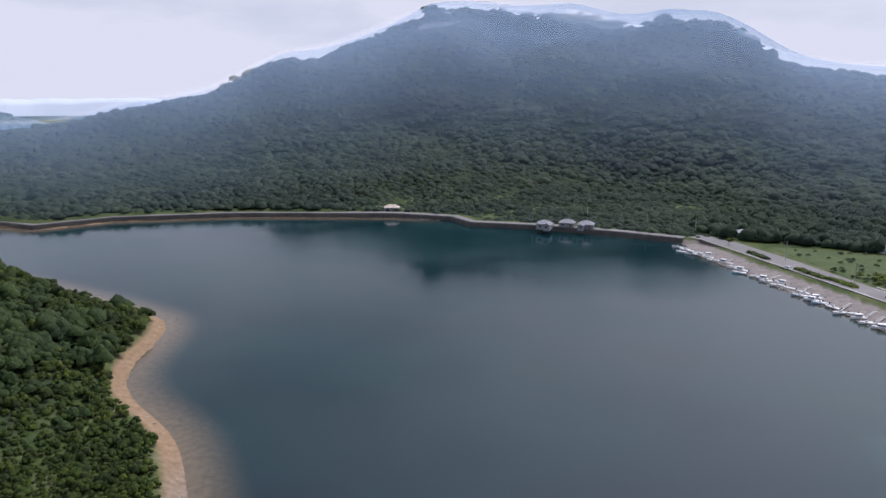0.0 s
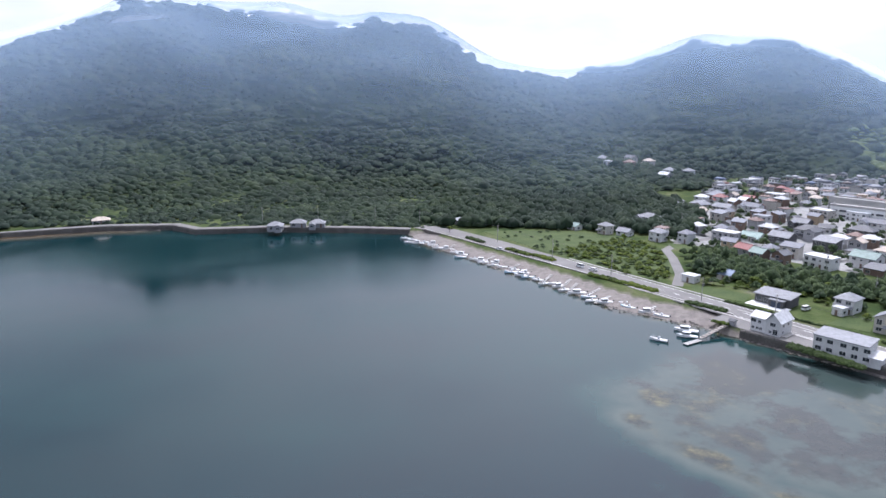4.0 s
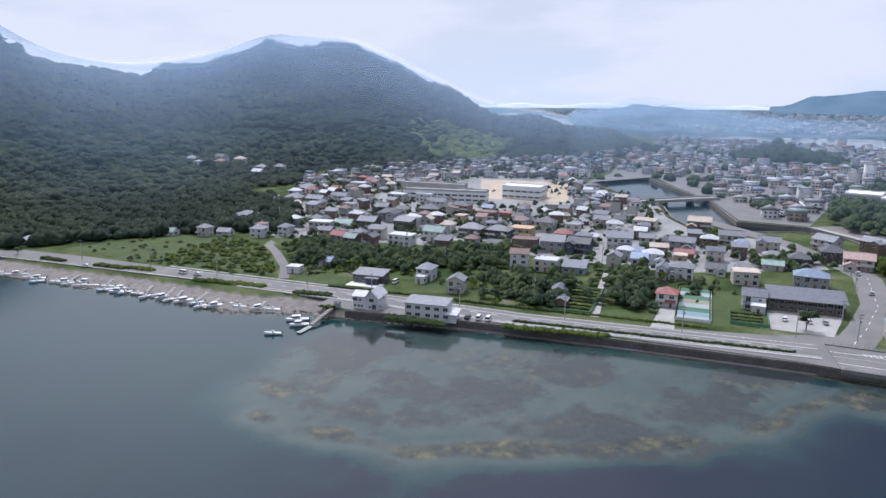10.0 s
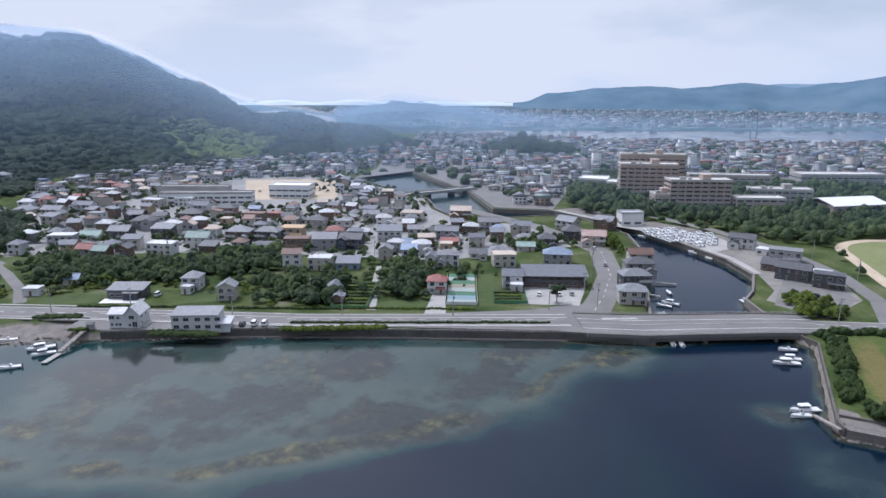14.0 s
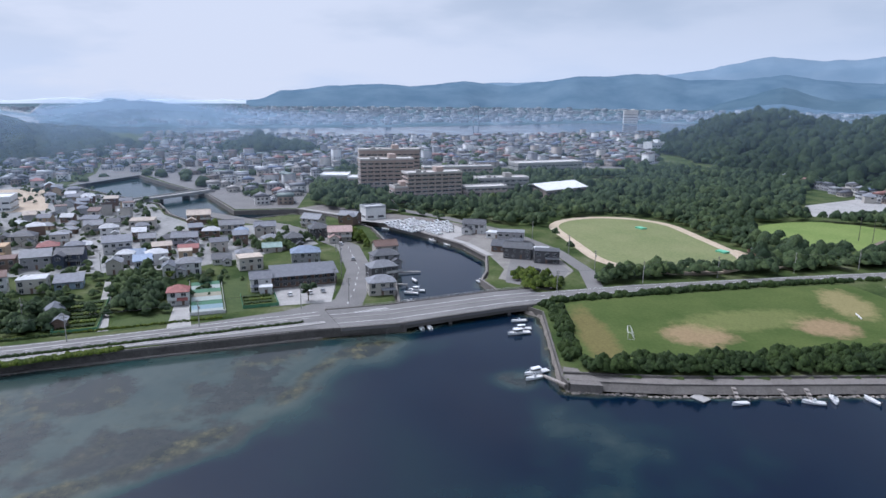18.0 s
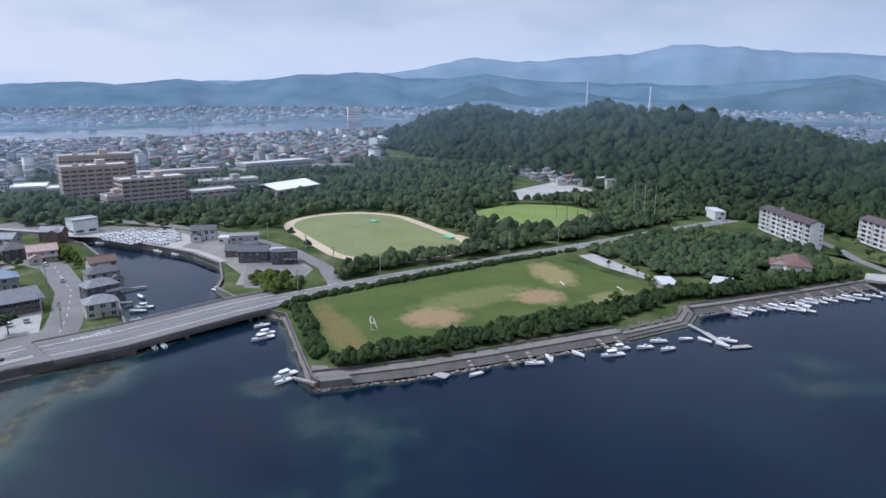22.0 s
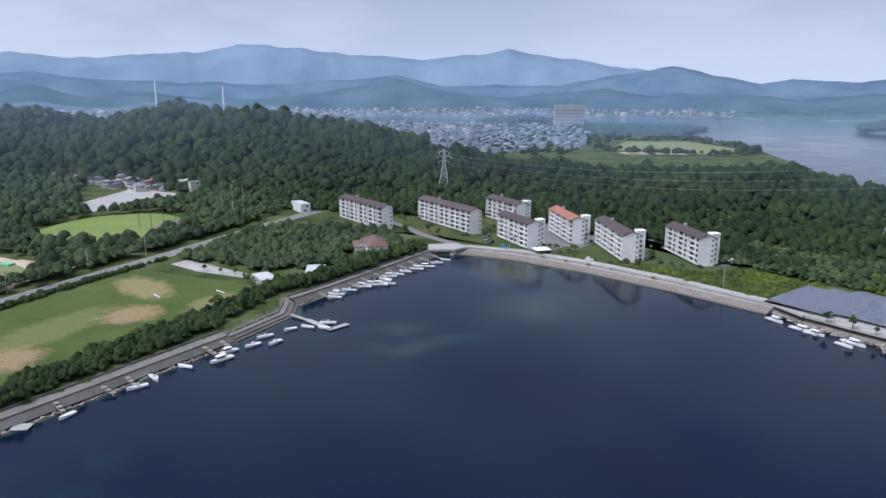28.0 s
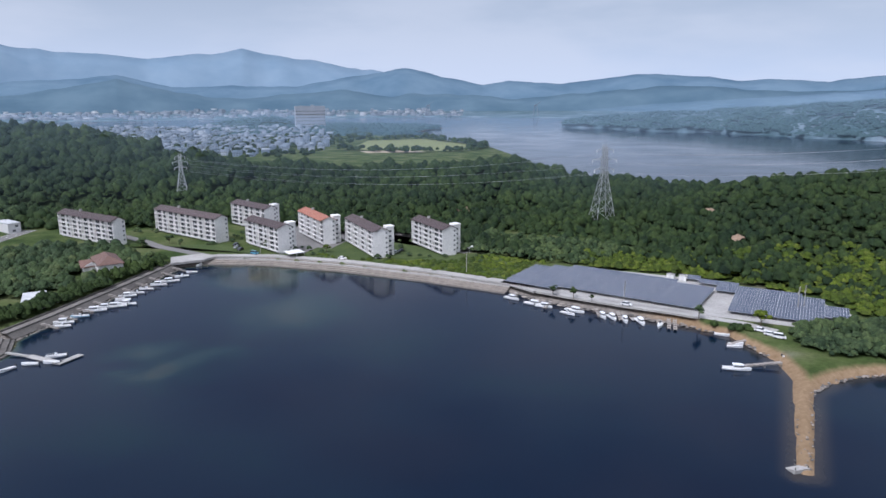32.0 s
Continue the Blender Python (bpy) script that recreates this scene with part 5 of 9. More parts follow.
def roof_shape(kind, w, d, h, over=0.55, thick=0.22):
    s = Shape()
    a, b = w / 2 + over, d / 2 + over
    if kind == "flat":
        s.box(-a + 0.35, a - 0.35, -b + 0.35, b - 0.35, h, h + 0.3)
        s.box(-a + 0.6, a - 0.6, -b + 0.6, b - 0.6, h + 0.3, h + 0.34)
        return s
    if kind == "shed":
        t = h + d * 0.22
        return s.faces([(-a, -b, h - 0.1), (a, -b, h - 0.1), (a, b, t), (-a, b, t), (-a, -b, h + thick), (a, -b, h + thick), (a, b, t + thick), (-a, b, t + thick)],
                       [(0, 1, 2, 3), (4, 5, 6, 7), (0, 1, 5, 4), (1, 2, 6, 5), (2, 3, 7, 6), (3, 0, 4, 7)])
    long_x = w >= d
    r = h + min(w, d) * 0.5 * 0.55
    e = h - over * 0.5
    if kind == "hip":
        k = max(0.3, abs(w - d) / 2)
        top = [(-k, 0), (k, 0)] if long_x else [(0, -k), (0, k)]
    else:
        top = [(-a, 0), (a, 0)] if long_x else [(0, -b), (0, b)]
    v = [(-a, -b, e), (a, -b, e), (a, b, e), (-a, b, e), (*top[0], r), (*top[1], r)]
    v += [(x, y, z - thick) for x, y, z in v]
    up = [(0, 1, 5, 4), (2, 3, 4, 5), (1, 2, 5), (3, 0, 4)] if long_x else [(1, 2, 5, 4), (3, 0, 4, 5), (0, 1, 4), (2, 3, 5)]
    if kind == "gable":
        up = up[:2]
        rim = [(0, 1), (2, 3), (1, 5), (5, 2), (3, 4), (4, 0)] if long_x else [(1, 2), (3, 0), (0, 4), (4, 1), (2, 5), (5, 3)]
    else:
        rim = [(0, 1), (1, 2), (2, 3), (3, 0)]
    f = up + [tuple(i + 6 for i in q)[::-1] for q in up] + [(i, j, j + 6, i + 6) for i, j in rim]
    return s.faces(v, f)


def wall_shape(kind, w, d, h):
    s = Shape().box(-w / 2, w / 2, -d / 2, d / 2, -0.8, h)
    r = h + min(w, d) * 0.5 * 0.55 - 0.2
    if kind == "gable":
        if w >= d:
            for x in (-w / 2, w / 2 - 0.2):
                s.faces([(x, -d / 2, h), (x, d / 2, h), (x, 0, r), (x + 0.2, -d / 2, h), (x + 0.2, d / 2, h), (x + 0.2, 0, r)], [(0, 1, 2), (3, 4, 5), (0, 1, 4, 3), (1, 2, 5, 4), (2, 0, 3, 5)])
        else:
            for y in (-d / 2, d / 2 - 0.2):
                s.faces([(-w / 2, y, h), (w / 2, y, h), (0, y, r), (-w / 2, y + 0.2, h), (w / 2, y + 0.2, h), (0, y + 0.2, r)], [(0, 1, 2), (3, 4, 5), (0, 1, 4, 3), (1, 2, 5, 4), (2, 0, 3, 5)])
    if kind == "shed":
        t = h + d * 0.22
        s.faces([(-w / 2, -d / 2, h), (w / 2, -d / 2, h), (w / 2, d / 2, h), (-w / 2, d / 2, h), (-w / 2, d / 2, t), (w / 2, d / 2, t)], [(0, 3, 4), (1, 2, 5), (2, 3, 4, 5)])
    return s


WORDS = {"hip": "hipped", "gable": "gabled", "flat": "flat", "shed": "lean-to"}
house_rng = random.Random(5)


def house(x, y, w, d, storeys, roof, roof_col, wall_col, turn=None, z=3.0, rich=True):
    """A house with its long side along the coast road; the side towards -y faces the bay."""
    turn = -77 + house_rng.uniform(-7, 7) if turn is None else turn
    h = 2.75 * storeys + 0.3
    kinds = "single-storey" if storeys == 1 else "two-storey" if storeys == 2 else "tall"
    ob = thing("house", x, y, z, turn, f"{kinds} {wall_col} house with a {WORDS[roof]} {roof_col} roof", "house", "houses of the town")
    part("wall", wall_shape(roof, w, d, h), WALLS[wall_col], ob)
    rf = part("roof", roof_shape(roof, w, d, h), ROOFS[roof_col], ob, f"{roof_col} {WORDS[roof]} roof")
    if roof in ("hip", "gable") and rich:
        k = w / 2 if w >= d else d / 2
        r = h + min(w, d) * 0.275
        ridge = Shape().box(-k, k, -0.16, 0.16, r - 0.08, r + 0.14) if w >= d else Shape().box(-0.16, 0.16, -k, k, r - 0.08, r + 0.14)
        if roof == "gable":
            part("ridge", ridge, ROOFS[roof_col], rf)
    if roof in ("hip", "gable") and w > 8.2 and house_rng.random() < 0.75:
        ww, wd, wh = w * house_rng.uniform(0.34, 0.46), d * 0.5, h - (0.0 if house_rng.random() < 0.4 else 2.6 if storeys > 1 else 0.5)
        wx = house_rng.choice((-1, 1)) * (w - ww) / 2
        wy = -d / 2 - wd * 0.5 + 1.2
        wing = wall_shape("gable", ww, wd + 2.4, wh)
        wing.v = [(p[0] + wx, p[1] + wy, p[2]) for p in wing.v]
        cap = roof_shape("gable", ww, max(wd + 2.4, ww + 0.3), wh, 0.4)
        cap.v = [(p[0] + wx, p[1] + wy, p[2]) for p in cap.v]
        wg = part("wing", wing, WALLS[wall_col], ob, "gabled wing")
        part("wing_roof", cap, ROOFS[roof_col], ob)
        part("window", WIN["wide"], None, wg, "", (wx, wy - (wd + 2.4) / 2, max(0.9, wh - 2.0)))
    n = max(1, int(w / 3.2))
    for s in range(storeys):
        zz = 0.95 + 2.75 * s
        for k in range(n):
            px = (k + 0.5 - n / 2) * (w / n) + house_rng.uniform(-0.25, 0.25)
            kind = house_rng.choice(("wide", "wide", "tall", "small"))
            if s == 0 and k == n // 2:
                part("door", DOOR, None, ob, "", (px, -d / 2, 0))
            else:
                part("window", WIN[kind], None, ob, "", (px, -d / 2, zz - (0.5 if kind == "tall" else 0)))
        for side, tn in ((-w / 2, -90), (w / 2, 90)):
            if rich and house_rng.random() < 0.75:
                part("window", WIN[house_rng.choice(("wide", "small"))], None, ob, "", (side, house_rng.uniform(-d / 5, d / 5), zz), tn)
    if storeys > 1 and house_rng.random() < 0.4 and rich:
        bw = w * 0.45
        bx = house_rng.choice((-1, 1)) * (w - bw) / 2
        bal = part("balcony", Shape().box(bx - bw / 2, bx + bw / 2, -d / 2 - 1.2, -d / 2, 2.6, 2.8).box(bx - bw / 2, bx + bw / 2, -d / 2 - 1.25, -d / 2 - 1.15, 2.8, 3.7), WALLS["white"], ob, "white balcony")
    if storeys > 1 and house_rng.random() < 0.35 and rich:
        ax = house_rng.choice((-1, 1)) * w * 0.22
        part("porch_roof", Shape().faces([(ax - w * 0.27, -d / 2 - 1.8, 2.5), (ax + w * 0.27, -d / 2 - 1.8, 2.5), (ax + w * 0.27, -d / 2, 3.2), (ax - w * 0.27, -d / 2, 3.2),
                                          (ax - w * 0.27, -d / 2 - 1.8, 2.35), (ax + w * 0.27, -d / 2 - 1.8, 2.35), (ax + w * 0.27, -d / 2, 3.05), (ax - w * 0.27, -d / 2, 3.05)],
                                         [(0, 1, 2, 3), (4, 5, 6, 7), (0, 1, 5, 4), (1, 2, 6, 5), (2, 3, 7, 6), (3, 0, 4, 7)]), ROOFS[roof_col], ob)
    TAKEN.append((x, y, max(w, d) * 0.62))
    return ob


TAKEN = [(478, 250, 45), (440, 320, 38), (545, 300, 55), (530, 300, 40)]
house(243, 173, 7.0, 8, 2, "hip", "grey", "white")
house(236, 171, 4.0, 4, 1, "flat", "white", "white")
house(234, 151, 6.7, 7, 2, "gable", "grey", "cream")
house(254, 113, 6.2, 7, 1, "gable", "slate", "brown")
house(241, 106, 4.2, 5, 1, "gable", "grey", "brown")
house(266, 72, 7.6, 7, 2, "hip", "red", "white")
house(283, 43, 8.4, 8, 2, "gable", "slate", "white")
house(276, 40, 5.0, 4, 1, "flat", "white", "white")
house(340, -11, 11.3, 8, 2, "gable", "brown", "cream")
house(320, -10, 12.7, 8, 2, "hip", "dark", "grey")
house(298, -8, 12.3, 8, 2, "hip", "grey", "dark")
house(273, -7, 10.9, 8, 2, "hip", "grey", "cream")
house(283, 147, 8.3, 7, 3, "gable", "brown", "white")
house(288, 135, 10.8, 8, 2, "flat", "white", "cream")
house(293, 123, 10.6, 8, 1, "shed", "slate", "blue")
house(315, 112, 6.2, 7, 2, "gable", "grey", "cream")
house(316, 100, 7.4, 7, 2, "shed", "blue", "white")
house(306, 86, 4.7, 8, 2, "gable", "slate", "white")
house(312, 79, 10.6, 7, 2, "hip", "grey", "white")
house(319, 53, 10.8, 9, 2, "flat", "tan", "cream")
house(353, 47, 9.3, 6, 1, "gable", "green", "cream")
house(329, 28, 13.5, 9, 2, "hip", "blue", "grey")
house(363, 37, 9.2, 8, 2, "hip", "dark", "dark")
house(388, 25, 11.1, 9, 2, "hip", "dark", "dark")
house(378, 13, 12.7, 9, 2, "gable", "pink", "cream")
house(275, 255, 7.8, 7, 2, "gable", "red", "grey")
house(274, 245, 7.1, 7, 2, "gable", "green", "brown")
house(281, 238, 6.3, 7, 2, "gable", "dark", "brown")
house(294, 226, 13.5, 8, 2, "flat", "white", "white")
house(315, 218, 12.2, 9, 2, "gable", "green", "white")
house(335, 206, 13.5, 9, 2, "hip", "grey", "brown")
house(339, 190, 13.5, 8, 2, "hip", "grey", "dark")
house(351, 181, 12.7, 10, 2, "flat", "orange", "tan")
house(324, 165, 13.3, 9, 2, "flat", "brown", "brown")
house(328, 151, 12.3, 9, 2, "shed", "grey", "grey")
house(334, 138, 11.7, 9, 2, "gable", "dark", "navy")
house(358, 125, 13.5, 9, 2, "shed", "slate", "white")
house(369, 94, 12.7, 8, 2, "gable", "slate", "grey")
house(368, 113, 7.9, 7, 2, "gable", "grey", "cream")
house(396, 56, 11.6, 8, 2, "gable", "slate", "cream")
house(402, 76, 13.5, 8, 2, "gable", "grey", "cream")
house(289, 347, 12.1, 8, 2, "hip", "grey", "white")
house(281, 324, 8.3, 7, 1, "gable", "grey", "cream")
house(297, 290, 13.5, 8, 2, "flat", "white", "grey")
house(314, 287, 11.0, 7, 1, "gable", "green", "white")
house(318, 270, 11.4, 9, 2, "gable", "grey", "dark")
house(348, 278, 13.5, 9, 2, "hip", "dark", "grey")
house(328, 250, 11.5, 8, 2, "shed", "grey", "dark")
house(217, 230, 6.3, 5, 1, "flat", "white", "white")
house(235, 227, 6.3, 6, 1, "gable", "blue", "cream")
house(378, 179, 12.2, 8, 2, "hip", "dark", "cream")
house(378, 161, 9.0, 7, 2, "flat", "grey", "cream")
house(406, 279, 13.5, 8, 2, "gable", "slate", "white")
house(402, 256, 13.5, 8, 2, "hip", "dark", "red")
house(386, 226, 13.5, 8, 2, "flat", "brown", "brown")
house(404, 221, 8.4, 8, 1, "flat", "red", "brown")
house(407, 154, 9.6, 8, 2, "gable", "grey", "cream")
house(418, 130, 13.5, 12, 2, "flat", "tan", "cream")
house(437, 102, 13.5, 9, 2, "gable", "tan", "brown")
house(416, 324, 13.5, 9, 2, "flat", "white", "cream")
house(430, 307, 13.5, 9, 2, "flat", "white", "white")
house(450, 393, 13.5, 9, 2, "flat", "white", "cream")
house(385, 355, 13.5, 8, 2, "gable", "slate", "white")
house(359, 322, 9.8, 7, 2, "flat", "grey", "white")
house(364, 360, 13.5, 8, 2, "gable", "grey", "cream")
house(372, 391, 13.5, 8, 1, "hip", "grey", "cream")
house(364, 411, 13.5, 8, 1, "hip", "grey", "brown")
house(443, 286, 13.1, 8, 2, "gable", "red", "white")
house(377, 266, 13.5, 9, 2, "hip", "dark", "dark")
house(365, 297, 9.7, 8, 2, "gable", "grey", "dark")


# white house and long house on the sea wall
shore_house = thing("shore_house", 196, 167.5, 3, -73.5, "white two-storey house with a pale gabled roof on the sea wall", "house")
part("wall", Shape().box(-5.2, 0.4, -3.6, 3.6, -0.8, 5.3), WALLS["white"], shore_house)
gab = Shape().box(0.4, 5.4, -4.0, 5.0, -0.8, 5.4)
gab.faces([(0.4, -4, 5.4), (5.4, -4, 5.4), (2.9, -4, 7.9), (0.4, 5, 5.4), (5.4, 5, 5.4), (2.9, 5, 7.9)], [(0, 1, 2), (3, 4, 5), (0, 2, 5, 3), (1, 2, 5, 4)])
part("wall", gab, WALLS["white"], shore_house)
part("roof", Shape().faces([(-5.6, -4.1, 5.2), (0.4, -4.1, 5.2), (0.4, 0, 6.7), (-5.6, 0, 6.7), (0.4, 4.1, 5.2), (-5.6, 4.1, 5.2), (-5.6, -4.1, 5.05), (0.4, -4.1, 5.05), (-5.6, 4.1, 5.05), (0.4, 4.1, 5.05)],
                           [(0, 1, 2, 3), (3, 2, 4, 5), (0, 1, 7, 6), (4, 5, 8, 9), (6, 7, 9, 8), (0, 3, 5, 8, 6)]), ROOFS["white"], shore_house, "pale grey metal roof")
for s in (-1, 1):
    x0, x1 = 2.9, 2.9 + s * 3.1
    part("roof", Shape().faces([(x0, -4.5, 8.1), (x0, 5.4, 8.1), (x1, 5.4, 5.0), (x1, -4.5, 5.0), (x0, -4.5, 7.9), (x0, 5.4, 7.9), (x1, 5.4, 4.8), (x1, -4.5, 4.8)],
                               [(0, 1, 2, 3), (4, 5, 6, 7), (0, 3, 7, 4), (1, 2, 6, 5), (2, 3, 7, 6)]), ROOFS["white"], shore_house, "pale grey metal roof")
for px, py, pz, k in ((-4.2, -3.6, 3.3, "wide"), (-2, -3.6, 3.3, "small"), (-4.2, -3.6, 0.9, "small"), (-2.6, -3.6, 0.9, "small"), (-1.4, -3.6, 0.9, "small"), (2.9, -4.0, 3.4, "wide"), (2.2, -4.0, 0.8, "small"), (3.9, -4.0, 0.5, "tall")):
    part("window", WIN[k], None, shore_house, "", (px, py, pz))
for py, pz in ((-1.5, 3.3), (2, 3.3), (-1.5, 0.9)):
    part("window", WIN["small"], None, shore_house, "", (5.4, py, pz), 90)
part("deck", Shape().box(5.4, 7.6, -3, 3, -0.4, 0.35), M_CONC, shore_house, "low concrete porch")
long_house = thing("long_house", 200.6, 141.5, 3, -72.5, "long white two-storey guest house with a grey roof", "house")
part("wall", Shape().box(-8.6, 7.6, -4, 4, -0.8, 5.7), WALLS["white"], long_house)
part("roof", Shape().faces([(-8.9, -4.4, 5.6), (7.9, -4.4, 5.6), (7.9, 4.4, 6.4), (-8.9, 4.4, 6.4), (-8.9, -4.4, 5.8), (7.9, -4.4, 5.8), (7.9, 4.4, 6.6), (-8.9, 4.4, 6.6)],
                           [(0, 1, 2, 3), (4, 5, 6, 7), (0, 1, 5, 4), (1, 2, 6, 5), (2, 3, 7, 6), (3, 0, 4, 7)]), ROOFS["grey"], long_house, "flat grey roof")
for k in range(5):
    for zz in (0.9, 3.6):
        part("window", WIN["wide"], None, long_house, "", (-6.9 + k * 3.4 + (0.6 if k > 1 else 0), -4, zz))
for py in (-2, 2):
    part("window", WIN["wide"], None, long_house, "", (-8.6, py, 3.6), -90)
part("annex", Shape().box(7.6, 11.2, -3.6, 1.5, -0.8, 2.6), WALLS["white"], long_house, "small white annex")
part("annex_roof", Shape().faces([(7.5, -4.2, 2.4), (11.8, -4.2, 2.4), (11.8, 2, 3.3), (7.5, 2, 3.3), (7.5, -4.2, 2.6), (11.8, -4.2, 2.6), (11.8, 2, 3.5), (7.5, 2, 3.5)],
                                 [(0, 1, 2, 3), (4, 5, 6, 7), (0, 1, 5, 4), (1, 2, 6, 5), (2, 3, 7, 6), (3, 0, 4, 7)]), ROOFS["white"], long_house, "white lean-to roof")
shed = thing("tool_shed", 189, 177.5, 3, -73, "small grey wooden shed on the sea wall", "shed")
part("wall", Shape().box(-1, 1, -0.9, 0.9, 0, 1.9), WALLS["grey"], shed)
part("roof", roof_shape("gable", 2, 1.8, 1.9, 0.3, 0.12), ROOFS["dark"], shed)

# low black house with white paving
bh = thing("black_house", 225, 191, 3, -74, "low black modern house with a flat grey roof", "house")
part("wall", Shape().box(-7, 7, -3, 5, -0.5, 3.6), WALLS["dark"], bh)
part("wing", Shape().box(0, 5.5, -5.5, -3, -0.5, 2.9), WALLS["dark"], bh)
part("roof", Shape().faces([(-7.5, -3.6, 3.5), (7.5, -3.6, 3.5), (7.5, 5.6, 4.6), (-7.5, 5.6, 4.6), (-7.5, -3.6, 3.75), (7.5, -3.6, 3.75), (7.5, 5.6, 4.85), (-7.5, 5.6, 4.85)],
                           [(0, 1, 2, 3), (4, 5, 6, 7), (0, 1, 5, 4), (1, 2, 6, 5), (2, 3, 7, 6), (3, 0, 4, 7)]), ROOFS["grey"], bh, "grey metal roof")
part("wing_roof", Shape().box(-0.4, 6, -6, -3, 2.9, 3.15), ROOFS["grey"], bh)
for px in (-5.2, -2.4):
    part("window", WIN["wide"], None, bh, "", (px, -3, 1))
part("garage_door", Shape().box(1, 4.6, -5.58, -5.5, 0.1, 2.3), WALLS["navy"], bh, "dark roller door")
part("paving", Shape().box(-8, 8, -9, -3, -0.2, 0.12), M_WHITE, bh, "white concrete paving")
TAKEN.append((225, 191, 10))

# long dark-roofed shed with a car park
lg = thing("long_shed", 291, 26, 3, -77, "long brown two-storey row house with a wide grey roof", "house")
part("wall", Shape().box(-13.5, 13.5, -5, 5, -0.5, 5.2), WALLS["brown"], lg)
part("roof", Shape().faces([(-14.2, -7, 5.1), (14.2, -7, 5.1), (14.2, 6, 7.2), (-14.2, 6, 7.2), (-14.2, -7, 5.3), (14.2, -7, 5.3), (14.2, 6, 7.4), (-14.2, 6, 7.4)],
                           [(0, 1, 2, 3), (4, 5, 6, 7), (0, 1, 5, 4), (1, 2, 6, 5), (2, 3, 7, 6), (3, 0, 4, 7)]), ROOFS["slate"], lg, "wide dark grey roof")
part("gallery", Shape().box(-13.5, 13.5, -6.6, -5, 2.5, 2.7).box(-13.5, 13.5, -6.6, -6.5, 2.7, 3.6), WALLS["dark"], lg, "dark access balcony")
for k in range(8):
    for zz in (0.9, 3.3):
        part("window", WIN["wide"], None, lg, "", (-11.8 + k * 3.35, -5, zz))
TAKEN.append((291, 26, 17))
patch("car_park", [(258, 36), (284, 38), (289, 12), (262, 13)], 3.07, M_CONC, "pale concrete car park", "pavement")

patch("town_ground", [(285, 345), (268, 300), (290, 240), (308, 190), (314, 130), (320, 82), (368, 24), (425, 45), (424, 90), (428, 103), (466, 131), (509, 149), (556, 199), (600, 245), (640, 330), (600, 390), (560, 418), (490, 436), (400, 416), (330, 372)], 3.03, worn("town_paving", (0.17, 0.17, 0.165), (0.3, 0.3, 0.29), 0.05, 0.9, fine=0.5), "grey yards and lanes between the houses", "pavement")
patch("town_ground_2", [(610, 250), (700, 258), (900, 315), (1180, 350), (1290, 370), (1285, 215), (1228, 30), (1205, -150), (1290, -430), (1300, -590), (1080, -500), (900, -400), (720, -330), (740, -60), (640, 40), (560, 44), (486, 46), (484, 88), (560, 122), (628, 170), (694, 210)], 3.03, M_ASPHALT, "grey yards and lanes between the far houses", "pavement")
patch("canal_yard", [(484, 47), (431, -9), (393, -35), (362, -53), (333, -61), (335, -80), (373, -85), (408, -70), (440, -45), (470, -5), (500, 30)], 3.03, M_PATH, "worn grey yard beside the canal", "pavement")
patch("gravel_yard", [(272, -78), (300, -98), (345, -98), (372, -88), (384, -66), (362, -56), (334, -64), (306, -66), (290, -60)], 3.045, worn("yard_gravel", (0.14, 0.132, 0.12), (0.25, 0.238, 0.215), 0.12, 0.95, fine=1.8), "worn gravel yard beside the canal", "pavement")
# ---------------------------------------------------------------- the town beyond: more houses
# open quays and yards along the upper canal
TAKEN += [(417, 100, 12), (434, 114, 13), (456, 124, 13), (494, 140, 13), (530, 178, 12), (587, 229, 12), (615, 246, 12)]
TOWN_NEAR = [(285, 345), (262, 300), (285, 240), (306, 190), (310, 130), (318, 80), (368, 22), (400, 40), (425, 92), (490, 130), (545, 165), (590, 215), (600, 245), (680, 260), (640, 330), (600, 390), (560, 420), (490, 440), (400, 420), (330, 375)]
TOWN_FAR = [(600, 250), (700, 255), (900, 315), (980, 310), (1180, 350), (1300, 380), (1290, 215), (1235, 30), (1215, -150), (1300, -430), (1320, -600), (1080, -500), (900, -400), (720, -330), (745, -240), (740, -60), (760, 10), (640, 40), (560, 50), (498, 52), (494, 90), (562, 122), (630, 172), (694, 212)]
TOWN_SOUTH = [(760, -1010), (520, -880), (340, -860), (270, -1000), (330, -1250), (420, -1500), (650, -1600), (880, -1490), (1140, -1470), (1250, -1300), (1100, -1080)]
rng = np.random.RandomState(77)
U, V = np.array((0.226, -0.974)), np.array((0.974, 0.226))


def plots(poly, gap, rng, lanes=0):
    p = np.array(poly)
    c = p.mean(0)
    span = np.abs(p - c).max() * 1.5
    k = np.arange(-span, span, gap)
    a, b = np.meshgrid(k, k * 1.05)
    a = a + (rng.rand(*a.shape) - 0.5) * gap * 0.5
    b = b + (rng.rand(*b.shape) - 0.5) * gap * 0.5
    x, y = c[0] + a * U[0] + b * V[0], c[1] + a * U[1] + b * V[1]
    ok = inside(x, y, poly)
    x, y = x[ok], y[ok]
    ok = (outside_by(x, y, CANAL) > np.where((x > 420) & (y > 60), 19, 9)) & (outside_by(x, y, STRAIT) > 12) & (ground_z(x, y) < 5.5)
    for road in (STREET,):
        d, _ = near_line(x, y, road)
        ok &= d > 11
    x, y = x[ok], y[ok]
    order = np.argsort(np.hypot(x, y))
    return x[order], y[order]


ROOF_PICK = ("grey", "dark", "dark", "slate", "slate", "blue", "brown", "grey", "tan", "slate", "white", "red", "dark", "brown", "dark", "slate")
WALL_PICK = ("white", "cream", "cream", "grey", "white", "tan", "brown", "grey", "white")
proto = []
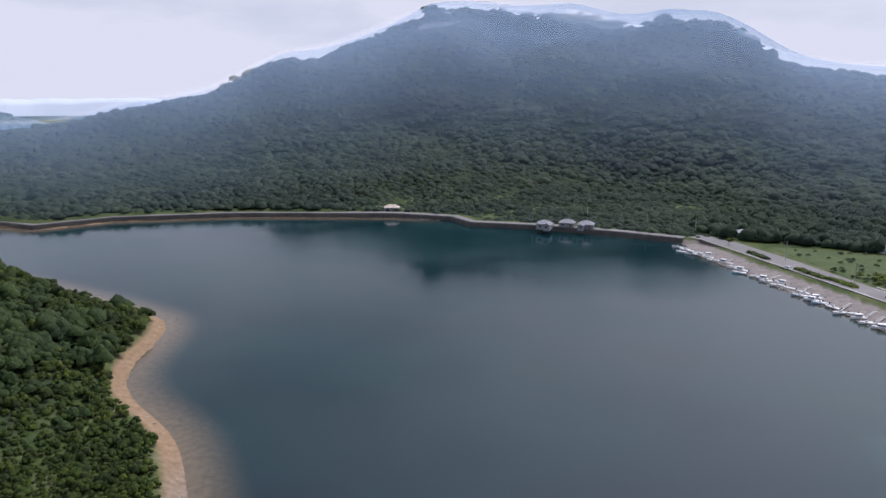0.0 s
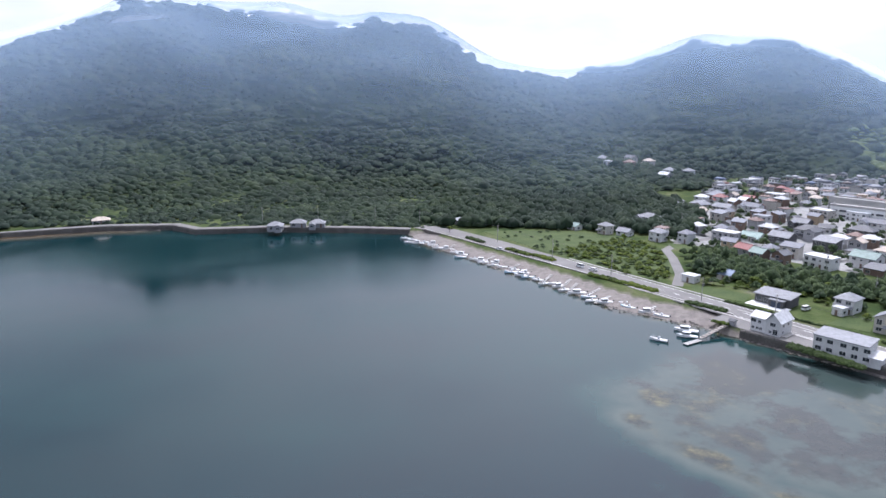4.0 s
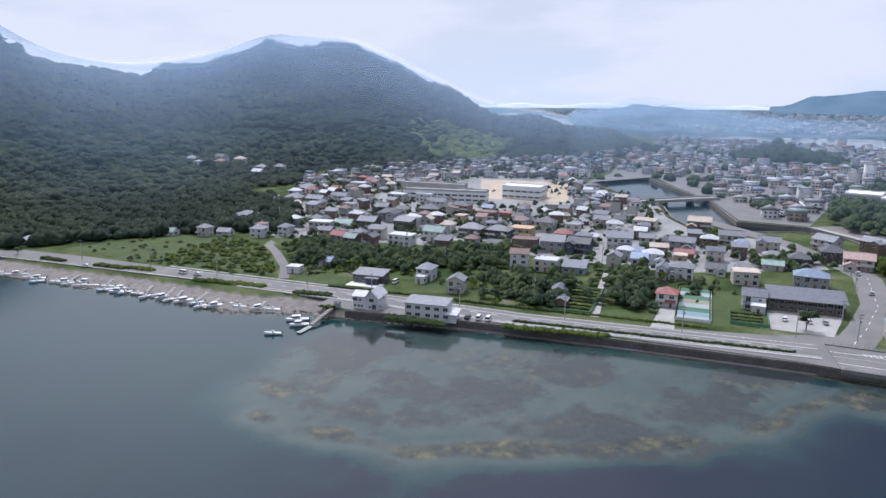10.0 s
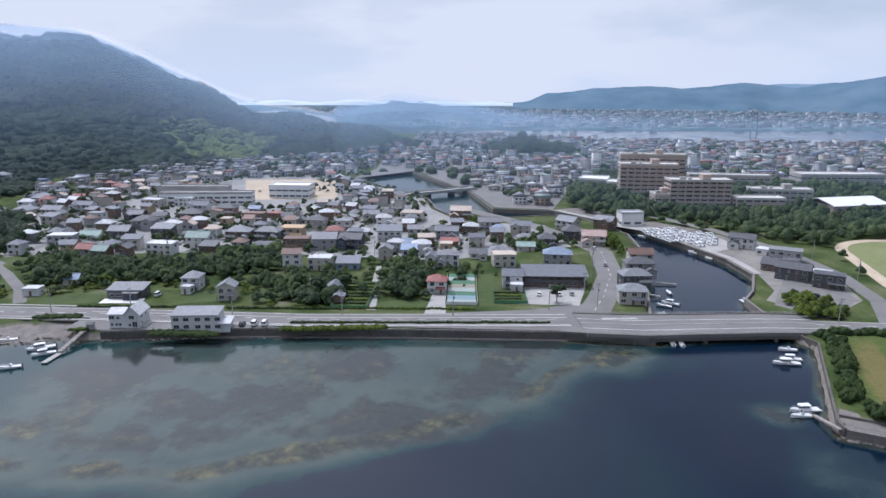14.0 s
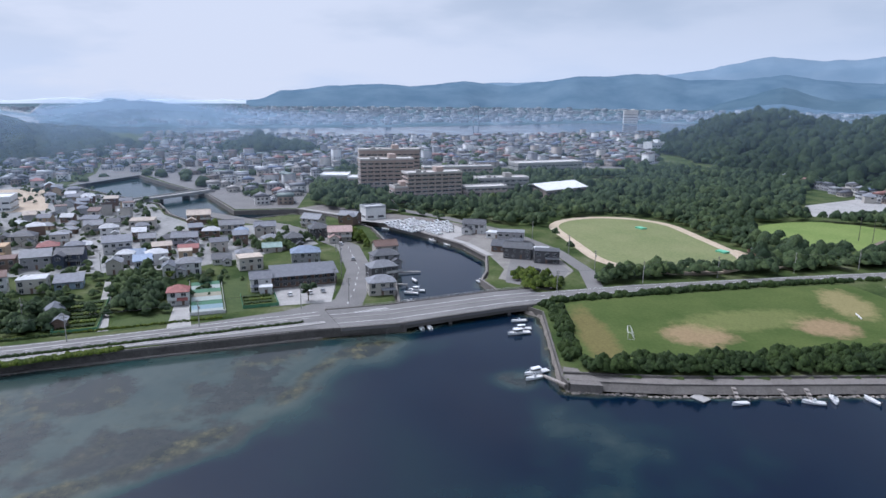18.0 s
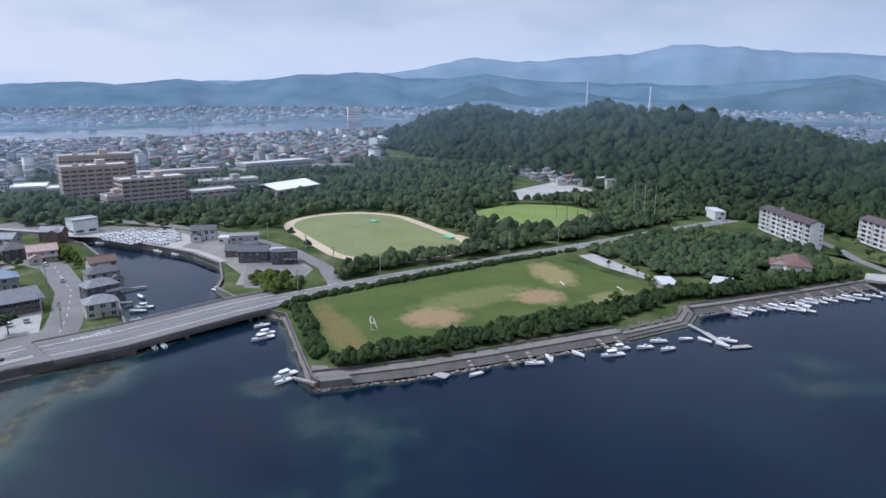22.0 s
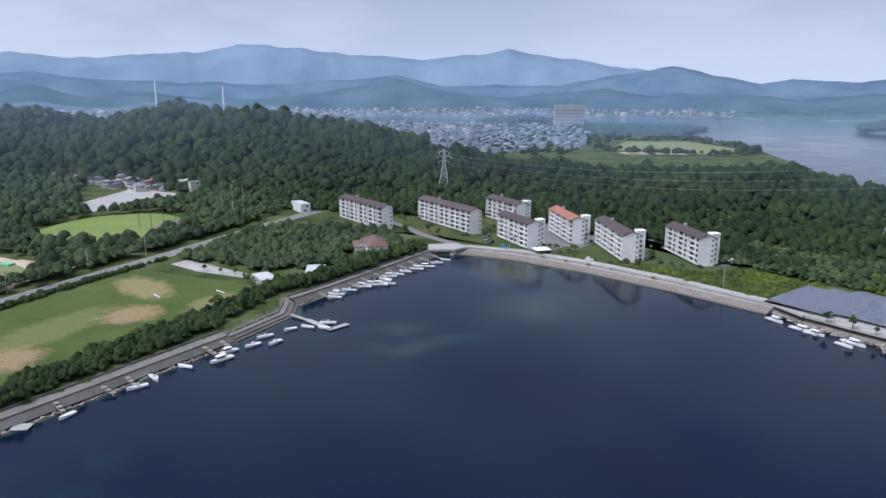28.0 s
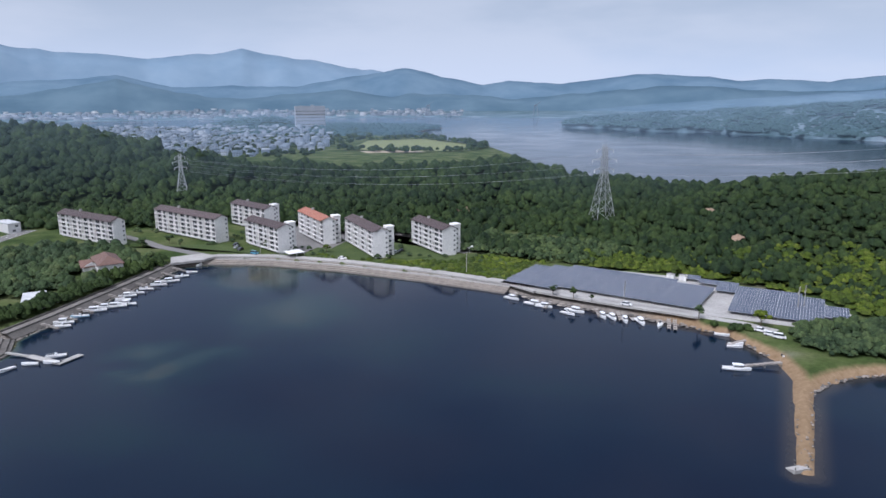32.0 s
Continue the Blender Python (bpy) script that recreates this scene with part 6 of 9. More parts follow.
px, py = plots(TOWN_NEAR, 13.8, rng)
made = 0
far_x, far_y = [], []
for x, y in zip(px, py):
    if any((x - a) ** 2 + (y - b) ** 2 < (r + 6.2) ** 2 for a, b, r in TAKEN):
        continue
    if rng.rand() < 0.12:
        continue
    if made < 170:
        if len(proto) < 34:
            w = rng.uniform(6.0, 9.6)
            proto.append(house(x, y, w, rng.uniform(5.4, 7.6), 2 if rng.rand() < 0.75 else 1, rng.choice(("hip", "gable", "hip", "gable", "flat", "shed")), rng.choice(ROOF_PICK), rng.choice(WALL_PICK), rich=False))
        else:
            copy_thing(proto[rng.randint(len(proto))], pose(x, y, 3, 0, 0, -77 + rng.choice((0, 0, 90, 180)) + rng.uniform(-16, 16)))
        made += 1
    else:
        far_x.append(x); far_y.append(y)

M_TOWN_WALL = by_island("town_walls", ((0.6, 0.6, 0.58), (0.42, 0.4, 0.36), (0.26, 0.26, 0.27), (0.5, 0.49, 0.47), (0.2, 0.16, 0.13), (0.36, 0.32, 0.28), (0.4, 0.4, 0.4)), 0.8)
M_TOWN_ROOF = by_island("town_roofs", ((0.16, 0.165, 0.185), (0.085, 0.09, 0.1), (0.45, 0.46, 0.47), (0.2, 0.205, 0.22), (0.13, 0.16, 0.23), (0.12, 0.095, 0.085), (0.15, 0.15, 0.165), (0.1, 0.105, 0.12), (0.3, 0.28, 0.26), (0.24, 0.12, 0.1), (0.19, 0.23, 0.215), (0.27, 0.27, 0.285)), 0.55)
M_TOWN_WIN = base_mat("town_windows", 0.3)[0]
M_TOWN_WIN.node_tree.nodes["Principled BSDF"].inputs["Base Color"].default_value = (0.05, 0.055, 0.065, 1)


# haze over distant houses is put into bluish shades and a faint emission
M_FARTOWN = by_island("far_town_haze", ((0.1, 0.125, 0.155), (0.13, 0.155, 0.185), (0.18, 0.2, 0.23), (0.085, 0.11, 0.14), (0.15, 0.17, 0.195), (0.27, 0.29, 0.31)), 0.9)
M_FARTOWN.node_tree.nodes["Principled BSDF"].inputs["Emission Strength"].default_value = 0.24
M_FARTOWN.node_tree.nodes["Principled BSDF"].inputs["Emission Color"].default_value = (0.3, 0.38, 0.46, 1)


def mass_houses(name, x, y, seed, label, lo=8.0, hi=13.0, tall=0.08, z=None, big=0.05, near=True):
    """Many far houses in three joined meshes: walls, roofs and windows."""
    rng = np.random.RandomState(seed)
    n = len(x)
    x, y = np.asarray(x), np.asarray(y)
    z = np.full(n, 3.0) if z is None else z
    w, d = rng.uniform(lo, hi, n), rng.uniform(lo * 0.8, hi * 0.8, n)
    bigs = rng.rand(n) < big
    w, d = np.where(bigs, w * 1.9, w), np.where(bigs, d * 1.5, d)
    h = np.where(rng.rand(n) < tall, rng.uniform(8, 14, n), np.where(rng.rand(n) < 0.7, 5.7, 3.2))
    t = np.radians(-77 + rng.choice([0, 90], n) + rng.uniform(-10, 10, n))
    rise = np.where((rng.rand(n) < 0.25) | (h > 7) | bigs, 0.35, np.minimum(w, d) * 0.27)
    c, s = np.cos(t), np.sin(t)

    def put(lx, ly, lz):
        return np.stack([x + lx * c - ly * s, y + lx * s + ly * c, z + lz], -1)
    sg = ((-1, -1), (1, -1), (1, 1), (-1, 1))
    V = np.stack([put(a * w / 2, b * d / 2, np.full(n, -1.0)) for a, b in sg] + [put(a * w / 2, b * d / 2, h) for a, b in sg], 1)
    Fq = np.array([(0, 1, 5, 4), (1, 2, 6, 5), (2, 3, 7, 6), (3, 0, 4, 7), (4, 5, 6, 7)])
    walls = array_mesh(name, V.reshape(-1, 3), (Fq[None] + (np.arange(n) * 8)[:, None, None]).reshape(-1, 4), M_TOWN_WALL)
    tagged(walls, label, "houses", kind="stuff")
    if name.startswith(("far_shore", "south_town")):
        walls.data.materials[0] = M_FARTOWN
    k = np.where(rng.rand(n) < 0.5, w / 2 + 0.4, np.maximum(0.4, (w - d) / 2))
    V = np.stack([put(a * (w / 2 + 0.5), b * (d / 2 + 0.5), h + 0.05) for a, b in sg] + [put(-k, 0 * d, h + rise), put(k, 0 * d, h + rise)], 1)
    Fq = np.array([(0, 1, 5, 4), (2, 3, 4, 5), (1, 2, 5, 5), (3, 0, 4, 4), (3, 2, 1, 0)])
    tri = np.array([(0, 1, 5), (0, 5, 4), (2, 3, 4), (2, 4, 5), (1, 2, 5), (3, 0, 4), (3, 2, 1), (3, 1, 0)])
    roofs = array_mesh("roofs", V.reshape(-1, 3), (tri[None] + (np.arange(n) * 6)[:, None, None]).reshape(-1, 3), M_TOWN_ROOF)
    roofs.parent = walls
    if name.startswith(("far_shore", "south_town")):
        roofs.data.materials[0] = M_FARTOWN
    tagged(roofs, "roofs of tile and metal in many colours", kind="stuff")
    if not near:
        return walls
    W, base = [], 0
    for side in ((0, -1), (-1, 0), (0, 1)):
        for u in (-0.3, 0.0, 0.3):
            for lev in (0.9, 3.6):
                ok = h > lev + 1.4
                if not ok.any():
                    continue
                if side[0]:
                    q = [put(side[0] * (w / 2 + 0.06), u * d + e * 0.75, np.full(n, lev + g)) for e, g in ((-1, 0), (1, 0), (1, 1.2), (-1, 1.2))]
                else:
                    q = [put(u * w + e * 0.8, side[1] * (d / 2 + 0.06), np.full(n, lev + g)) for e, g in ((-1, 0), (1, 0), (1, 1.2), (-1, 1.2))]
                W.append(np.stack(q, 1)[ok].reshape(-1, 3))
    Wv = np.concatenate(W)
    wins = array_mesh("windows", Wv, np.arange(len(Wv)).reshape(-1, 4), M_TOWN_WIN)
    wins.parent = walls
    tagged(wins, "small dark windows", kind="stuff")
    return walls


fx, fy = plots(TOWN_FAR, 16.5, rng)
ok = (np.array([min((x - a) ** 2 + (y - b) ** 2 - r * r for a, b, r in ((940, 120, 70),)) for x, y in zip(fx, fy)]) > 0) & (rng.rand(len(fx)) < 0.8)
mass_houses("town_houses", np.concatenate([far_x, fx[ok]]), np.concatenate([far_y, fy[ok]]), 7, "dense low houses of the town towards the strait", 8, 13, 0.05)
TOWN_BACK = [(400, 425), (490, 445), (560, 425), (640, 340), (690, 262), (900, 318), (980, 312), (1100, 345), (960, 350), (860, 350), (760, 400), (680, 430), (590, 480), (480, 485)]
bx, by = plots(TOWN_BACK, 13.5, rng)
ok = rng.rand(len(bx)) < 0.85
mass_houses("hillfoot_houses", bx[ok], by[ok], 12, "dense low houses at the foot of the hill", 7, 11, 0.04, z=ground_z(bx[ok], by[ok]))
EAST_FOOT = [(905, -440), (794, -412), (672, -415), (569, -392), (480, -392), (440, -425), (412, -465), (440, -480), (533, -475), (640, -475), (700, -470), (800, -465), (900, -480)]
bx, by = plots(EAST_FOOT, 13.5, rng)
ok = rng.rand(len(bx)) < 0.8
mass_houses("hillfoot_houses", bx[ok], by[ok], 14, "low houses at the foot of the wooded hill", 7, 11, 0.04, z=ground_z(bx[ok], by[ok]))
sx, sy = plots(TOWN_SOUTH, 17, rng)
ok = rng.rand(len(sx)) < 0.7
mass_houses("south_town_houses", sx[ok], sy[ok], 8, "low houses of the town behind the hills", 7.5, 12, 0.08, big=0.07)
# built-up far shore of the strait
a = rng.uniform(64, 176, 2600)
dist_ = rng.uniform(1650, 3300, 2600)
x, y = dist_ * np.sin(np.radians(a)), dist_ * np.cos(np.radians(a))
ok = (outside_by(x, y, STRAIT) > 25) & (outside_by(x, y, STRAIT_NEAR[:26] + [(-3500, 3000), (2300, 3000)]) > 0) & (ground_z(x, y) < 6)
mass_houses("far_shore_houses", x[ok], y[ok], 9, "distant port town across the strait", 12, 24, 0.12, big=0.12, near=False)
# hamlet on the slope and houses at the hills' foot
for x, y, w, d, st, rf, rc, wc in ((415, 575, 10, 8, 1, "hip", "grey", "white"), (438, 560, 11, 8, 2, "gable", "dark", "cream"), (462, 562, 10, 8, 2, "hip", "tan", "cream"), (470, 540, 10, 8, 1, "hip", "grey", "grey"),
                                 (448, 520, 11, 8, 1, "gable", "white", "cream"), (425, 545, 9, 7, 1, "hip", "brown", "brown"), (490, 535, 10, 8, 2, "hip", "grey", "white"), (405, 550, 9, 8, 1, "flat", "white", "white"),
                                 (236, 352, 7, 6, 1, "gable", "green", "white"), (246, 334, 7, 6, 2, "hip", "grey", "cream"), (254, 326, 8, 6, 1, "gable", "grey", "white"), (262, 306, 8, 7, 2, "hip", "grey", "white"), (176, 392, 9, 5, 1, "shed", "grey", "grey")):
    house(x, y, w, d, st, rf, rc, wc, z=float(ground_z(x, y)) - 0.2)
for x, y, w, d, st, rf, rc, wc in ((481, -390, 11, 8, 2, "hip", "grey", "cream"), (486, -408, 10, 8, 2, "gable", "brown", "cream"), (470, -404, 12, 8, 1, "gable", "dark", "white"), (459, -418, 10, 9, 2, "flat", "white", "cream"),
                                 (432, -403, 9, 8, 3, "flat", "grey", "cream"), (442, -446, 11, 8, 2, "hip", "blue", "white"), (418, -452, 12, 9, 2, "hip", "dark", "grey"), (412, -489, 11, 8, 2, "gable", "grey", "white"),
                                 (303, -377, 18, 7, 2, "flat", "white", "white")):
    house(x, y, w, d, st, rf, rc, wc, turn=-30, z=min(5.0, float(ground_z(x, y))) - 0.2)
for x, y in ((64, 420), (79, 424), (90, 419)):
    house(x, y, 9, 7, 1, "hip", "grey", "grey", turn=-20, z=3)
house(-36, 480, 10, 6, 1, "hip", "tan", "grey", turn=0, z=float(ground_z(-36, 480)) - 0.2)
# ---------------------------------------------------------------- blocks of flats
M_FLAT = worn("flats_render", (0.64, 0.63, 0.62), (0.77, 0.76, 0.74), 0.15, 0.85)
M_FLAT_ROOF = {"brown": tiles("flats_roof_brown", (0.085, 0.062, 0.06)), "red": tiles("flats_roof_red", (0.36, 0.15, 0.1))}
UNIT_WIN = window_mesh(3.6, 1.9, 3)
STAIR_WIN = window_mesh(1.2, 1.0)


def flats(lx, ly, rx, ry, depth, floors, col, tower=True):
    L = math.hypot(rx - lx, ry - ly)
    turn = math.degrees(math.atan2(ry - ly, rx - lx))
    ob = thing("apartment_block", lx, ly, 3.9, turn, f"five-storey white apartment block with a {col} roof", "apartment block", "apartment blocks by the bay")
    fh = 2.5
    h = fh * floors
    part("wall", Shape().box(0, L, 0, depth, -1, h + 0.2).faces(
        [(0, 0, h + 0.2), (0, depth, h + 0.2), (0, depth / 2, h + 1.9), (L, 0, h + 0.2), (L, depth, h + 0.2), (L, depth / 2, h + 1.9)], [(0, 1, 2), (3, 4, 5), (0, 2, 5, 3), (1, 2, 5, 4)]), M_FLAT, ob)
    sl = Shape()
    for y0, y1 in ((-1.9, depth / 2), (depth + 0.6, depth / 2)):
        z0 = h + 0.1
        sl.faces([(-0.4, y0, z0), (L + 0.4, y0, z0), (L + 0.4, y1, h + 2.1), (-0.4, y1, h + 2.1), (-0.4, y0, z0 + 0.25), (L + 0.4, y0, z0 + 0.25), (L + 0.4, y1, h + 2.35), (-0.4, y1, h + 2.35)],
                 [(0, 1, 2, 3), (4, 5, 6, 7), (0, 1, 5, 4), (1, 2, 6, 5), (2, 3, 7, 6), (3, 0, 4, 7)])
    part("roof", sl, M_FLAT_ROOF[col], ob, f"{col} tiled roof")
    n = max(3, int(L / 5.4))
    u = L / n
    slab = Shape().box(0.15, L - 0.15, -1.5, 0.0, 0, 0.16).box(0.15, L - 0.15, -1.55, -1.43, 0.16, 0.42).box(0.15, L - 0.15, -1.55, -1.45, 1.02, 1.1)
    for k in range(int(L / 0.45)):
        slab.box(0.2 + k * 0.45, 0.26 + k * 0.45, -1.52, -1.47, 0.42, 1.02)
    slab = slab.mesh("balcony", M_FLAT)
    fin = Shape().box(-0.09, 0.09, -1.5, 0, 0, fh).mesh("divider", M_FLAT)
    for f in range(floors):
        z = f * fh + 0.1
        part("balcony", slab, None, ob, "", (0, 0, z))
        for k in range(n):
            part("window", UNIT_WIN, None, ob, "", (u * (k + 0.5), 0, z + 0.2))
        for k in range(0, n + 1, 2):
            part("divider", fin, None, ob, "", (min(L - 0.1, max(0.1, u * k)), 0, z))
    if tower:
        tw = part("stair_tower", Shape().box(L - 7.5, L - 3.2, depth, depth + 4.2, -1, h + 1.6).box(L - 7.8, L - 2.9, depth, depth + 4.5, h + 1.6, h + 1.9), M_FLAT, ob, "grey-white stair tower")
        for f in range(floors):
            part("window", STAIR_WIN, None, tw, "", (L - 3.2, depth + 2.1, f * fh + 1.2), 90)
    part("vent", Shape().box(L * 0.3, L * 0.3 + 1.2, depth / 2 - 0.6, depth / 2 + 0.6, h + 1.8, h + 3.4), M_CONC, ob, "small roof vent")
    for zz in (1.3,):
        for f in range(floors):
            part("window", WIN["small"], None, ob, "", (L, depth - 1.2, f * fh + zz), 90)
    TAKEN.append(((lx + rx) / 2, (ly + ry) / 2, L * 0.5))
    return ob


flats(262, -368, 215, -344, 7, 5, "brown", False)
flats(213, -387, 162, -357, 7, 5, "brown", False)
flats(176, -413, 146, -391, 7, 5, "brown")
flats(145, -358, 118.5, -335, 7, 5, "brown")
flats(124.5, -389, 102, -358, 7, 5, "red")
flats(91, -368, 67.5, -330.5, 7, 5, "brown")
flats(53.5, -368, 33.5, -339.5, 7, 5, "brown")

# ---------------------------------------------------------------- university
M_UNI = worn("brown_grey_concrete", (0.34, 0.27, 0.235), (0.44, 0.36, 0.32), 0.1, 0.85, fine=1.0)
M_UNI_TOP = worn("pale_roof_deck", (0.42, 0.4, 0.38), (0.55, 0.53, 0.5), 0.1, 0.9)
BAND = window_mesh(4.2, 1.3, 3)


def slab_block(name, lx, ly, rx, ry, depth, h, mat, top, label, z0=3.0, floor=3.6, cat="university building", rise=0.0, step_down=0, sides=True, group="university buildings"):
    """A flat-roofed block of many storeys with a window at each bay, facing the bay between two corners."""
    L = math.hypot(rx - lx, ry - ly)
    ob = thing(name, lx, ly, z0, math.degrees(math.atan2(ry - ly, rx - lx)), label, cat, group)
    part("wall", Shape().box(0, L, 0, depth, -1, h), mat, ob)
    rf = part("roof", Shape().box(0.4, L - 0.4, 0.4, depth - 0.4, h, h + 0.2).box(-0.15, L + 0.15, -0.15, 0.4, h - 0.5, h + 0.9).box(-0.15, L + 0.15, depth - 0.4, depth + 0.15, h - 0.5, h + 0.9)
              .box(-0.15, 0.4, 0.4, depth - 0.4, h - 0.5, h + 0.9).box(L - 0.4, L + 0.15, 0.4, depth - 0.4, h - 0.5, h + 0.9), top, ob, "pale roof deck with a parapet")
    if h > 10:
        part("lift_house", Shape().box(L * 0.55, L * 0.55 + 6, depth * 0.3, depth * 0.8, h + 0.2, h + 3.8), mat, ob, "lift house")
        part("roof_plant", Shape().box(L * 0.2, L * 0.2 + 4, depth * 0.4, depth * 0.6, h + 0.2, h + 1.9).box(L * 0.34, L * 0.34 + 2, depth * 0.4, depth * 0.6, h + 0.2, h + 1.4), M_CONC, rf, "roof plant")
    n = max(2, int(L / 5.2))
    for f in range(max(1, int(h / floor))):
        z = f * floor + 1.2
        for k in range(n):
            part("window", BAND, None, ob, "", ((k + 0.5) * L / n, 0, z))
        if sides:
            for k in range(max(1, int(depth / 5))):
                for x, tn in ((0, -90), (L, 90)):
                    part("window", BAND, None, ob, "", (x, (k + 0.5) * depth / max(1, int(depth / 5)), z), tn)
    TAKEN.append(((lx + rx) / 2 + depth * 0.4, (ly + ry) / 2, L * 0.5))
    return ob


slab_block("lecture_tower", 505, -34, 515, -76, 16, 21.5, M_UNI, M_UNI_TOP, "tall brown concrete university block with window bands", floor=3.0)
slab_block("lecture_wing", 503, -24, 505.5, -34, 14, 11.5, M_UNI, M_UNI_TOP, "low brown concrete wing of the university", floor=3.0)
slab_block("lecture_tower", 549, 1, 555, -42, 16, 27.5, M_UNI, M_UNI_TOP, "tall brown concrete university block with window bands", floor=3.2)
slab_block("lecture_tower", 612, 2, 616, -52, 16, 30, M_UNI, M_UNI_TOP, "tall brown concrete university block behind the others", floor=3.4)
slab_block("lecture_wing", 509, -79, 516, -112, 14, 10, M_UNI, M_UNI_TOP, "low brown concrete wing of the university", floor=3.3)
slab_block("lecture_wing", 556, -96, 562, -140, 14, 11, M_CONC, M_UNI_TOP, "low grey concrete wing of the university", floor=3.4)
slab_block("library", 600, 36, 598, 12, 24, 9, M_CONC, M_WHITE, "low pale hall with a white roof among trees", floor=4)
slab_block("library", 590, 12, 590, -6, 18, 8, M_UNI, M_WHITE, "low brown hall with a white roof among trees", floor=4)
slab_block("research_block", 690, -160, 710, -235, 22, 9, M_CONC, M_UNI_TOP, "low grey research building beyond the wood", floor=4)
slab_block("research_block", 660, -60, 668, -130, 14, 9, M_UNI, M_UNI_TOP, "long low university wing", floor=4)
gym = thing("sports_hall", 532, -153, 3, -62, "sports hall with a broad white gabled roof", "sports hall")
part("wall", Shape().box(-22, 22, -15, 15, -1, 7.5), M_UNI, gym)
part("roof", Shape().faces([(-23, -16, 7.4), (23, -16, 7.4), (23, 16, 7.4), (-23, 16, 7.4), (-23, 0, 11), (23, 0, 11), (-23, -16, 7.8), (23, -16, 7.8), (23, 16, 7.8), (-23, 16, 7.8), (-23, 0, 11.4), (23, 0, 11.4)], [(6, 7, 11, 10), (10, 11, 8, 9), (0, 1, 7, 6), (2, 3, 9, 8), (0, 6, 10, 9, 3, 4), (1, 7, 11, 8, 2, 5)]), M_WHITE, gym, "bright white low gabled roof")
for k in range(6):
    part("window", BAND, None, gym, "", (-18 + k * 7, -15, 4.5))

# school by the sand yard
patch("school_yard", [(572, 342), (604, 259), (489, 214), (464, 278)], 3.1, M_SAND, "pale sandy school yard", "school yard")
slab_block("school_hall", 478, 266, 484, 235, 20, 9.5, M_WHITE, M_WHITE, "school sports hall with a broad white roof", floor=4.2, cat="school", group="school buildings")
slab_block("school_block", 424, 325, 446, 262, 10, 8.5, M_WHITE, M_CONC, "long white school building with window rows", floor=3.4, cat="school", group="school buildings")
slab_block("school_block", 448, 345, 462, 292, 10, 9.5, M_CONC, M_CONC, "long grey school building with window rows", floor=3.4, cat="school", group="school buildings")

# boat yard sheds and canal-side houses
slab_block("boat_shed", 436, -2, 441, -15, 10, 8, M_WHITE, ROOFS["white"], "white boat shed with a tall door beside the yard", floor=6, cat="boat shed", group="boat yard")
patch("boat_yard", [(440, 12), (424, -14), (388, -40), (375, -50), (392, -64), (412, -58), (438, -20), (455, 8)], 3.18, M_CONC, "pale concrete boat yard beside the canal", "pavement")
for x, y, w, d, st, rf, rc, wc in ((393, -66, 13, 8, 2, "gable", "dark", "white"), (366, -82, 15, 9, 2, "flat", "grey", "grey"), (344, -75, 15, 8, 1, "shed", "dark", "brown"), (329, -78, 14, 8, 2, "gable", "dark", "dark"), (319, -90, 12, 8, 2, "flat", "dark", "dark"),
                                 (378, -75, 8, 7, 1, "flat", "white", "white"), (427, 8, 12, 8, 2, "gable", "grey", "brown"), (418, 30, 12, 9, 2, "gable", "grey", "cream"), (335, -90, 10, 7, 1, "flat", "white", "grey")):
    house(x, y, w, d, st, rf, rc, wc, turn=-110 + house_rng.uniform(-8, 8))
house(186, -290, 20, 10, 2, "hip", "brown", "white", turn=131, z=3.8)
TAKEN += [(180, -284, 11), (174, -278, 8), (192, -282, 9)]
house(199, -221, 13, 7, 1, "flat", "white", "cream", turn=150)
house(187, -241, 15, 8, 1, "flat", "white", "white", turn=124)
patch("kiosk_yard", [(262, -226), (240, -222), (205, -224), (206, -228), (235, -232), (262, -236)], 3.09, M_CONC, "pale gravel lane beside the wood", "pavement")
patch("slip_pad", [(179, -246), (186, -232), (190, -236), (184, -250)], 3.09, M_CONC, "pale concrete pad above the boats", "pavement")

# ---------------------------------------------------------------- solar park
m, nt, b = base_mat("solar_glass", 0.12, 0.0, 0.6)
tc = nt.nodes.new("ShaderNodeTexCoord")
br = nt.nodes.new("ShaderNodeTexBrick")
br.offset = 0.0
br.inputs["Scale"].default_value, br.inputs["Brick Width"].default_value, br.inputs["Row Height"].default_value = 1.0, 1.0, 1.65
br.inputs["Mortar Size"].default_value = 0.035
br.inputs["Color1"].default_value, br.inputs["Color2"].default_value, br.inputs["Mortar"].default_value = (0.06, 0.072, 0.1, 1), (0.08, 0.092, 0.12, 1), (0.42, 0.43, 0.46, 1)
nt.links.new(tc.outputs["Object"], br.inputs["Vector"])
nt.links.new(br.outputs["Color"], b.inputs["Base Color"])
M_SOLAR = m
M_STEEL = worn("galvanised_steel", (0.4, 0.41, 0.42), (0.55, 0.56, 0.57), 0.8, 0.45, 0.6)
tilt = math.tan(radians(12))
sol = thing("solar_table", 0, 0, 0, 0, "tilted rack of dark blue solar panels", "solar panel", "solar panels by the bay")
part("panel", Shape().faces([(-4, -2, 1.0), (4, -2, 1.0), (4, 2, 1.0 + 4 * tilt), (-4, 2, 1.0 + 4 * tilt), (-4, -2, 1.06), (4, -2, 1.06), (4, 2, 1.06 + 4 * tilt), (-4, 2, 1.06 + 4 * tilt)],
                            [(0, 1, 2, 3), (4, 5, 6, 7), (0, 1, 5, 4), (1, 2, 6, 5), (2, 3, 7, 6), (3, 0, 4, 7)]), M_SOLAR, sol)
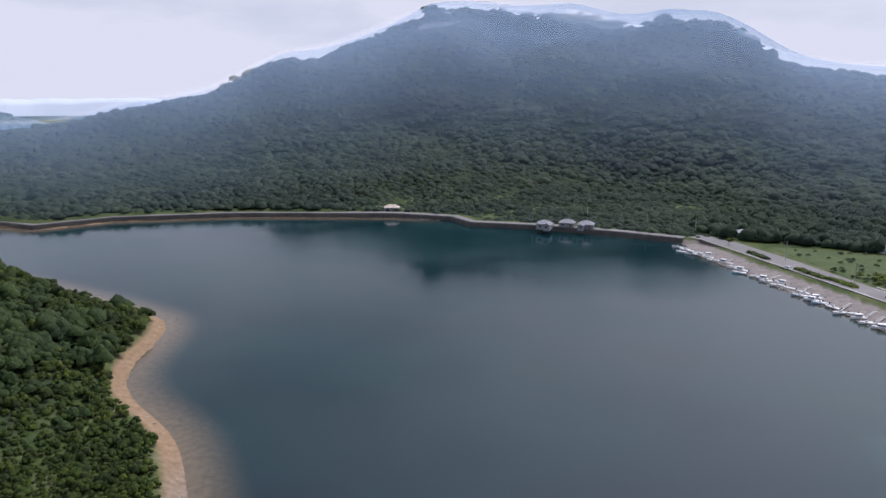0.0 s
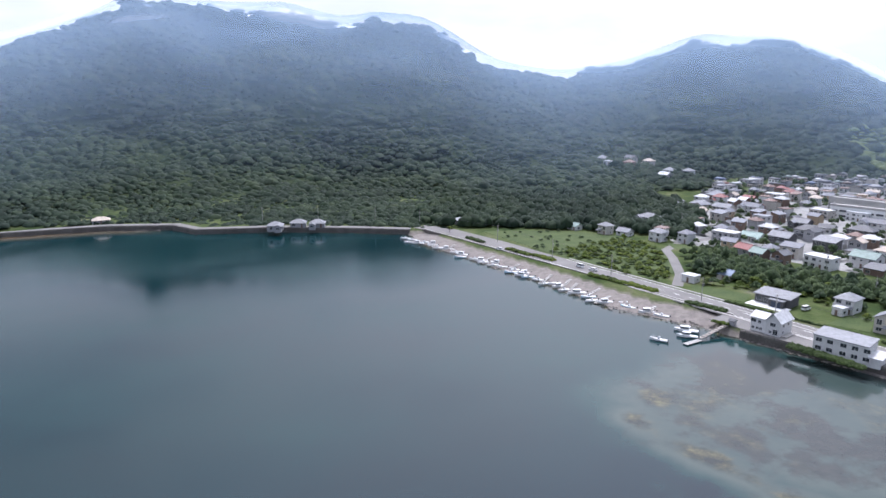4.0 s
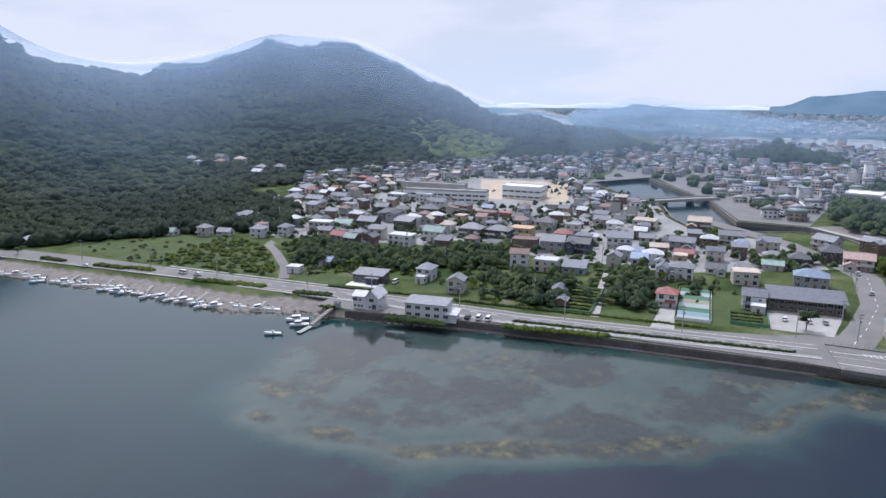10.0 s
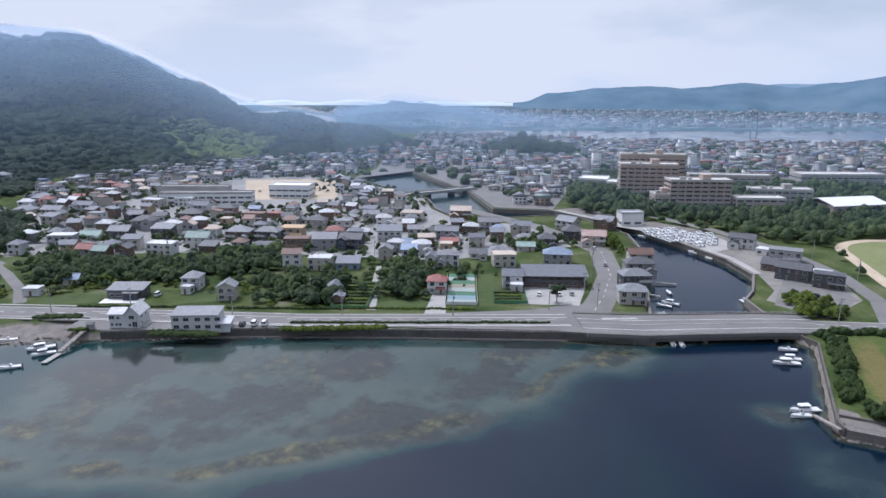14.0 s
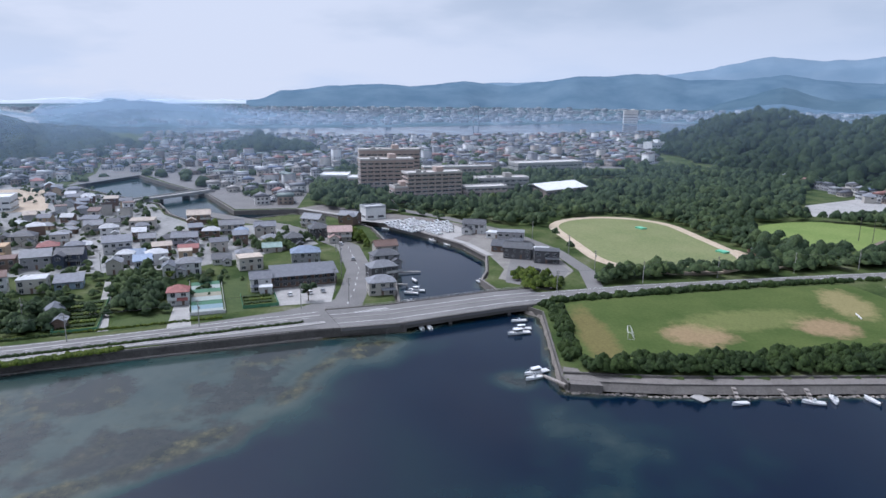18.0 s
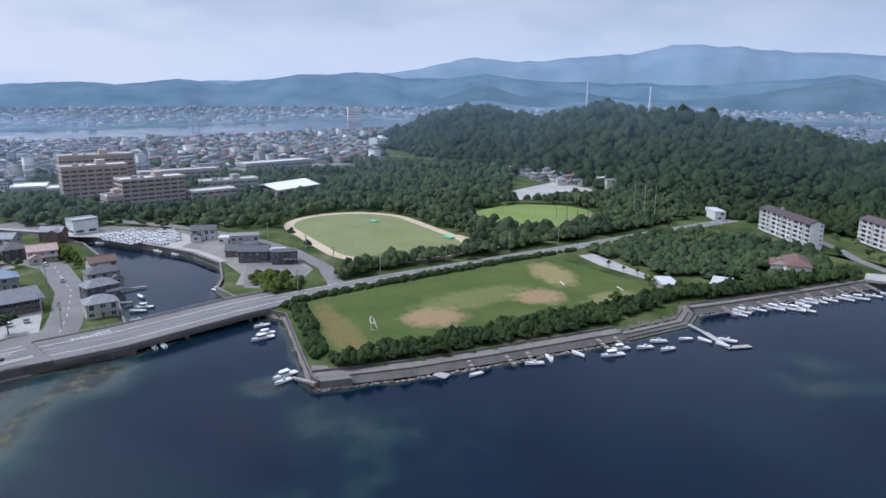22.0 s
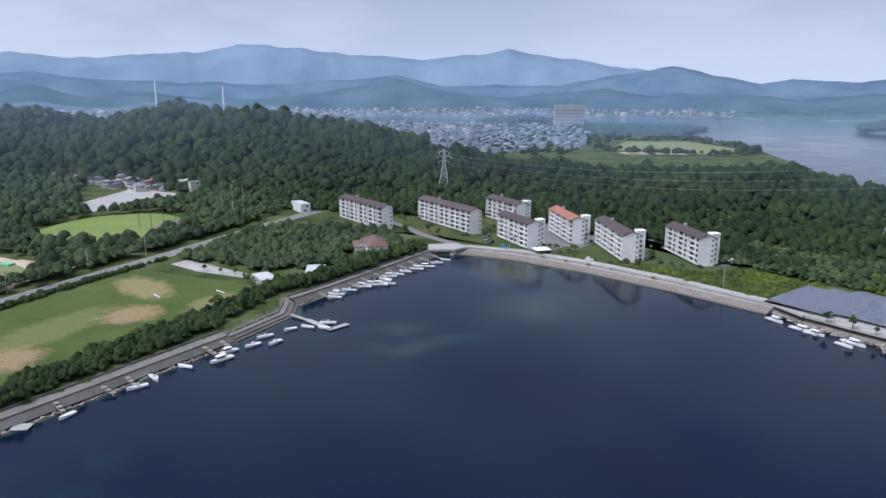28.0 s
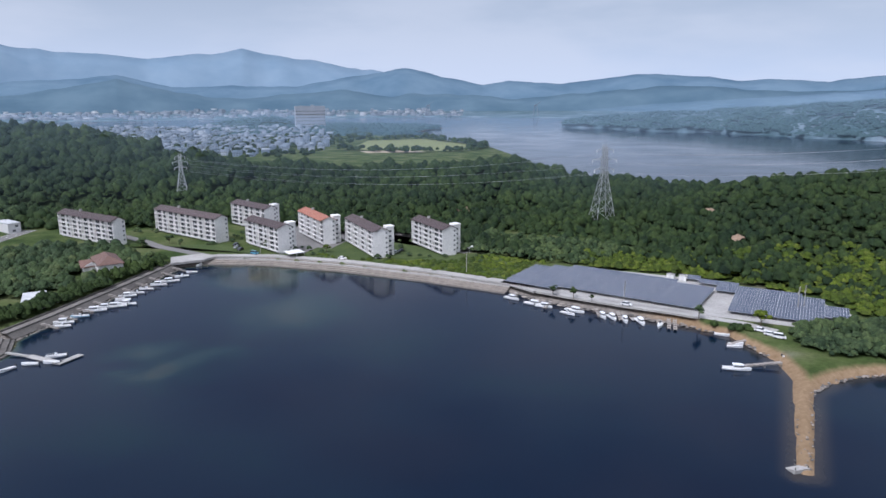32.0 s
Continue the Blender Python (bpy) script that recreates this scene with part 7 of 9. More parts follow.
for x in (-3, 3):
    part("post", Shape().box(x - 0.06, x + 0.06, -1.4, -1.3, -0.6, 1.1), M_STEEL, sol)
    part("post", Shape().box(x - 0.06, x + 0.06, 1.3, 1.4, -0.6, 1.7), M_STEEL, sol)
part("beam", Shape().box(-4, 4, -0.05, 0.05, 1.2, 1.38), M_STEEL, sol)
SOLAR_A = [(2, -294), (-12, -317), (-33, -319), (-62, -303), (-87, -283), (-73, -257), (-45, -270.5), (-3, -288)]
SOLAR_B = [(-80, -304), (-118, -277), (-125, -260), (-115, -243), (-80, -257), (-90, -278)]
patch("solar_ground", [(4, -292), (-12, -321), (-33, -323), (-80, -308), (-122, -279), (-129, -259), (-115, -239), (-78, -252), (-45, -266)], 3.1, M_CONC, "pale gravel under the solar racks", "pavement")
made = 0
for poly, hd in ((SOLAR_A, 153), (SOLAR_B, 157)):
    ux, uy = math.cos(radians(hd)), math.sin(radians(hd))
    cx, cy = sum(p[0] for p in poly) / len(poly), sum(p[1] for p in poly) / len(poly)
    for j in range(-9, 10):
        for i in range(-8, 9):
            x, y = cx + i * 8.06 * ux - j * 4.5 * uy, cy + i * 8.06 * uy + j * 4.5 * ux
            if bool(inside(np.array(x), np.array(y), poly)):
                m4 = pose(x, y, 3.3, 0, 0, hd)
                if made == 0:
                    sol.matrix_basis = m4
                else:
                    copy_thing(sol, m4)
                made += 1
for x, y in ((-72, -305), (-77, -303)):
    ob = thing("switch_cabinet", x, y, 3.1, 150, "white metal switch cabinet in the solar park", "cabinet")
    part("body", Shape().box(-1.6, 1.6, -1, 1, 0, 2.3), M_WHITE, ob)
    part("roof", Shape().box(-1.75, 1.75, -1.15, 1.15, 2.3, 2.42), M_CONC, ob)
    part("door", Shape().box(-0.6, 0.6, -1.05, -1, 0.15, 2.1), M_FRAME, ob)

# ---------------------------------------------------------------- far landmarks
# blue-grey of distance haze is mixed into this concrete colour
M_FARGREY = worn("hazed_grey_concrete", (0.27, 0.3, 0.34), (0.34, 0.37, 0.41), 0.05, 0.9)
slab_block("tower_block", 500, -1562, 438, -1590, 22, 50, M_FARGREY, M_FARGREY, "large pale slab of high-rise flats far off", floor=7.5, cat="apartment block", sides=False, group="far buildings")
slab_block("hotel", 1790, -700, 1780, -735, 20, 34, M_FLAT, M_WHITE, "white hotel on the far shore", floor=7, cat="hotel", sides=False, group="far buildings")
slab_block("office", 900, -395, 912, -420, 16, 14, M_WHITE, M_WHITE, "tall white house among low houses", floor=4, cat="office", sides=False, group="far buildings")
M_FARWHITE = worn("far_white_paint", (0.55, 0.58, 0.62), (0.65, 0.68, 0.72), 0.02, 0.8)
cb = thing("cable_bridge", 0, 0, 0, 0, "white cable-stayed bridge over the strait", "bridge")
for x, y, h in ((1730, -1770, 100), (2330, -2010, 128)):
    part("pylon", Shape().tube((x - 7, y + 8, 0), (x, y, h), 4.0, 2.0).tube((x + 7, y - 8, 0), (x, y, h), 4.0, 2.0), M_FARWHITE, cb, "white bridge pylon")
# deck and cranes wear the same haze tint and emission
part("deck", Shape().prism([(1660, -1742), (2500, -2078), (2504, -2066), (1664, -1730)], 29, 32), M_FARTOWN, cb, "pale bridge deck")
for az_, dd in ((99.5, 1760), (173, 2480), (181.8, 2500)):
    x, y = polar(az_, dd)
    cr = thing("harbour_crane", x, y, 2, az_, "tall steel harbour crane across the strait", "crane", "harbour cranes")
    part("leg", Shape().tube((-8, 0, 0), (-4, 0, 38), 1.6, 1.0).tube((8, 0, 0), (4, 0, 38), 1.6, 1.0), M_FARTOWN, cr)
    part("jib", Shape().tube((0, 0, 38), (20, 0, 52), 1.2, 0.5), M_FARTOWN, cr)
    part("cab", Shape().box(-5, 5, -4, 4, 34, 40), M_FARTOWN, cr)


# ---------------------------------------------------------------- power lines
def pylon(x, y, z, h, turn):
    ob = thing("transmission_tower", x, y, z, turn, "grey steel lattice power pylon on the wooded hill", "pylon", "power pylons")
    r0, r1, neck = h * 0.13, h * 0.022, h * 0.62
    def rad(t):
        return r0 + (h * 0.035 - r0) * t / neck if t < neck else h * 0.035 + (r1 - h * 0.035) * (t - neck) / (h - neck)
    cs = ((1, 1), (-1, 1), (-1, -1), (1, -1))
    for a, b in cs:
        leg = Shape()
        for t0, t1 in ((0, neck), (neck, h)):
            leg.tube((a * rad(t0), b * rad(t0), t0), (a * rad(t1), b * rad(t1), t1), 0.22, 0.16, 4)
        part("leg", leg, M_STEEL, ob)
    levels = [0, 0.17, 0.31, 0.43, 0.53, 0.62, 0.7, 0.78, 0.86, 0.94]
    for k in range(len(levels) - 1):
        br_ = Shape()
        t0, t1 = levels[k] * h, levels[k + 1] * h
        for i in range(4):
            (a, b), (c, d) = cs[i], cs[(i + 1) % 4]
            br_.tube((a * rad(t0), b * rad(t0), t0), (c * rad(t1), d * rad(t1), t1), 0.11, sides=4)
            br_.tube((c * rad(t0), d * rad(t0), t0), (a * rad(t1), b * rad(t1), t1), 0.11, sides=4)
            br_.tube((a * rad(t1), b * rad(t1), t1), (c * rad(t1), d * rad(t1), t1), 0.11, sides=4)
        part("brace", br_, M_STEEL, ob)
    for t, w in ((0.68, 0.13), (0.8, 0.16), (0.92, 0.11)):
        arm = Shape()
        for s in (-1, 1):
            for o in (-1, 1):
                arm.tube((0, o * rad(t * h), t * h), (s * w * h, 0, t * h), 0.12, sides=4)
                arm.tube((0, o * rad(t * h), t * h + 1.6), (s * w * h, 0, t * h), 0.1, sides=4)
        ar = part("cross_arm", arm, M_STEEL, ob)
        for s in (-1, 1):
            part("insulator", Shape().tube((s * w * h, 0, t * h), (s * w * h, 0, t * h - 2.0), 0.16), M_WHITE, ar)
    return ob


def wire(x0, y0, z0, x1, y1, z1, sag, r, name, label, mat):
    cu = bpy.data.curves.new(name, "CURVE")
    cu.dimensions, cu.bevel_depth, cu.bevel_resolution = "3D", r, 0
    sp = cu.splines.new("POLY")
    n = 14
    sp.points.add(n)
    for i in range(n + 1):
        t = i / n
        sp.points[i].co = (x0 + (x1 - x0) * t, y0 + (y1 - y0) * t, z0 + (z1 - z0) * t - 4 * sag * t * (1 - t), 1)
    cu.materials.append(mat)
    return tagged(new(name, cu), label, "cable")


x, y = polar(187.5, 420)
P1 = (x, y, float(ground_z(x, y)))
pylon(*P1, 55.5 - P1[2], 20)
x, y = polar(153.2, 520)
P2 = (x, y, float(ground_z(x, y)))
pylon(*P2, 43 - P2[2], 20)
x, y = polar(222, 440)
P3 = (x, y, float(ground_z(x, y)))
pylon(*P3, 46, 45)
M_WIRE = worn("grey_cable", (0.3, 0.31, 0.32), (0.4, 0.41, 0.42), 0.5, 0.5, 0.5)
for t, w in ((0.64, 0.13), (0.76, 0.16), (0.88, 0.11)):
    for s in (-1, 1):
        h1, h3 = 55.5 - P1[2], 46
        c, sn = math.cos(radians(20)), math.sin(radians(20))
        c3, s3 = math.cos(radians(45)), math.sin(radians(45))
        wire(P1[0] + s * w * h1 * c, P1[1] + s * w * h1 * sn, P1[2] + t * h1, P3[0] + s * w * h3 * c3, P3[1] + s * w * h3 * s3, P3[2] + t * h3, 7, 0.035, "power_line", "slack grey power line between the pylons", M_WIRE)
        h2 = 43 - P2[2]
        wire(P1[0] + s * w * h1 * c, P1[1] + s * w * h1 * sn, P1[2] + t * h1, P2[0] + s * w * h2 * c, P2[1] + s * w * h2 * sn, P2[2] + t * h2, 9, 0.03, "power_line", "slack grey power line between the pylons", M_WIRE)
# ---------------------------------------------------------------- boats
M_HULL = worn("white_gelcoat", (0.66, 0.67, 0.68), (0.78, 0.79, 0.8), 0.6, 0.3, spec=0.5)
M_HULL_BLUE = worn("pale_blue_gelcoat", (0.35, 0.5, 0.6), (0.45, 0.6, 0.7), 0.6, 0.35)
M_DECK = worn("boat_deck", (0.5, 0.5, 0.48), (0.62, 0.62, 0.6), 0.9, 0.6)
M_ENGINE = worn("outboard_engine", (0.03, 0.03, 0.035), (0.08, 0.08, 0.085), 2.0, 0.4)
M_DARKWOOD = worn("grey_timber", (0.2, 0.18, 0.16), (0.34, 0.31, 0.28), 0.7, 0.9)


def boat(L, B, kind, hull, label):
    ob = thing("motorboat", 0, 0, 0, 0, label, "boat", "moored boats")
    rings = []
    for t in (0.0, 0.25, 0.5, 0.72, 0.88, 1.0):
        x = -L / 2 + L * t
        w = B / 2 * (0.9 if t == 0 else 1.0 if t < 0.6 else 0.82 if t < 0.8 else 0.48 if t < 0.95 else 0.05)
        top = 0.62 + 0.5 * t * t
        keel = -0.25 + 0.35 * max(0, t - 0.7) / 0.3
        rings.append([(x, -w, top), (x, -w * 0.82, 0.15), (x, 0, keel), (x, w * 0.82, 0.15), (x, w, top)])
    part("hull", Shape().loft(rings), hull, ob, "glossy white hull" if hull is M_HULL else "pale blue hull")
    inner = []
    for t in (0.04, 0.25, 0.5, 0.72, 0.86):
        x = -L / 2 + L * t
        w = B / 2 * (0.78 if t < 0.6 else 0.66 if t < 0.8 else 0.36)
        inner.append((x, w, 0.66 + 0.5 * t * t))
    v = [(x, -w, z + 0.02) for x, w, z in inner] + [(x, w, z + 0.02) for x, w, z in inner]
    part("deck", Shape().faces(v, [(i, i + 1, i + 6, i + 5) for i in range(4)]), M_DECK, ob)
    rail = Shape()
    for s in (-1, 1):
        rail.tube((L * 0.05, s * B * 0.46, 1.25), (L * 0.42, s * B * 0.16, 1.6), 0.03, sides=4)
        for t in (0.1, 0.25, 0.4):
            rail.tube((L * t, s * B * (0.46 - 0.3 * max(0, t - 0.05) / 0.4), 0.8), (L * t, s * B * (0.46 - 0.3 * max(0, t - 0.05) / 0.4), 1.3 + 0.5 * t), 0.025, sides=4)
    if kind != "skiff":
        part("rail", rail, M_STEEL, ob, "thin steel bow rail")
    if kind == "cabin":
        cbn = part("cabin", Shape().prism([(-L * 0.12, -B * 0.32), (L * 0.16, -B * 0.3), (L * 0.24, -B * 0.14), (L * 0.24, B * 0.14), (L * 0.16, B * 0.3), (-L * 0.12, B * 0.32)], 0.7, 1.95), M_HULL, ob, "white cabin")
        part("windscreen", Shape().prism([(-L * 0.1, -B * 0.335), (L * 0.165, -B * 0.31), (L * 0.25, -B * 0.145), (L * 0.25, B * 0.145), (L * 0.165, B * 0.31), (-L * 0.1, B * 0.335)], 1.3, 1.72), M_GLASS, cbn, "dark cabin windows")
        part("roof", Shape().prism([(-L * 0.16, -B * 0.34), (L * 0.2, -B * 0.32), (L * 0.2, B * 0.32), (-L * 0.16, B * 0.34)], 1.95, 2.05), M_HULL, cbn)
    elif kind == "console":
        part("console", Shape().box(-0.5, 0.3, -0.4, 0.4, 0.7, 1.55), M_HULL, ob)
        part("windscreen", Shape().faces([(0.3, -0.42, 1.5), (0.3, 0.42, 1.5), (0.05, 0.38, 2.0), (0.05, -0.38, 2.0), (0.26, -0.42, 1.5), (0.26, 0.42, 1.5), (0.01, 0.38, 2.0), (0.01, -0.38, 2.0)], [(0, 1, 2, 3), (4, 5, 6, 7), (0, 3, 7, 4), (1, 2, 6, 5), (2, 3, 7, 6)]), M_GLASS, ob)
    else:
        for x in (-L * 0.2, L * 0.12):
            part("thwart", Shape().box(x - 0.15, x + 0.15, -B * 0.4, B * 0.4, 0.7, 0.76), M_DECK, ob)
    eng = part("outboard", Shape().box(-L / 2 - 0.45, -L / 2 - 0.02, -0.2, 0.2, 0.55, 1.2).box(-L / 2 - 0.3, -L / 2 - 0.1, -0.07, 0.07, -0.5, 0.55), M_ENGINE, ob, "black outboard engine")
    return ob


BOATS = [boat(7.2, 2.3, "cabin", M_HULL, "white cabin motorboat moored at the shore"), boat(6.2, 2.0, "console", M_HULL, "white open motorboat with a centre console"),
         boat(5.2, 1.7, "skiff", M_HULL, "small white open skiff with an outboard"), boat(6.6, 2.1, "console", M_HULL_BLUE, "pale blue open motorboat moored at the shore"),
         boat(8.6, 2.6, "cabin", M_HULL, "large white cabin cruiser moored at the shore")]
used = [False] * len(BOATS)
boat_rng = random.Random(11)


def moor(kind, x, y, turn, z=0.0, scale=1.0):
    m = pose(x, y, z, 0, 0, turn) @ Matrix.Scale(scale, 4)
    if not used[kind]:
        used[kind] = True
        BOATS[kind].matrix_basis = m
        return BOATS[kind]
    ob = copy_thing(BOATS[kind], m)
    return ob


for x, y, k in ((137, 371, 1), (133, 366, 2), (141, 362, 3), (143, 353, 1), (147, 342, 0), (150, 338, 2), (149, 326, 0), (146, 321, 3), (151, 314, 1), (152, 306, 1), (158, 302, 0), (157, 294, 2), (160, 287, 1), (161, 279, 0),
                (159, 272, 3), (161, 266, 1), (164, 253, 0), (163, 247, 1), (166, 241, 4), (167, 234, 3), (176, 220, 1), (174, 216, 3), (177, 208, 0), (179, 202, 1), (176, 185, 4), (172, 180, 0), (160, 181, 1),
                (135, 377, 1), (137, 361, 0), (145, 357, 0), (143, 346, 1), (148, 332, 1), (153, 310, 0), (154, 299, 1), (156, 283, 3), (158, 276, 0), (160, 259, 1), (164, 258, 2), (165, 229, 1), (169, 225, 0)):
    moor(k, x - 1.5, y, 180 + boat_rng.uniform(-30, 30) - 25)
for x, y, k, tn in ((300, -23, 2, 20), (284, -22.7, 0, 75), (280, -20, 1, 75), (268, -19, 1, 80), (294, -53, 0, 200), (240, -58, 1, 100), (231, -57, 0, 100), (227, -55, 4, 100), (192, -52.5, 4, 110), (188, -50.8, 1, 112), (236, -20.5, 2, 10), (236, -23.5, 2, 10),
                    (320, -62, 1, 30), (338, -68, 1, 30), (350, -60, 0, 40), (357, -56, 2, 30), (372, -47, 2, 40), (384, -40, 1, 40), (420, -14, 2, 60), (437, 0, 2, 60), (455, 24, 1, 80)):
    moor(k, x, y, tn)
for x, y, k, tn in ((165, -104, 2, 100), (163.5, -125, 1, 75), (164.5, -132, 1, 160), (163, -142.5, 2, 20), (157, -152, 4, 75), (160, -158, 0, 80), (157, -166.5, 1, 70), (159, -175, 1, 70), (152, -172, 1, 80), (156, -185, 2, 65),
                    (165, -225, 1, 30), (167, -229, 0, 25), (165.5, -236.5, 3, 20), (164, -244, 4, 25), (162, -248, 0, 20), (159, -250, 4, 25), (156, -253.5, 0, 20), (161, -259, 1, 15), (162, -264, 0, 25), (160.5, -269, 1, 20), (159.5, -275, 1, 20),
                    (157.5, -282, 0, 20), (155.5, -288, 4, 25), (154, -297, 1, 30), (153, -305, 2, 20), (155, -319, 1, 80), (152, -190, 2, 20), (146, -192, 2, 20), (148, -197, 1, 30)):
    moor(k, x, y, tn + boat_rng.uniform(-8, 8))
for x, y, k, tn in ((-1, -277, 0, 150), (-10, -270, 4, 150), (-14, -267, 0, 160), (-26, -262.5, 4, 150), (-23, -259, 1, 140), (-36, -257, 0, 110), (-39.5, -255.5, 0, 105), (-44, -253, 0, 100), (-49.5, -251.5, 4, 100), (-56, -248, 1, 75), (-76, -240, 2, 160),
                    (-78, -231, 2, 170), (-77, -228.5, 2, 170), (-71.5, -208.5, 4, 175)):
    moor(k, x, y, tn + boat_rng.uniform(-8, 8))
moor(2, -91, -217, 160, 1.2)
moor(2, -94.5, -214, 150, 1.6)
# boats laid up in the yard
YARD = [(432, -26), (420, -56), (384, -51), (394, -24), (417, -14)]
for i in range(-4, 6):
    for j in range(-8, 9):
        x, y = 408 + i * 6.6 * 0.84 - j * 2.9 * 0.54, -36 + i * 6.6 * 0.54 + j * 2.9 * 0.84
        if bool(inside(np.array(x), np.array(y), YARD)) and boat_rng.random() < 0.85:
            moor(boat_rng.choice((0, 1, 4, 1, 0)), x, y, 33 + boat_rng.uniform(-8, 8), 3.45, 0.85)

# ---------------------------------------------------------------- jetties and pontoons
def jetty(x0, y0, x1, y1, w, z0, z1, label, name="jetty", mat=None, piles=True):
    L = math.hypot(x1 - x0, y1 - y0)
    ob = thing(name, x0, y0, 0, math.degrees(math.atan2(y1 - y0, x1 - x0)), label, "jetty", "jetties of the bay")
    mat = mat or M_DARKWOOD
    n = max(2, int(L / 1.6))
    plank = Shape().box(0, L / n - 0.06, -w / 2, w / 2, -0.12, 0).mesh("plank", mat)
    for k in range(n):
        part("plank", plank, None, ob, "", (k * L / n, 0, z0 + (z1 - z0) * k / n))
    for s in (-1, 1):
        part("stringer", Shape().faces([(0, s * w * 0.42 + e, z0 - 0.35 + g) for e in (-0.08, 0.08) for g in (0, 0.22)] + [(L, s * w * 0.42 + e, z1 - 0.35 + g) for e in (-0.08, 0.08) for g in (0, 0.22)],
                                       [(0, 1, 5, 4), (2, 3, 7, 6), (0, 2, 6, 4), (1, 3, 7, 5), (0, 1, 3, 2), (4, 5, 7, 6)]), mat, ob)
    if piles:
        for k in range(0, n + 1, 3):
            for s in (-1, 1):
                part("pile", Shape().tube((k * L / n, s * w * 0.45, -5), (k * L / n, s * w * 0.45, z0 + (z1 - z0) * k / n + 0.3), 0.12), mat, ob)
    return ob


def pontoon(x, y, turn, L, w, label="floating grey pontoon off the jetty"):
    ob = thing("pontoon", x, y, 0, turn, label, "pontoon", "jetties of the bay")
    part("deck", Shape().box(-L / 2, L / 2, -w / 2, w / 2, 0.3, 0.5), M_CONC, ob)
    for k in range(3):
        part("float", Shape().box(-L / 2 + k * L / 3 + 0.2, -L / 2 + (k + 1) * L / 3 - 0.2, -w / 2 + 0.1, w / 2 - 0.1, -0.3, 0.3), M_ENGINE, ob)
    return ob


jetty(187, 178.5, 172, 175.2, 1.6, 3.0, 1.0, "grey wooden jetty on white posts beside the house")
pontoon(168, 174.5, 10, 8, 2.0)
for x0, y0, x1, y1 in ((182, 233, 163, 226), (184, 222, 174, 218), (181, 210, 174, 206), (176, 240, 166, 236), (172, 258, 163, 251), (168, 268, 160, 262), (171, 251, 163, 245), (164, 292, 157, 288), (160, 312, 152, 308), (152, 345, 146, 341)):
    jetty(x0, y0, x1, y1, 1.5, 1.6, 0.5, "grey landing ramp on the slip", "landing_ramp", M_CONC, False)
jetty(165.5, -197, 157, -196, 1.2, 1.0, 0.6, "narrow gangway to the pontoon", "gangway", M_CONC, False)
pontoon(150, -194, 162, 15, 2.4, "long grey floating pontoon with boats")
pontoon(142, -195, 72, 9, 2.4, "grey floating pontoon at the end")
for x0, y0, x1, y1 in ((178.5, -57.5, 190, -53.5), (172, -105.5, 167, -104.5), (169.5, -118, 164.5, -118.5), (169, -126, 164, -125), (167, -154, 161, -154), (166, -161, 160.5, -160)):
    jetty(x0, y0, x1, y1, 1.1, 2.2, 0.5, "narrow gangway from the revetment", "gangway", M_DARKWOOD, False)
for k in range(10):
    y = -222 - k * 9.3
    x = 173 + (y + 210) * 0.095 - 1
    jetty(x, y, x - 6.5, y - 0.5, 1.1, 2.2, 0.5, "narrow gangway from the revetment", "gangway", M_DARKWOOD, False)
pontoon(169.5, -94.5, 30, 4.5, 3.5, "small square grey raft")
for x0, y0, x1, y1 in ((-3, -281, -2, -276), (-17, -270, -14, -264), (-34, -262, -35, -256), (-42, -259, -42.5, -252), (-60, -252, -58.5, -244), (-62, -251, -60.5, -243), (-87, -235, -75, -230), (-86, -212, -72, -210.5)):
    jetty(x0, y0, x1, y1, 1.3, 1.8, 0.5, "short grey wooden jetty", "jetty", M_DARKWOOD)
jetty(290, -13, 291, -19, 1.2, 2.0, 1.0, "short grey concrete canal landing", "jetty", M_CONC)
jetty(313, -13, 314, -27, 1.2, 1.2, 0.8, "narrow grey concrete canal landing", "jetty", M_CONC)
pontoon(-48, -254.5, 100, 3, 3, "small brown raft between boats")

# ---------------------------------------------------------------- cars
M_CAR = [worn("car_white", (0.66, 0.66, 0.66), (0.74, 0.74, 0.74), 0.3, 0.25, spec=0.5), worn("car_dark", (0.03, 0.03, 0.035), (0.05, 0.05, 0.055), 0.3, 0.25, spec=0.5), worn("car_silver", (0.35, 0.36, 0.37), (0.45, 0.46, 0.47), 0.3, 0.3, 0.5),
         worn("car_blue", (0.06, 0.2, 0.3), (0.08, 0.25, 0.36), 0.3, 0.3, spec=0.5), worn("car_red", (0.3, 0.03, 0.03), (0.36, 0.05, 0.05), 0.3, 0.3, spec=0.5)]
M_TYRE = worn("tyre", (0.015, 0.015, 0.015), (0.03, 0.03, 0.03), 2.0, 0.85)
CAR_WORDS = ("white", "black", "silver", "blue", "red")


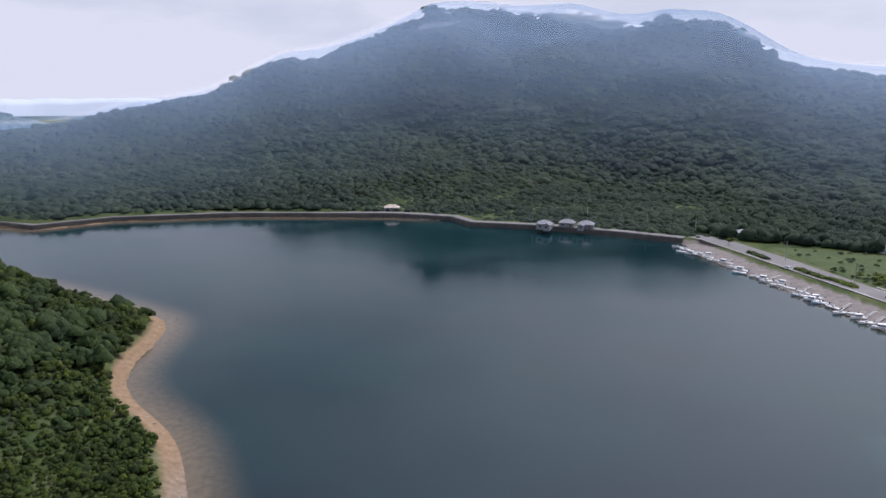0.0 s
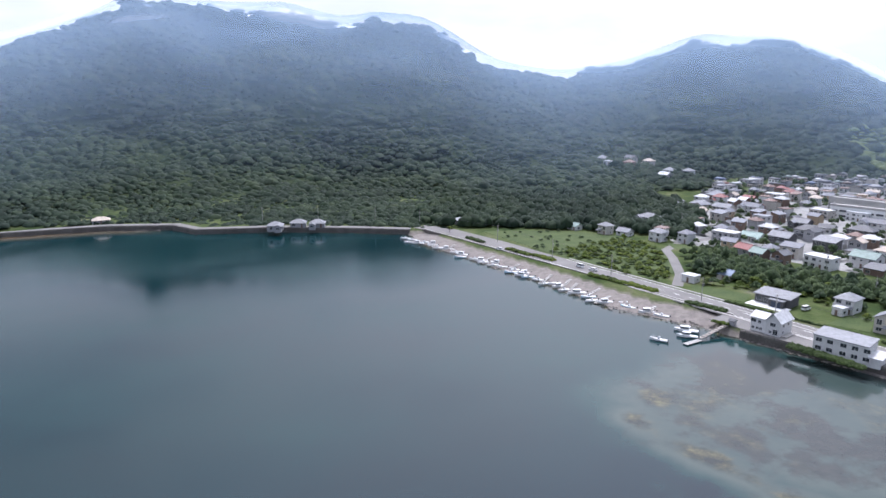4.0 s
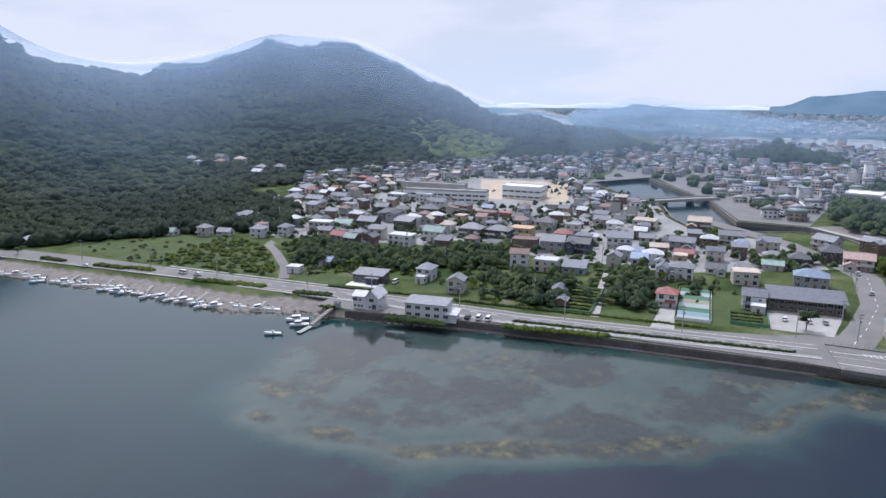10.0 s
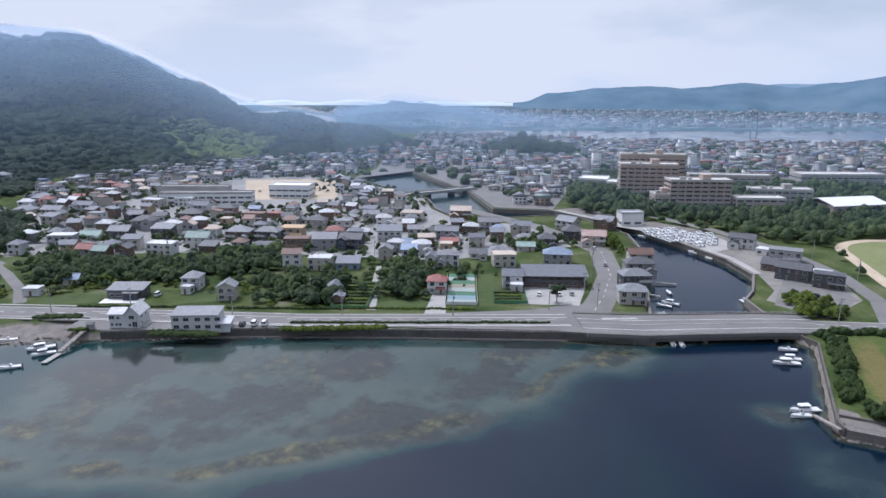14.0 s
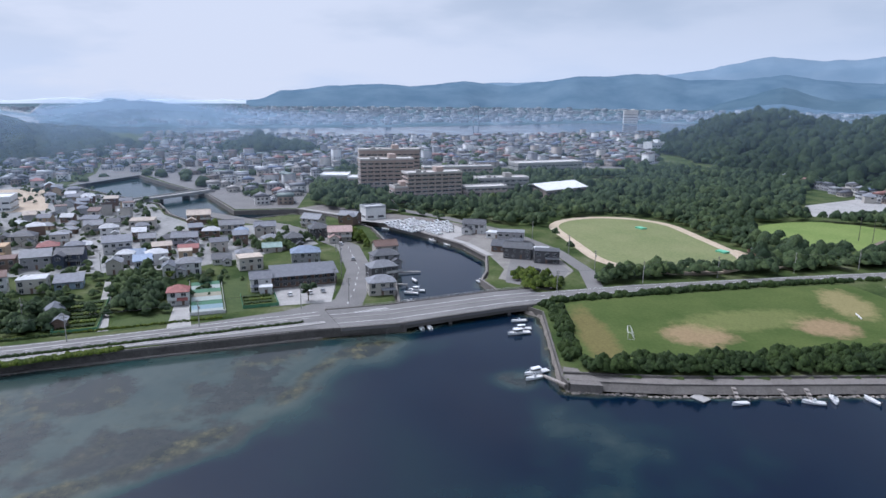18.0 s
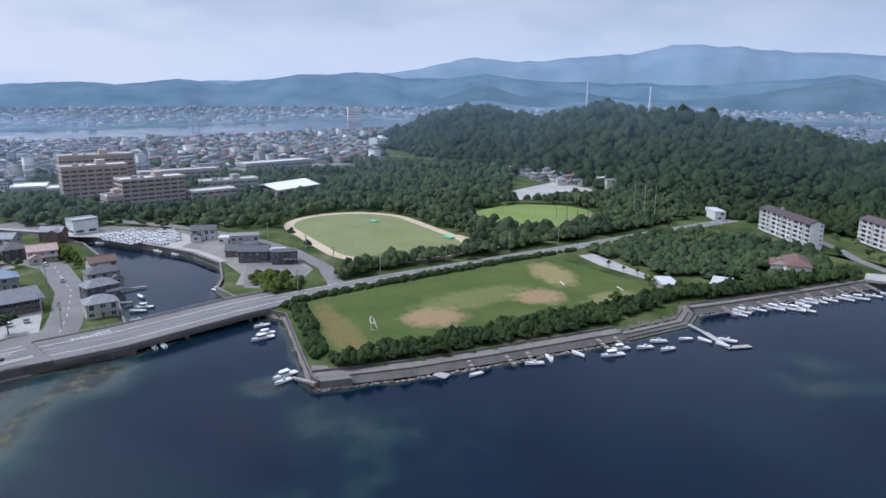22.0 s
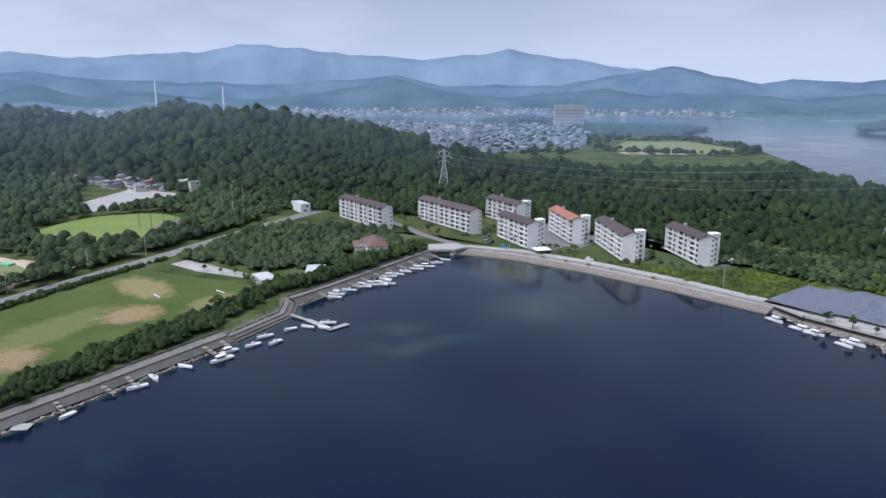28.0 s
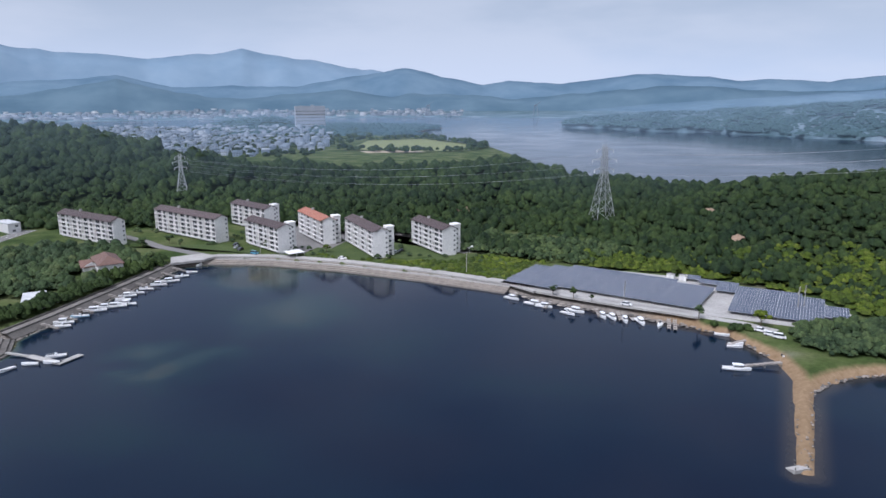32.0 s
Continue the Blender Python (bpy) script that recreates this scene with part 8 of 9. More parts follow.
def car(col, van):
    ob = thing("car", 0, 0, 0, 0, f"parked {CAR_WORDS[col]} {'van' if van else 'hatchback car'} with dark windows", "car", "parked cars")
    hgt = 1.0 if not van else 1.15
    rings = []
    for x, w, z0, z1 in ((-2.1, 0.78, 0.4, 0.85), (-1.95, 0.85, 0.3, hgt), (0.9, 0.86, 0.28, hgt), (1.9, 0.82, 0.3, hgt - 0.18), (2.1, 0.74, 0.4, 0.7)):
        rings.append([(x, -w, z0), (x, w, z0), (x, w * 0.97, z1), (x, -w * 0.97, z1)])
    part("body", Shape().loft(rings), M_CAR[col], ob)
    top = 1.5 if not van else 1.9
    g0, g1, f0, f1 = (-1.9, 1.1, -1.4, 0.35) if not van else (-2.0, 1.5, -1.9, 0.9)
    gl = part("glass", Shape().loft([[(g0, -0.8, hgt - 0.02), (g1, -0.8, hgt - 0.02), (g1, 0.8, hgt - 0.02), (g0, 0.8, hgt - 0.02)], [(f0, -0.66, top), (f1, -0.66, top), (f1, 0.66, top), (f0, 0.66, top)]]), M_GLASS, ob, "dark car windows")
    part("roof", Shape().loft([[(f0 - 0.05, -0.68, top - 0.02), (f1 + 0.05, -0.68, top - 0.02), (f1 + 0.05, 0.68, top - 0.02), (f0 - 0.05, 0.68, top - 0.02)], [(f0 + 0.05, -0.6, top + 0.06), (f1 - 0.1, -0.6, top + 0.06), (f1 - 0.1, 0.6, top + 0.06), (f0 + 0.05, 0.6, top + 0.06)]]), M_CAR[col], ob)
    for x in (-1.3, 1.3):
        for y in (-0.8, 0.8):
            part("wheel", Shape().tube((x, y - 0.1, 0.31), (x, y + 0.1, 0.31), 0.31, sides=12), M_TYRE, ob)
    for y in (-0.6, 0.6):
        part("headlight", Shape().box(2.02, 2.1, y - 0.16, y + 0.16, 0.6, 0.75), M_WHITE, ob)
    return ob


CARS = [car(0, False), car(0, True), car(1, False), car(2, False), car(3, True), car(4, False)]
car_used = [False] * len(CARS)


def park(k, x, y, turn, z=3.1):
    m = pose(x, y, z, 0, 0, turn)
    if not car_used[k]:
        car_used[k] = True
        CARS[k].matrix_basis = m
        return CARS[k]
    return copy_thing(CARS[k], m)


for k, x, y, tn in ((2, 206, 128, 15), (1, 207.5, 124, 15), (1, 208.5, 120.5, 15), (0, 166, 318, 110), (0, 187, 262, 105), (1, 185, 270, 100), (0, 272, 30, 10), (0, 274, 22, 10), (3, 276, 17, 12), (1, 229, 180, 10),
                    (4, 132, -333, 170), (0, 84, -327, 170), (0, -88, -237, 150), (0, -90, -233, 150), (1, -92, -230.5, 160), (2, 62, -338, 60), (3, 60, -342, 60), (2, 57.5, -346, 60), (0, 28, -366, 60), (0, 24, -370, 60), (0, 19, -373, 60),
                    (2, 150, -352, 80), (3, 147, -346, 80), (2, 143, -341, 80), (5, 137, -372, 20), (0, 128, -362, 20), (0, 22, -384, 60), (3, 16, -380, 60), (0, -46, -263, 155), (3, 330, 5, 0), (0, 365, 12, 20), (2, 300, -80, 70)):
    park(k, x, y, tn)
for i in range(9):
    for j in range(5):
        if (i * 7 + j * 3) % 5:
            park((i + 2 * j) % 4 if (i + 2 * j) % 4 != 1 else 0, 505 + i * 4.2 + j * 2.6, 48 + i * 2.4 + j * 6 - i * 0.2, 60)
for x, y in ((112, -330), (109, -333), (22, -352), (18, -355)):
    cs = thing("bicycle_shelter", x, y, 3.1, 40, "low white-roofed bicycle shelter by the flats", "shelter", "shelters by the flats")
    part("roof", Shape().box(-2.2, 2.2, -4, 4, 2.1, 2.25), M_WHITE, cs)
    for a in (-2, 2):
        for c in (-3.6, 3.6):
            part("post", Shape().box(a - 0.06, a + 0.06, c - 0.06, c + 0.06, -0.2, 2.1), M_STEEL, cs)

# ---------------------------------------------------------------- poles and goals
def pole(x, y, z=3.0, h=10.0, turn=0.0):
    ob = thing("utility_pole", x, y, z, turn, "grey concrete utility pole with crossarms", "utility pole", "utility poles")
    part("mast", Shape().tube((0, 0, -0.6), (0, 0, h), 0.19, 0.12, 8), M_CONC, ob)
    for k, t in enumerate((0.93, 0.83)):
        part("crossarm", Shape().box(-1.0, 1.0, -0.07, 0.07, h * t, h * t + 0.14), M_CONC_DK, ob)
    part("transformer", Shape().tube((0.4, 0, h * 0.66), (0.4, 0, h * 0.76), 0.26, sides=8), M_CONC, ob, "grey pole transformer")
    return ob


first = pole(208, 176)
PTS = [(200, 205), (216, 138), (226, 98), (237, 58), (254, 24), (262, 6), (277, 12), (300, 10), (325, 11), (348, 14), (266, -80), (277, -122), (283, -160), (287, -200), (290, -235), (300, -108), (335, -106), (372, -96), (190, 252), (183, 292), (174, 336), (152, 402), (128, 420), (95, 440), (60, 446),
       (245, 120), (268, 180), (290, 220), (320, 120), (340, 60), (300, 330), (130, -336), (60, -326), (20, -306), (-45, -263), (-110, -262), (-113, -264)]
for x, y in PTS:
    copy_thing(first, pose(x, y, 3.0, 0, 0, -77 + house_rng.uniform(-15, 15)))
for row in (PTS[0:5], PTS[10:15], PTS[18:22]):
    for a, b_ in zip(row[:-1], row[1:]):
        wire(a[0], a[1], 12.2, b_[0], b_[1], 12.2, 0.7, 0.035, "overhead_wire", "slack black overhead wire between the poles", M_ENGINE)
for k in range(9):
    ob = thing("floodlight_mast" if k > 5 else "net_pole", *( (350 - k * 4.4, -281 - k * 5.2) if k < 6 else (318 - (k - 6) * 6, -318 - (k - 6) * 3)), 3, 0, "tall thin pole of the ball field net", "pole", "poles of the ball field")
    part("mast", Shape().tube((0, 0, 0), (0, 0, 13 if k < 6 else 24), 0.22, 0.14, 6), M_CONC_DK if k < 6 else M_CONC, ob)
    part("cap", Shape().tube((0, 0, 13 if k < 6 else 24), (0, 0, 13.3 if k < 6 else 24.3), 0.25, sides=6), M_CONC, ob)


def goal(x, y, turn, w=7.3, h=2.4):
    ob = thing("football_goal", x, y, 3.08, turn, "white tubular football goal on the grass", "goal", "goals of the playing field")
    for s in (-w / 2, w / 2):
        part("post", Shape().tube((s, 0, 0), (s, 0, h), 0.09), M_WHITE, ob)
        part("stay", Shape().tube((s, 0, h), (s, 1.0, h), 0.05).tube((s, 1.0, h), (s, 2.2, 0.05), 0.05).tube((s, 0, 0.05), (s, 2.2, 0.05), 0.05), M_WHITE, ob)
    part("crossbar", Shape().tube((-w / 2, 0, h), (w / 2, 0, h), 0.09), M_WHITE, ob)
    net = Shape()
    for k in range(9):
        x_ = -w / 2 + w * k / 8
        net.tube((x_, 1.0, h), (x_, 2.2, 0.05), 0.025, sides=3)
    for t in (0, 0.33, 0.66, 1):
        net.tube((-w / 2, 1 + 1.2 * t, h - (h - 0.05) * t), (w / 2, 1 + 1.2 * t, h - (h - 0.05) * t), 0.025, sides=3)
    part("net", net, M_WHITE, ob, "white goal net")
    return ob


goal(213.5, -90, 160)
for x, y, tn in ((224.5, -185, 160), (206, -201.5, 165)):
    ob = thing("bench", x, y, 3.08, tn, "long low white bench on the grass", "bench", "benches of the playing field")
    part("seat", Shape().box(-3, 3, -0.25, 0.25, 0.42, 0.5), M_WHITE, ob)
    for k in (-2.4, 0, 2.4):
        part("leg", Shape().box(k - 0.06, k + 0.06, -0.2, 0.2, 0, 0.42), M_WHITE, ob)
M_CANVAS = worn("green_canvas", (0.1, 0.36, 0.22), (0.15, 0.45, 0.28), 0.5, 0.7)
for x, y in ((395, -170), (330, -188)):
    ob = thing("high_jump_mat", x, y, 3.2, 20, "bright green landing mat beside the track", "sports mat")
    part("mat", Shape().box(-3, 3, -2, 2, 0, 0.7), M_CANVAS, ob)
    part("cover", Shape().box(-3.05, 3.05, -2.05, 2.05, 0.7, 0.78), M_CANVAS, ob)
club = thing("club_hut", 322, -203, 3, -10, "long low hut with a white roof by the track", "hut")
part("wall", Shape().box(-8, 8, -2.5, 2.5, -0.3, 2.8), WALLS["brown"], club)
part("roof", Shape().box(-8.5, 8.5, -3.1, 3.1, 2.8, 3.0), M_WHITE, club)
for k in range(4):
    part("window", WIN["wide"], None, club, "", (-6 + k * 4, -2.5, 1))
# spit end: concrete head on the sand
sp = thing("spit_head", -67.5, -148.5, 0, 22, "stepped concrete block at the tip of the sand spit", "mooring block")
for k in range(3):
    part("step", Shape().box(-2.2, 2.2, -0.6 - k * 0.9, 0.3 - k * 0.9, -2, 0.9 - k * 0.3), M_CONC, sp)
for x in (-1.8, 1.8):
    part("bollard", Shape().tube((x, 0, 0.9), (x, 0, 1.5), 0.14), M_CONC_DK, sp)
# ---------------------------------------------------------------- groves, hedges and single trees
CLEAR = [FIELD, stadium(33, 43), ellipse(365, -276, 43, 50, 20, 30), [(430, -300), (470, -330), (500, -400), (470, -420), (430, -380), (415, -330)], [(600, -175), (640, -190), (630, -240), (590, -225)]]
LANES = ((ROAD_LINE, 9), (FIELD_ROAD, 7), (CANAL_ROAD, 6), (STREET, 8), (SIDE_LANE, 4))


def grove(name, poly, gap, size, tall, mat, seed, label, lift=0.0, shapes=None, clear=True, thin=0.0, smooth=True):
    rng = np.random.RandomState(seed)
    p = np.array(poly, float)
    lo, hi = p.min(0), p.max(0)
    gx_, gy_ = np.meshgrid(np.arange(lo[0], hi[0] + gap, gap), np.arange(lo[1], hi[1] + gap, gap))
    x = gx_.ravel() + (rng.rand(gx_.size) - 0.5) * gap
    y = gy_.ravel() + (rng.rand(gx_.size) - 0.5) * gap
    ok = inside(x, y, poly) & (rng.rand(len(x)) >= thin)
    x, y = x[ok], y[ok]
    ok = np.minimum(outside_by(x, y, CANAL), outside_by(x, y, BAY)) > 1.2
    if clear:
        for c in CLEAR:
            ok &= outside_by(x, y, c) > 1.5
        for ln, w in LANES:
            d, _ = near_line(x, y, ln)
            ok &= d > w
        for a, b, r in TAKEN:
            ok &= (x - a) ** 2 + (y - b) ** 2 > (r * 0.8 + 1.5) ** 2
    x, y = x[ok], y[ok]
    if len(x) == 0:
        return None
    s = size * (0.65 + 0.7 * rng.rand(len(x)))
    z = ground_z(x, y) + lift * s - 0.1 * s
    return crowns(name, np.stack([x, y, z], -1), s, tall * (0.75 + 0.5 * rng.rand(len(x))), mat, seed + 1, shapes or BLOBS, label, smooth)


def band(line, w0, w1):
    """A polygon along a line, from offset w0 to w1 to its right."""
    sh = sweep(line, [(w0, 0), (w1, 0)])
    n = len(line)
    return [(sh.v[2 * i][0], sh.v[2 * i][1]) for i in range(n)] + [(sh.v[2 * i + 1][0], sh.v[2 * i + 1][1]) for i in reversed(range(n))]


CAMPUS = [(558, 42), (605, 40), (720, 9), (700, -73), (665, -112), (680, -200), (650, -290), (570, -350), (500, -345), (420, -300), (400, -420), (330, -345), (300, -315), (286, -215), (281, -125), (325, -110), (408, -108), (420, -70), (455, -20), (475, 20), (502, 35)]
M_PARK = foliage("park_leaf", ((0.031, 0.052, 0.027), (0.044, 0.067, 0.033), (0.023, 0.041, 0.022), (0.06, 0.081, 0.04)), 1.2, 0.02, 0.7)
grove("campus_wood", CAMPUS, 5.8, 3.8, 1.1, M_WOOD, 300, "leafy broadleaf wood around the university", 0.25, TUFTS, thin=0.45)
grove("campus_trees", CAMPUS, 6.5, 3.7, 1.0, M_PARK, 303, "lighter green trees of the campus", 0.25, LUMPS, thin=0.35)
grove("hillfoot_wood", [(738, -288), (712, -345), (650, -398), (560, -398), (530, -372), (520, -352), (620, -345), (690, -285)], 6.5, 4.3, 1.0, M_WOOD, 306, "leafy trees at the foot of the low hill", 0.1, TUFTS)
grove("roadside_wood", [(298, -325), (345, -318), (400, -360), (372, -415), (318, -412)], 5.2, 3.4, 1.0, M_PARK, 308, "leafy trees beside the road to the hills", 0.1, LUMPS, thin=0.2)
PARK = [(266, -236), (272, -255), (281, -318), (240, -338), (205, -333), (172, -314), (176, -262), (196, -254), (208, -234), (236, -236)]
grove("park_wood", PARK, 4.3, 3.3, 0.95, M_PARK, 310, "dense green wood between the field and the flats", 0.05, CLUSTERS)
grove("field_hedge", [(190, -64), (183, -67), (179, -100), (175, -150), (175, -168), (183, -203), (187, -222), (194, -215), (191, -200), (190.5, -150), (190, -80)], 2.3, 2.2, 1.15, M_HEDGE, 320, "thick dark hedge between the field and the sea wall", 0.0, CLUSTERS, clear=False)
grove("boat_hedge", band([(184, -212), (178, -235), (174, -262), (171, -300), (168, -312)], 1, -7), 2.4, 2.3, 1.3, M_HEDGE, 330, "tall dark hedge above the moored boats", 0.0, CLUSTERS, clear=False)
grove("field_edge_hedge", band([(253, -75), (259, -112), (266, -172), (270, -214)], 0, -3.2), 1.8, 1.5, 1.0, M_HEDGE, 340, "clipped hedge between the field and the road", clear=False)
grove("field_side_hedge", [(252, -66), (244, -71), (200, -64), (192, -62), (200, -69), (246, -76)], 2.0, 1.7, 1.2, M_HEDGE, 345, "rough hedge at the end of the field", clear=False)
grove("road_trees", band([(268, -106), (276, -124), (283, -190), (286, -226)], -7, -14), 3.4, 3.5, 1.1, M_WOOD, 350, "row of dark trees along the road", 0.1, CLUSTERS, clear=False)
grove("road_trees_far", band([(286, -236), (292, -290), (300, -340)], -6, -14), 3.4, 3.5, 1.1, M_WOOD, 351, "row of dark trees along the road", 0.1, CLUSTERS, clear=False)
grove("road_hedge", band([(262, -98), (270, -120), (276, -190), (279, -232)], 5.2, 7.5), 1.8, 1.3, 0.9, M_HEDGE, 352, "low dark hedge beside the road", clear=False)
# green belt behind the coast road
for k, (poly, gap, size, mat) in enumerate((
        ([(258, 274), (269, 262), (273, 233), (276, 201), (298, 163), (276, 148), (272, 163), (257, 182), (246, 193), (238, 218), (226, 237)], 4.2, 3.2, M_WOOD),
        ([(258, 150), (262, 132), (274, 119), (240, 104), (230, 113), (236, 127)], 3.6, 3.0, M_WOOD),
        ([(290, 107), (311, 97), (280, 78), (252, 79), (256, 91)], 4.0, 3.2, M_WOOD),
        ([(306, 200), (317, 170), (286, 150), (278, 181)], 4.0, 3.0, M_WOOD),
        ([(372, 25), (402, 8), (367, -4), (352, -2)], 3.2, 2.6, M_BUSH),
        ([(357, 59), (385, 45), (384, 26), (351, 37)], 3.8, 2.8, M_WOOD),
        ([(440, 112), (424, 84), (385, 79), (407, 104)], 4.5, 2.4, M_BUSH),
        ([(289, -84), (281, -88), (264, -80), (266, -70), (290, -66), (300, -76)], 2.6, 2.2, M_BUSH))):
    grove("town_grove", poly, gap, size, 1.1, mat, 360 + 3 * k, "leafy trees and shrubs between the houses", 0.0, CLUSTERS)
grove("spur_wood", [(365, 477), (363, 409), (324, 336), (280, 302), (262, 330), (270, 370), (300, 420), (340, 480)], 5.0, 4.0, 1.15, M_HILL, 390, "dark wood at the foot of the mountain", 0.2)
grove("foot_wood", [(150, 400), (172, 384), (200, 372), (258, 334), (275, 372), (300, 420), (330, 470), (250, 480), (190, 460), (160, 430)], 4.6, 3.6, 1.1, M_HILL, 393, "dark wood at the foot of the mountain", 0.2)
MEADOW = [(180, 368), (205, 360), (232, 345), (252, 320), (245, 285), (228, 250), (205, 236), (196, 258), (187, 305)]
patch("meadow", MEADOW, 3.06, M_MEADOW, "overgrown green meadow with shrubs", "meadow")
grove("meadow_shrubs", [p for p in MEADOW if p[1] < 330], 3.4, 1.9, 0.7, M_BUSH, 400, "scattered shrubs in the meadow", 0.0, CLUSTERS, thin=0.45)
grove("meadow_shrubs", MEADOW, 6, 1.5, 0.7, M_WOOD, 402, "dark shrubs in the meadow", 0.0, CLUSTERS, thin=0.6)
grove("belt_shrubs", [(214, 226), (240, 190), (236, 150), (228, 130), (240, 100), (262, 116), (262, 150), (256, 185), (236, 225)], 4.0, 1.6, 0.9, M_BUSH, 405, "garden shrubs behind the coast road", 0.0, CLUSTERS, thin=0.5)
grove("belt_trees", [(214, 226), (240, 190), (236, 150), (228, 130), (240, 100), (256, 70), (300, 50), (312, 70), (316, 130), (306, 190), (285, 240), (262, 300), (240, 260)], 9, 2.6, 1.1, M_WOOD, 406, "dark garden trees behind the coast road", 0.05, CLUSTERS, thin=0.3)
grove("belt_shrubs", [(242, 92), (256, 70), (300, 50), (312, 70), (300, 100), (270, 96)], 5.0, 1.6, 0.9, M_WOOD, 408, "garden shrubs behind the coast road", 0.0, CLUSTERS, thin=0.55)
rng = np.random.RandomState(500)
grove("hillfoot_trees", TOWN_BACK, 13, 3.4, 1.1, M_WOOD, 420, "trees between the houses at the hill's foot", 0.1, CLUSTERS, thin=0.3, clear=False)
grove("town_trees", TOWN_NEAR, 8.5, 2.5, 1.1, M_WOOD, 410, "garden trees between the houses", 0.05, LUMPS, thin=0.25)
grove("far_town_trees", TOWN_FAR, 24, 5.0, 0.9, M_WOOD, 413, "trees between the far houses", 0.1, thin=0.3, clear=False)
grove("south_town_trees", [(1100, -1080), (760, -1000), (520, -870), (330, -840), (262, -900), (262, -1250), (300, -1440), (420, -1640), (880, -1520)], 17, 4.6, 0.8, M_SLOPE, 416, "trees between the houses of the far town", 0.1, thin=0.35, clear=False)
patch("far_meadow", [(60, -1000), (150, -960), (240, -1000), (250, -1180), (160, -1230), (60, -1090)], 3.2, M_TRACKLAWN, "wide green field beyond the hills", "meadow")
for line in ([(52, -1000), (52, -1090), (155, -1240), (255, -1190)], [(60, -985), (150, -945), (250, -985)]):
    grove("meadow_edge_trees", band(line, -14, 12), 9, 5.5, 0.9, M_SLOPE, 418, "dark trees along the edge of the far field", 0.1, TUFTS, clear=False, thin=0.25)
patch("far_sand", [(120, -955), (200, -935), (215, -960), (140, -985)], 3.3, M_SAND, "pale bare ground beyond the hills", "bare soil")
# verges, lawns and gardens behind the road
for k, poly in enumerate(([(254, 153), (262, 137), (238, 125), (231, 139)], [(246, 90), (258, 73), (241, 69), (234, 88)], [(297, 62), (302, 52), (254, 43), (250, 53)], [(214, 226), (226, 204), (215, 197), (205, 216)], [(243, 171), (250, 165), (228, 153), (222, 165)],
                          [(311, 215), (330, 190), (322, 180), (300, 205)], [(345, 165), (360, 140), (350, 135), (335, 160)], [(262, 300), (285, 270), (275, 262), (256, 285)])):
    patch("lawn", poly, 3.05 + 0.004 * k, M_MEADOW, "green garden lawn behind the coast road", "lawn")
M_NET = worn("green_netting", (0.05, 0.16, 0.09), (0.1, 0.24, 0.14), 0.5, 0.8)
M_TARP = [worn("tarp_" + n, tuple(v * 0.85 for v in c), c, 0.5, 0.6) for n, c in (("blue", (0.3, 0.42, 0.47)), ("white", (0.5, 0.54, 0.51)), ("green", (0.12, 0.26, 0.16)), ("tan", (0.4, 0.37, 0.28)))]


def garden(poly, rows, label, tarps, net=True):
    cx, cy = sum(p[0] for p in poly) / 4, sum(p[1] for p in poly) / 4
    ob = thing("vegetable_garden", cx, cy, 3.05, -77, label, "garden", "gardens behind the road")
    loc = [((p[0] - cx) * U[0] + (p[1] - cy) * U[1], (p[0] - cx) * V[0] + (p[1] - cy) * V[1]) for p in poly]
    x0, x1 = min(p[0] for p in loc) + 0.8, max(p[0] for p in loc) - 0.8
    y0, y1 = min(p[1] for p in loc) + 0.8, max(p[1] for p in loc) - 0.8
    part("soil", Shape().box(x0 - 0.6, x1 + 0.6, y0 - 0.6, y1 + 0.6, -0.2, 0.05), M_MEADOW, ob, "green weedy garden soil")
    for k in range(rows):
        ya = y0 + (y1 - y0) * k / rows
        yb = ya + (y1 - y0) / rows * 0.62
        if tarps:
            hh = 1.5
            part("row_cover", Shape().faces([(x0, ya, 0), (x1, ya, 0), (x0, (ya + yb) / 2, hh), (x1, (ya + yb) / 2, hh), (x0, yb, 0), (x1, yb, 0)], [(0, 1, 3, 2), (2, 3, 5, 4), (0, 2, 4), (1, 3, 5)]), M_TARP[tarps[k % len(tarps)]], ob, "plastic row cover")
        else:
            rw = Shape()
            for q in range(int((x1 - x0) / 1.1)):
                xx = x0 + q * 1.1
                rw.prism([(xx, ya), (xx + 0.9, ya + 0.1), (xx + 0.8, yb), (xx + 0.1, yb - 0.1)], 0, 0.5 + 0.3 * house_rng.random())
            tagged(part("planting", rw, M_HEDGE if k % 2 else M_BUSH, ob, "row of green vegetables"), kind="stuff")
    for (a, b, c, d) in ((x0 - 0.7, y0 - 0.7, x1 + 0.7, y0 - 0.7), (x1 + 0.7, y0 - 0.7, x1 + 0.7, y1 + 0.7), (x0 - 0.7, y0 - 0.7, x0 - 0.7, y1 + 0.7)):
        part("fence", Shape().box(min(a, c) - 0.03, max(a, c) + 0.03, min(b, d) - 0.03, max(b, d) + 0.03, 0, 1.3), M_NET if net else M_FRAME, ob, "green net fence" if net else "pale pipe fence")
    return ob


garden([(234, 100), (268, 114), (273, 104), (237, 92)], 8, "fenced vegetable garden with green rows", None)
garden([(249, 64), (291, 74), (297, 62), (252, 53)], 8, "garden plot with white and blue plastic row covers", (1, 0, 2, 1, 3, 2, 1, 2, 1, 3), False)
garden([(256, 46), (271, 48), (277, 37), (260, 35)], 4, "small fenced vegetable garden", None)
structure("garden_lane", sweep([(235, 90), (270, 101), (302, 110)], bar(-1.8, 1.8, 2.7, 3.09)), M_CONC, "narrow concrete lane between gardens", "road")
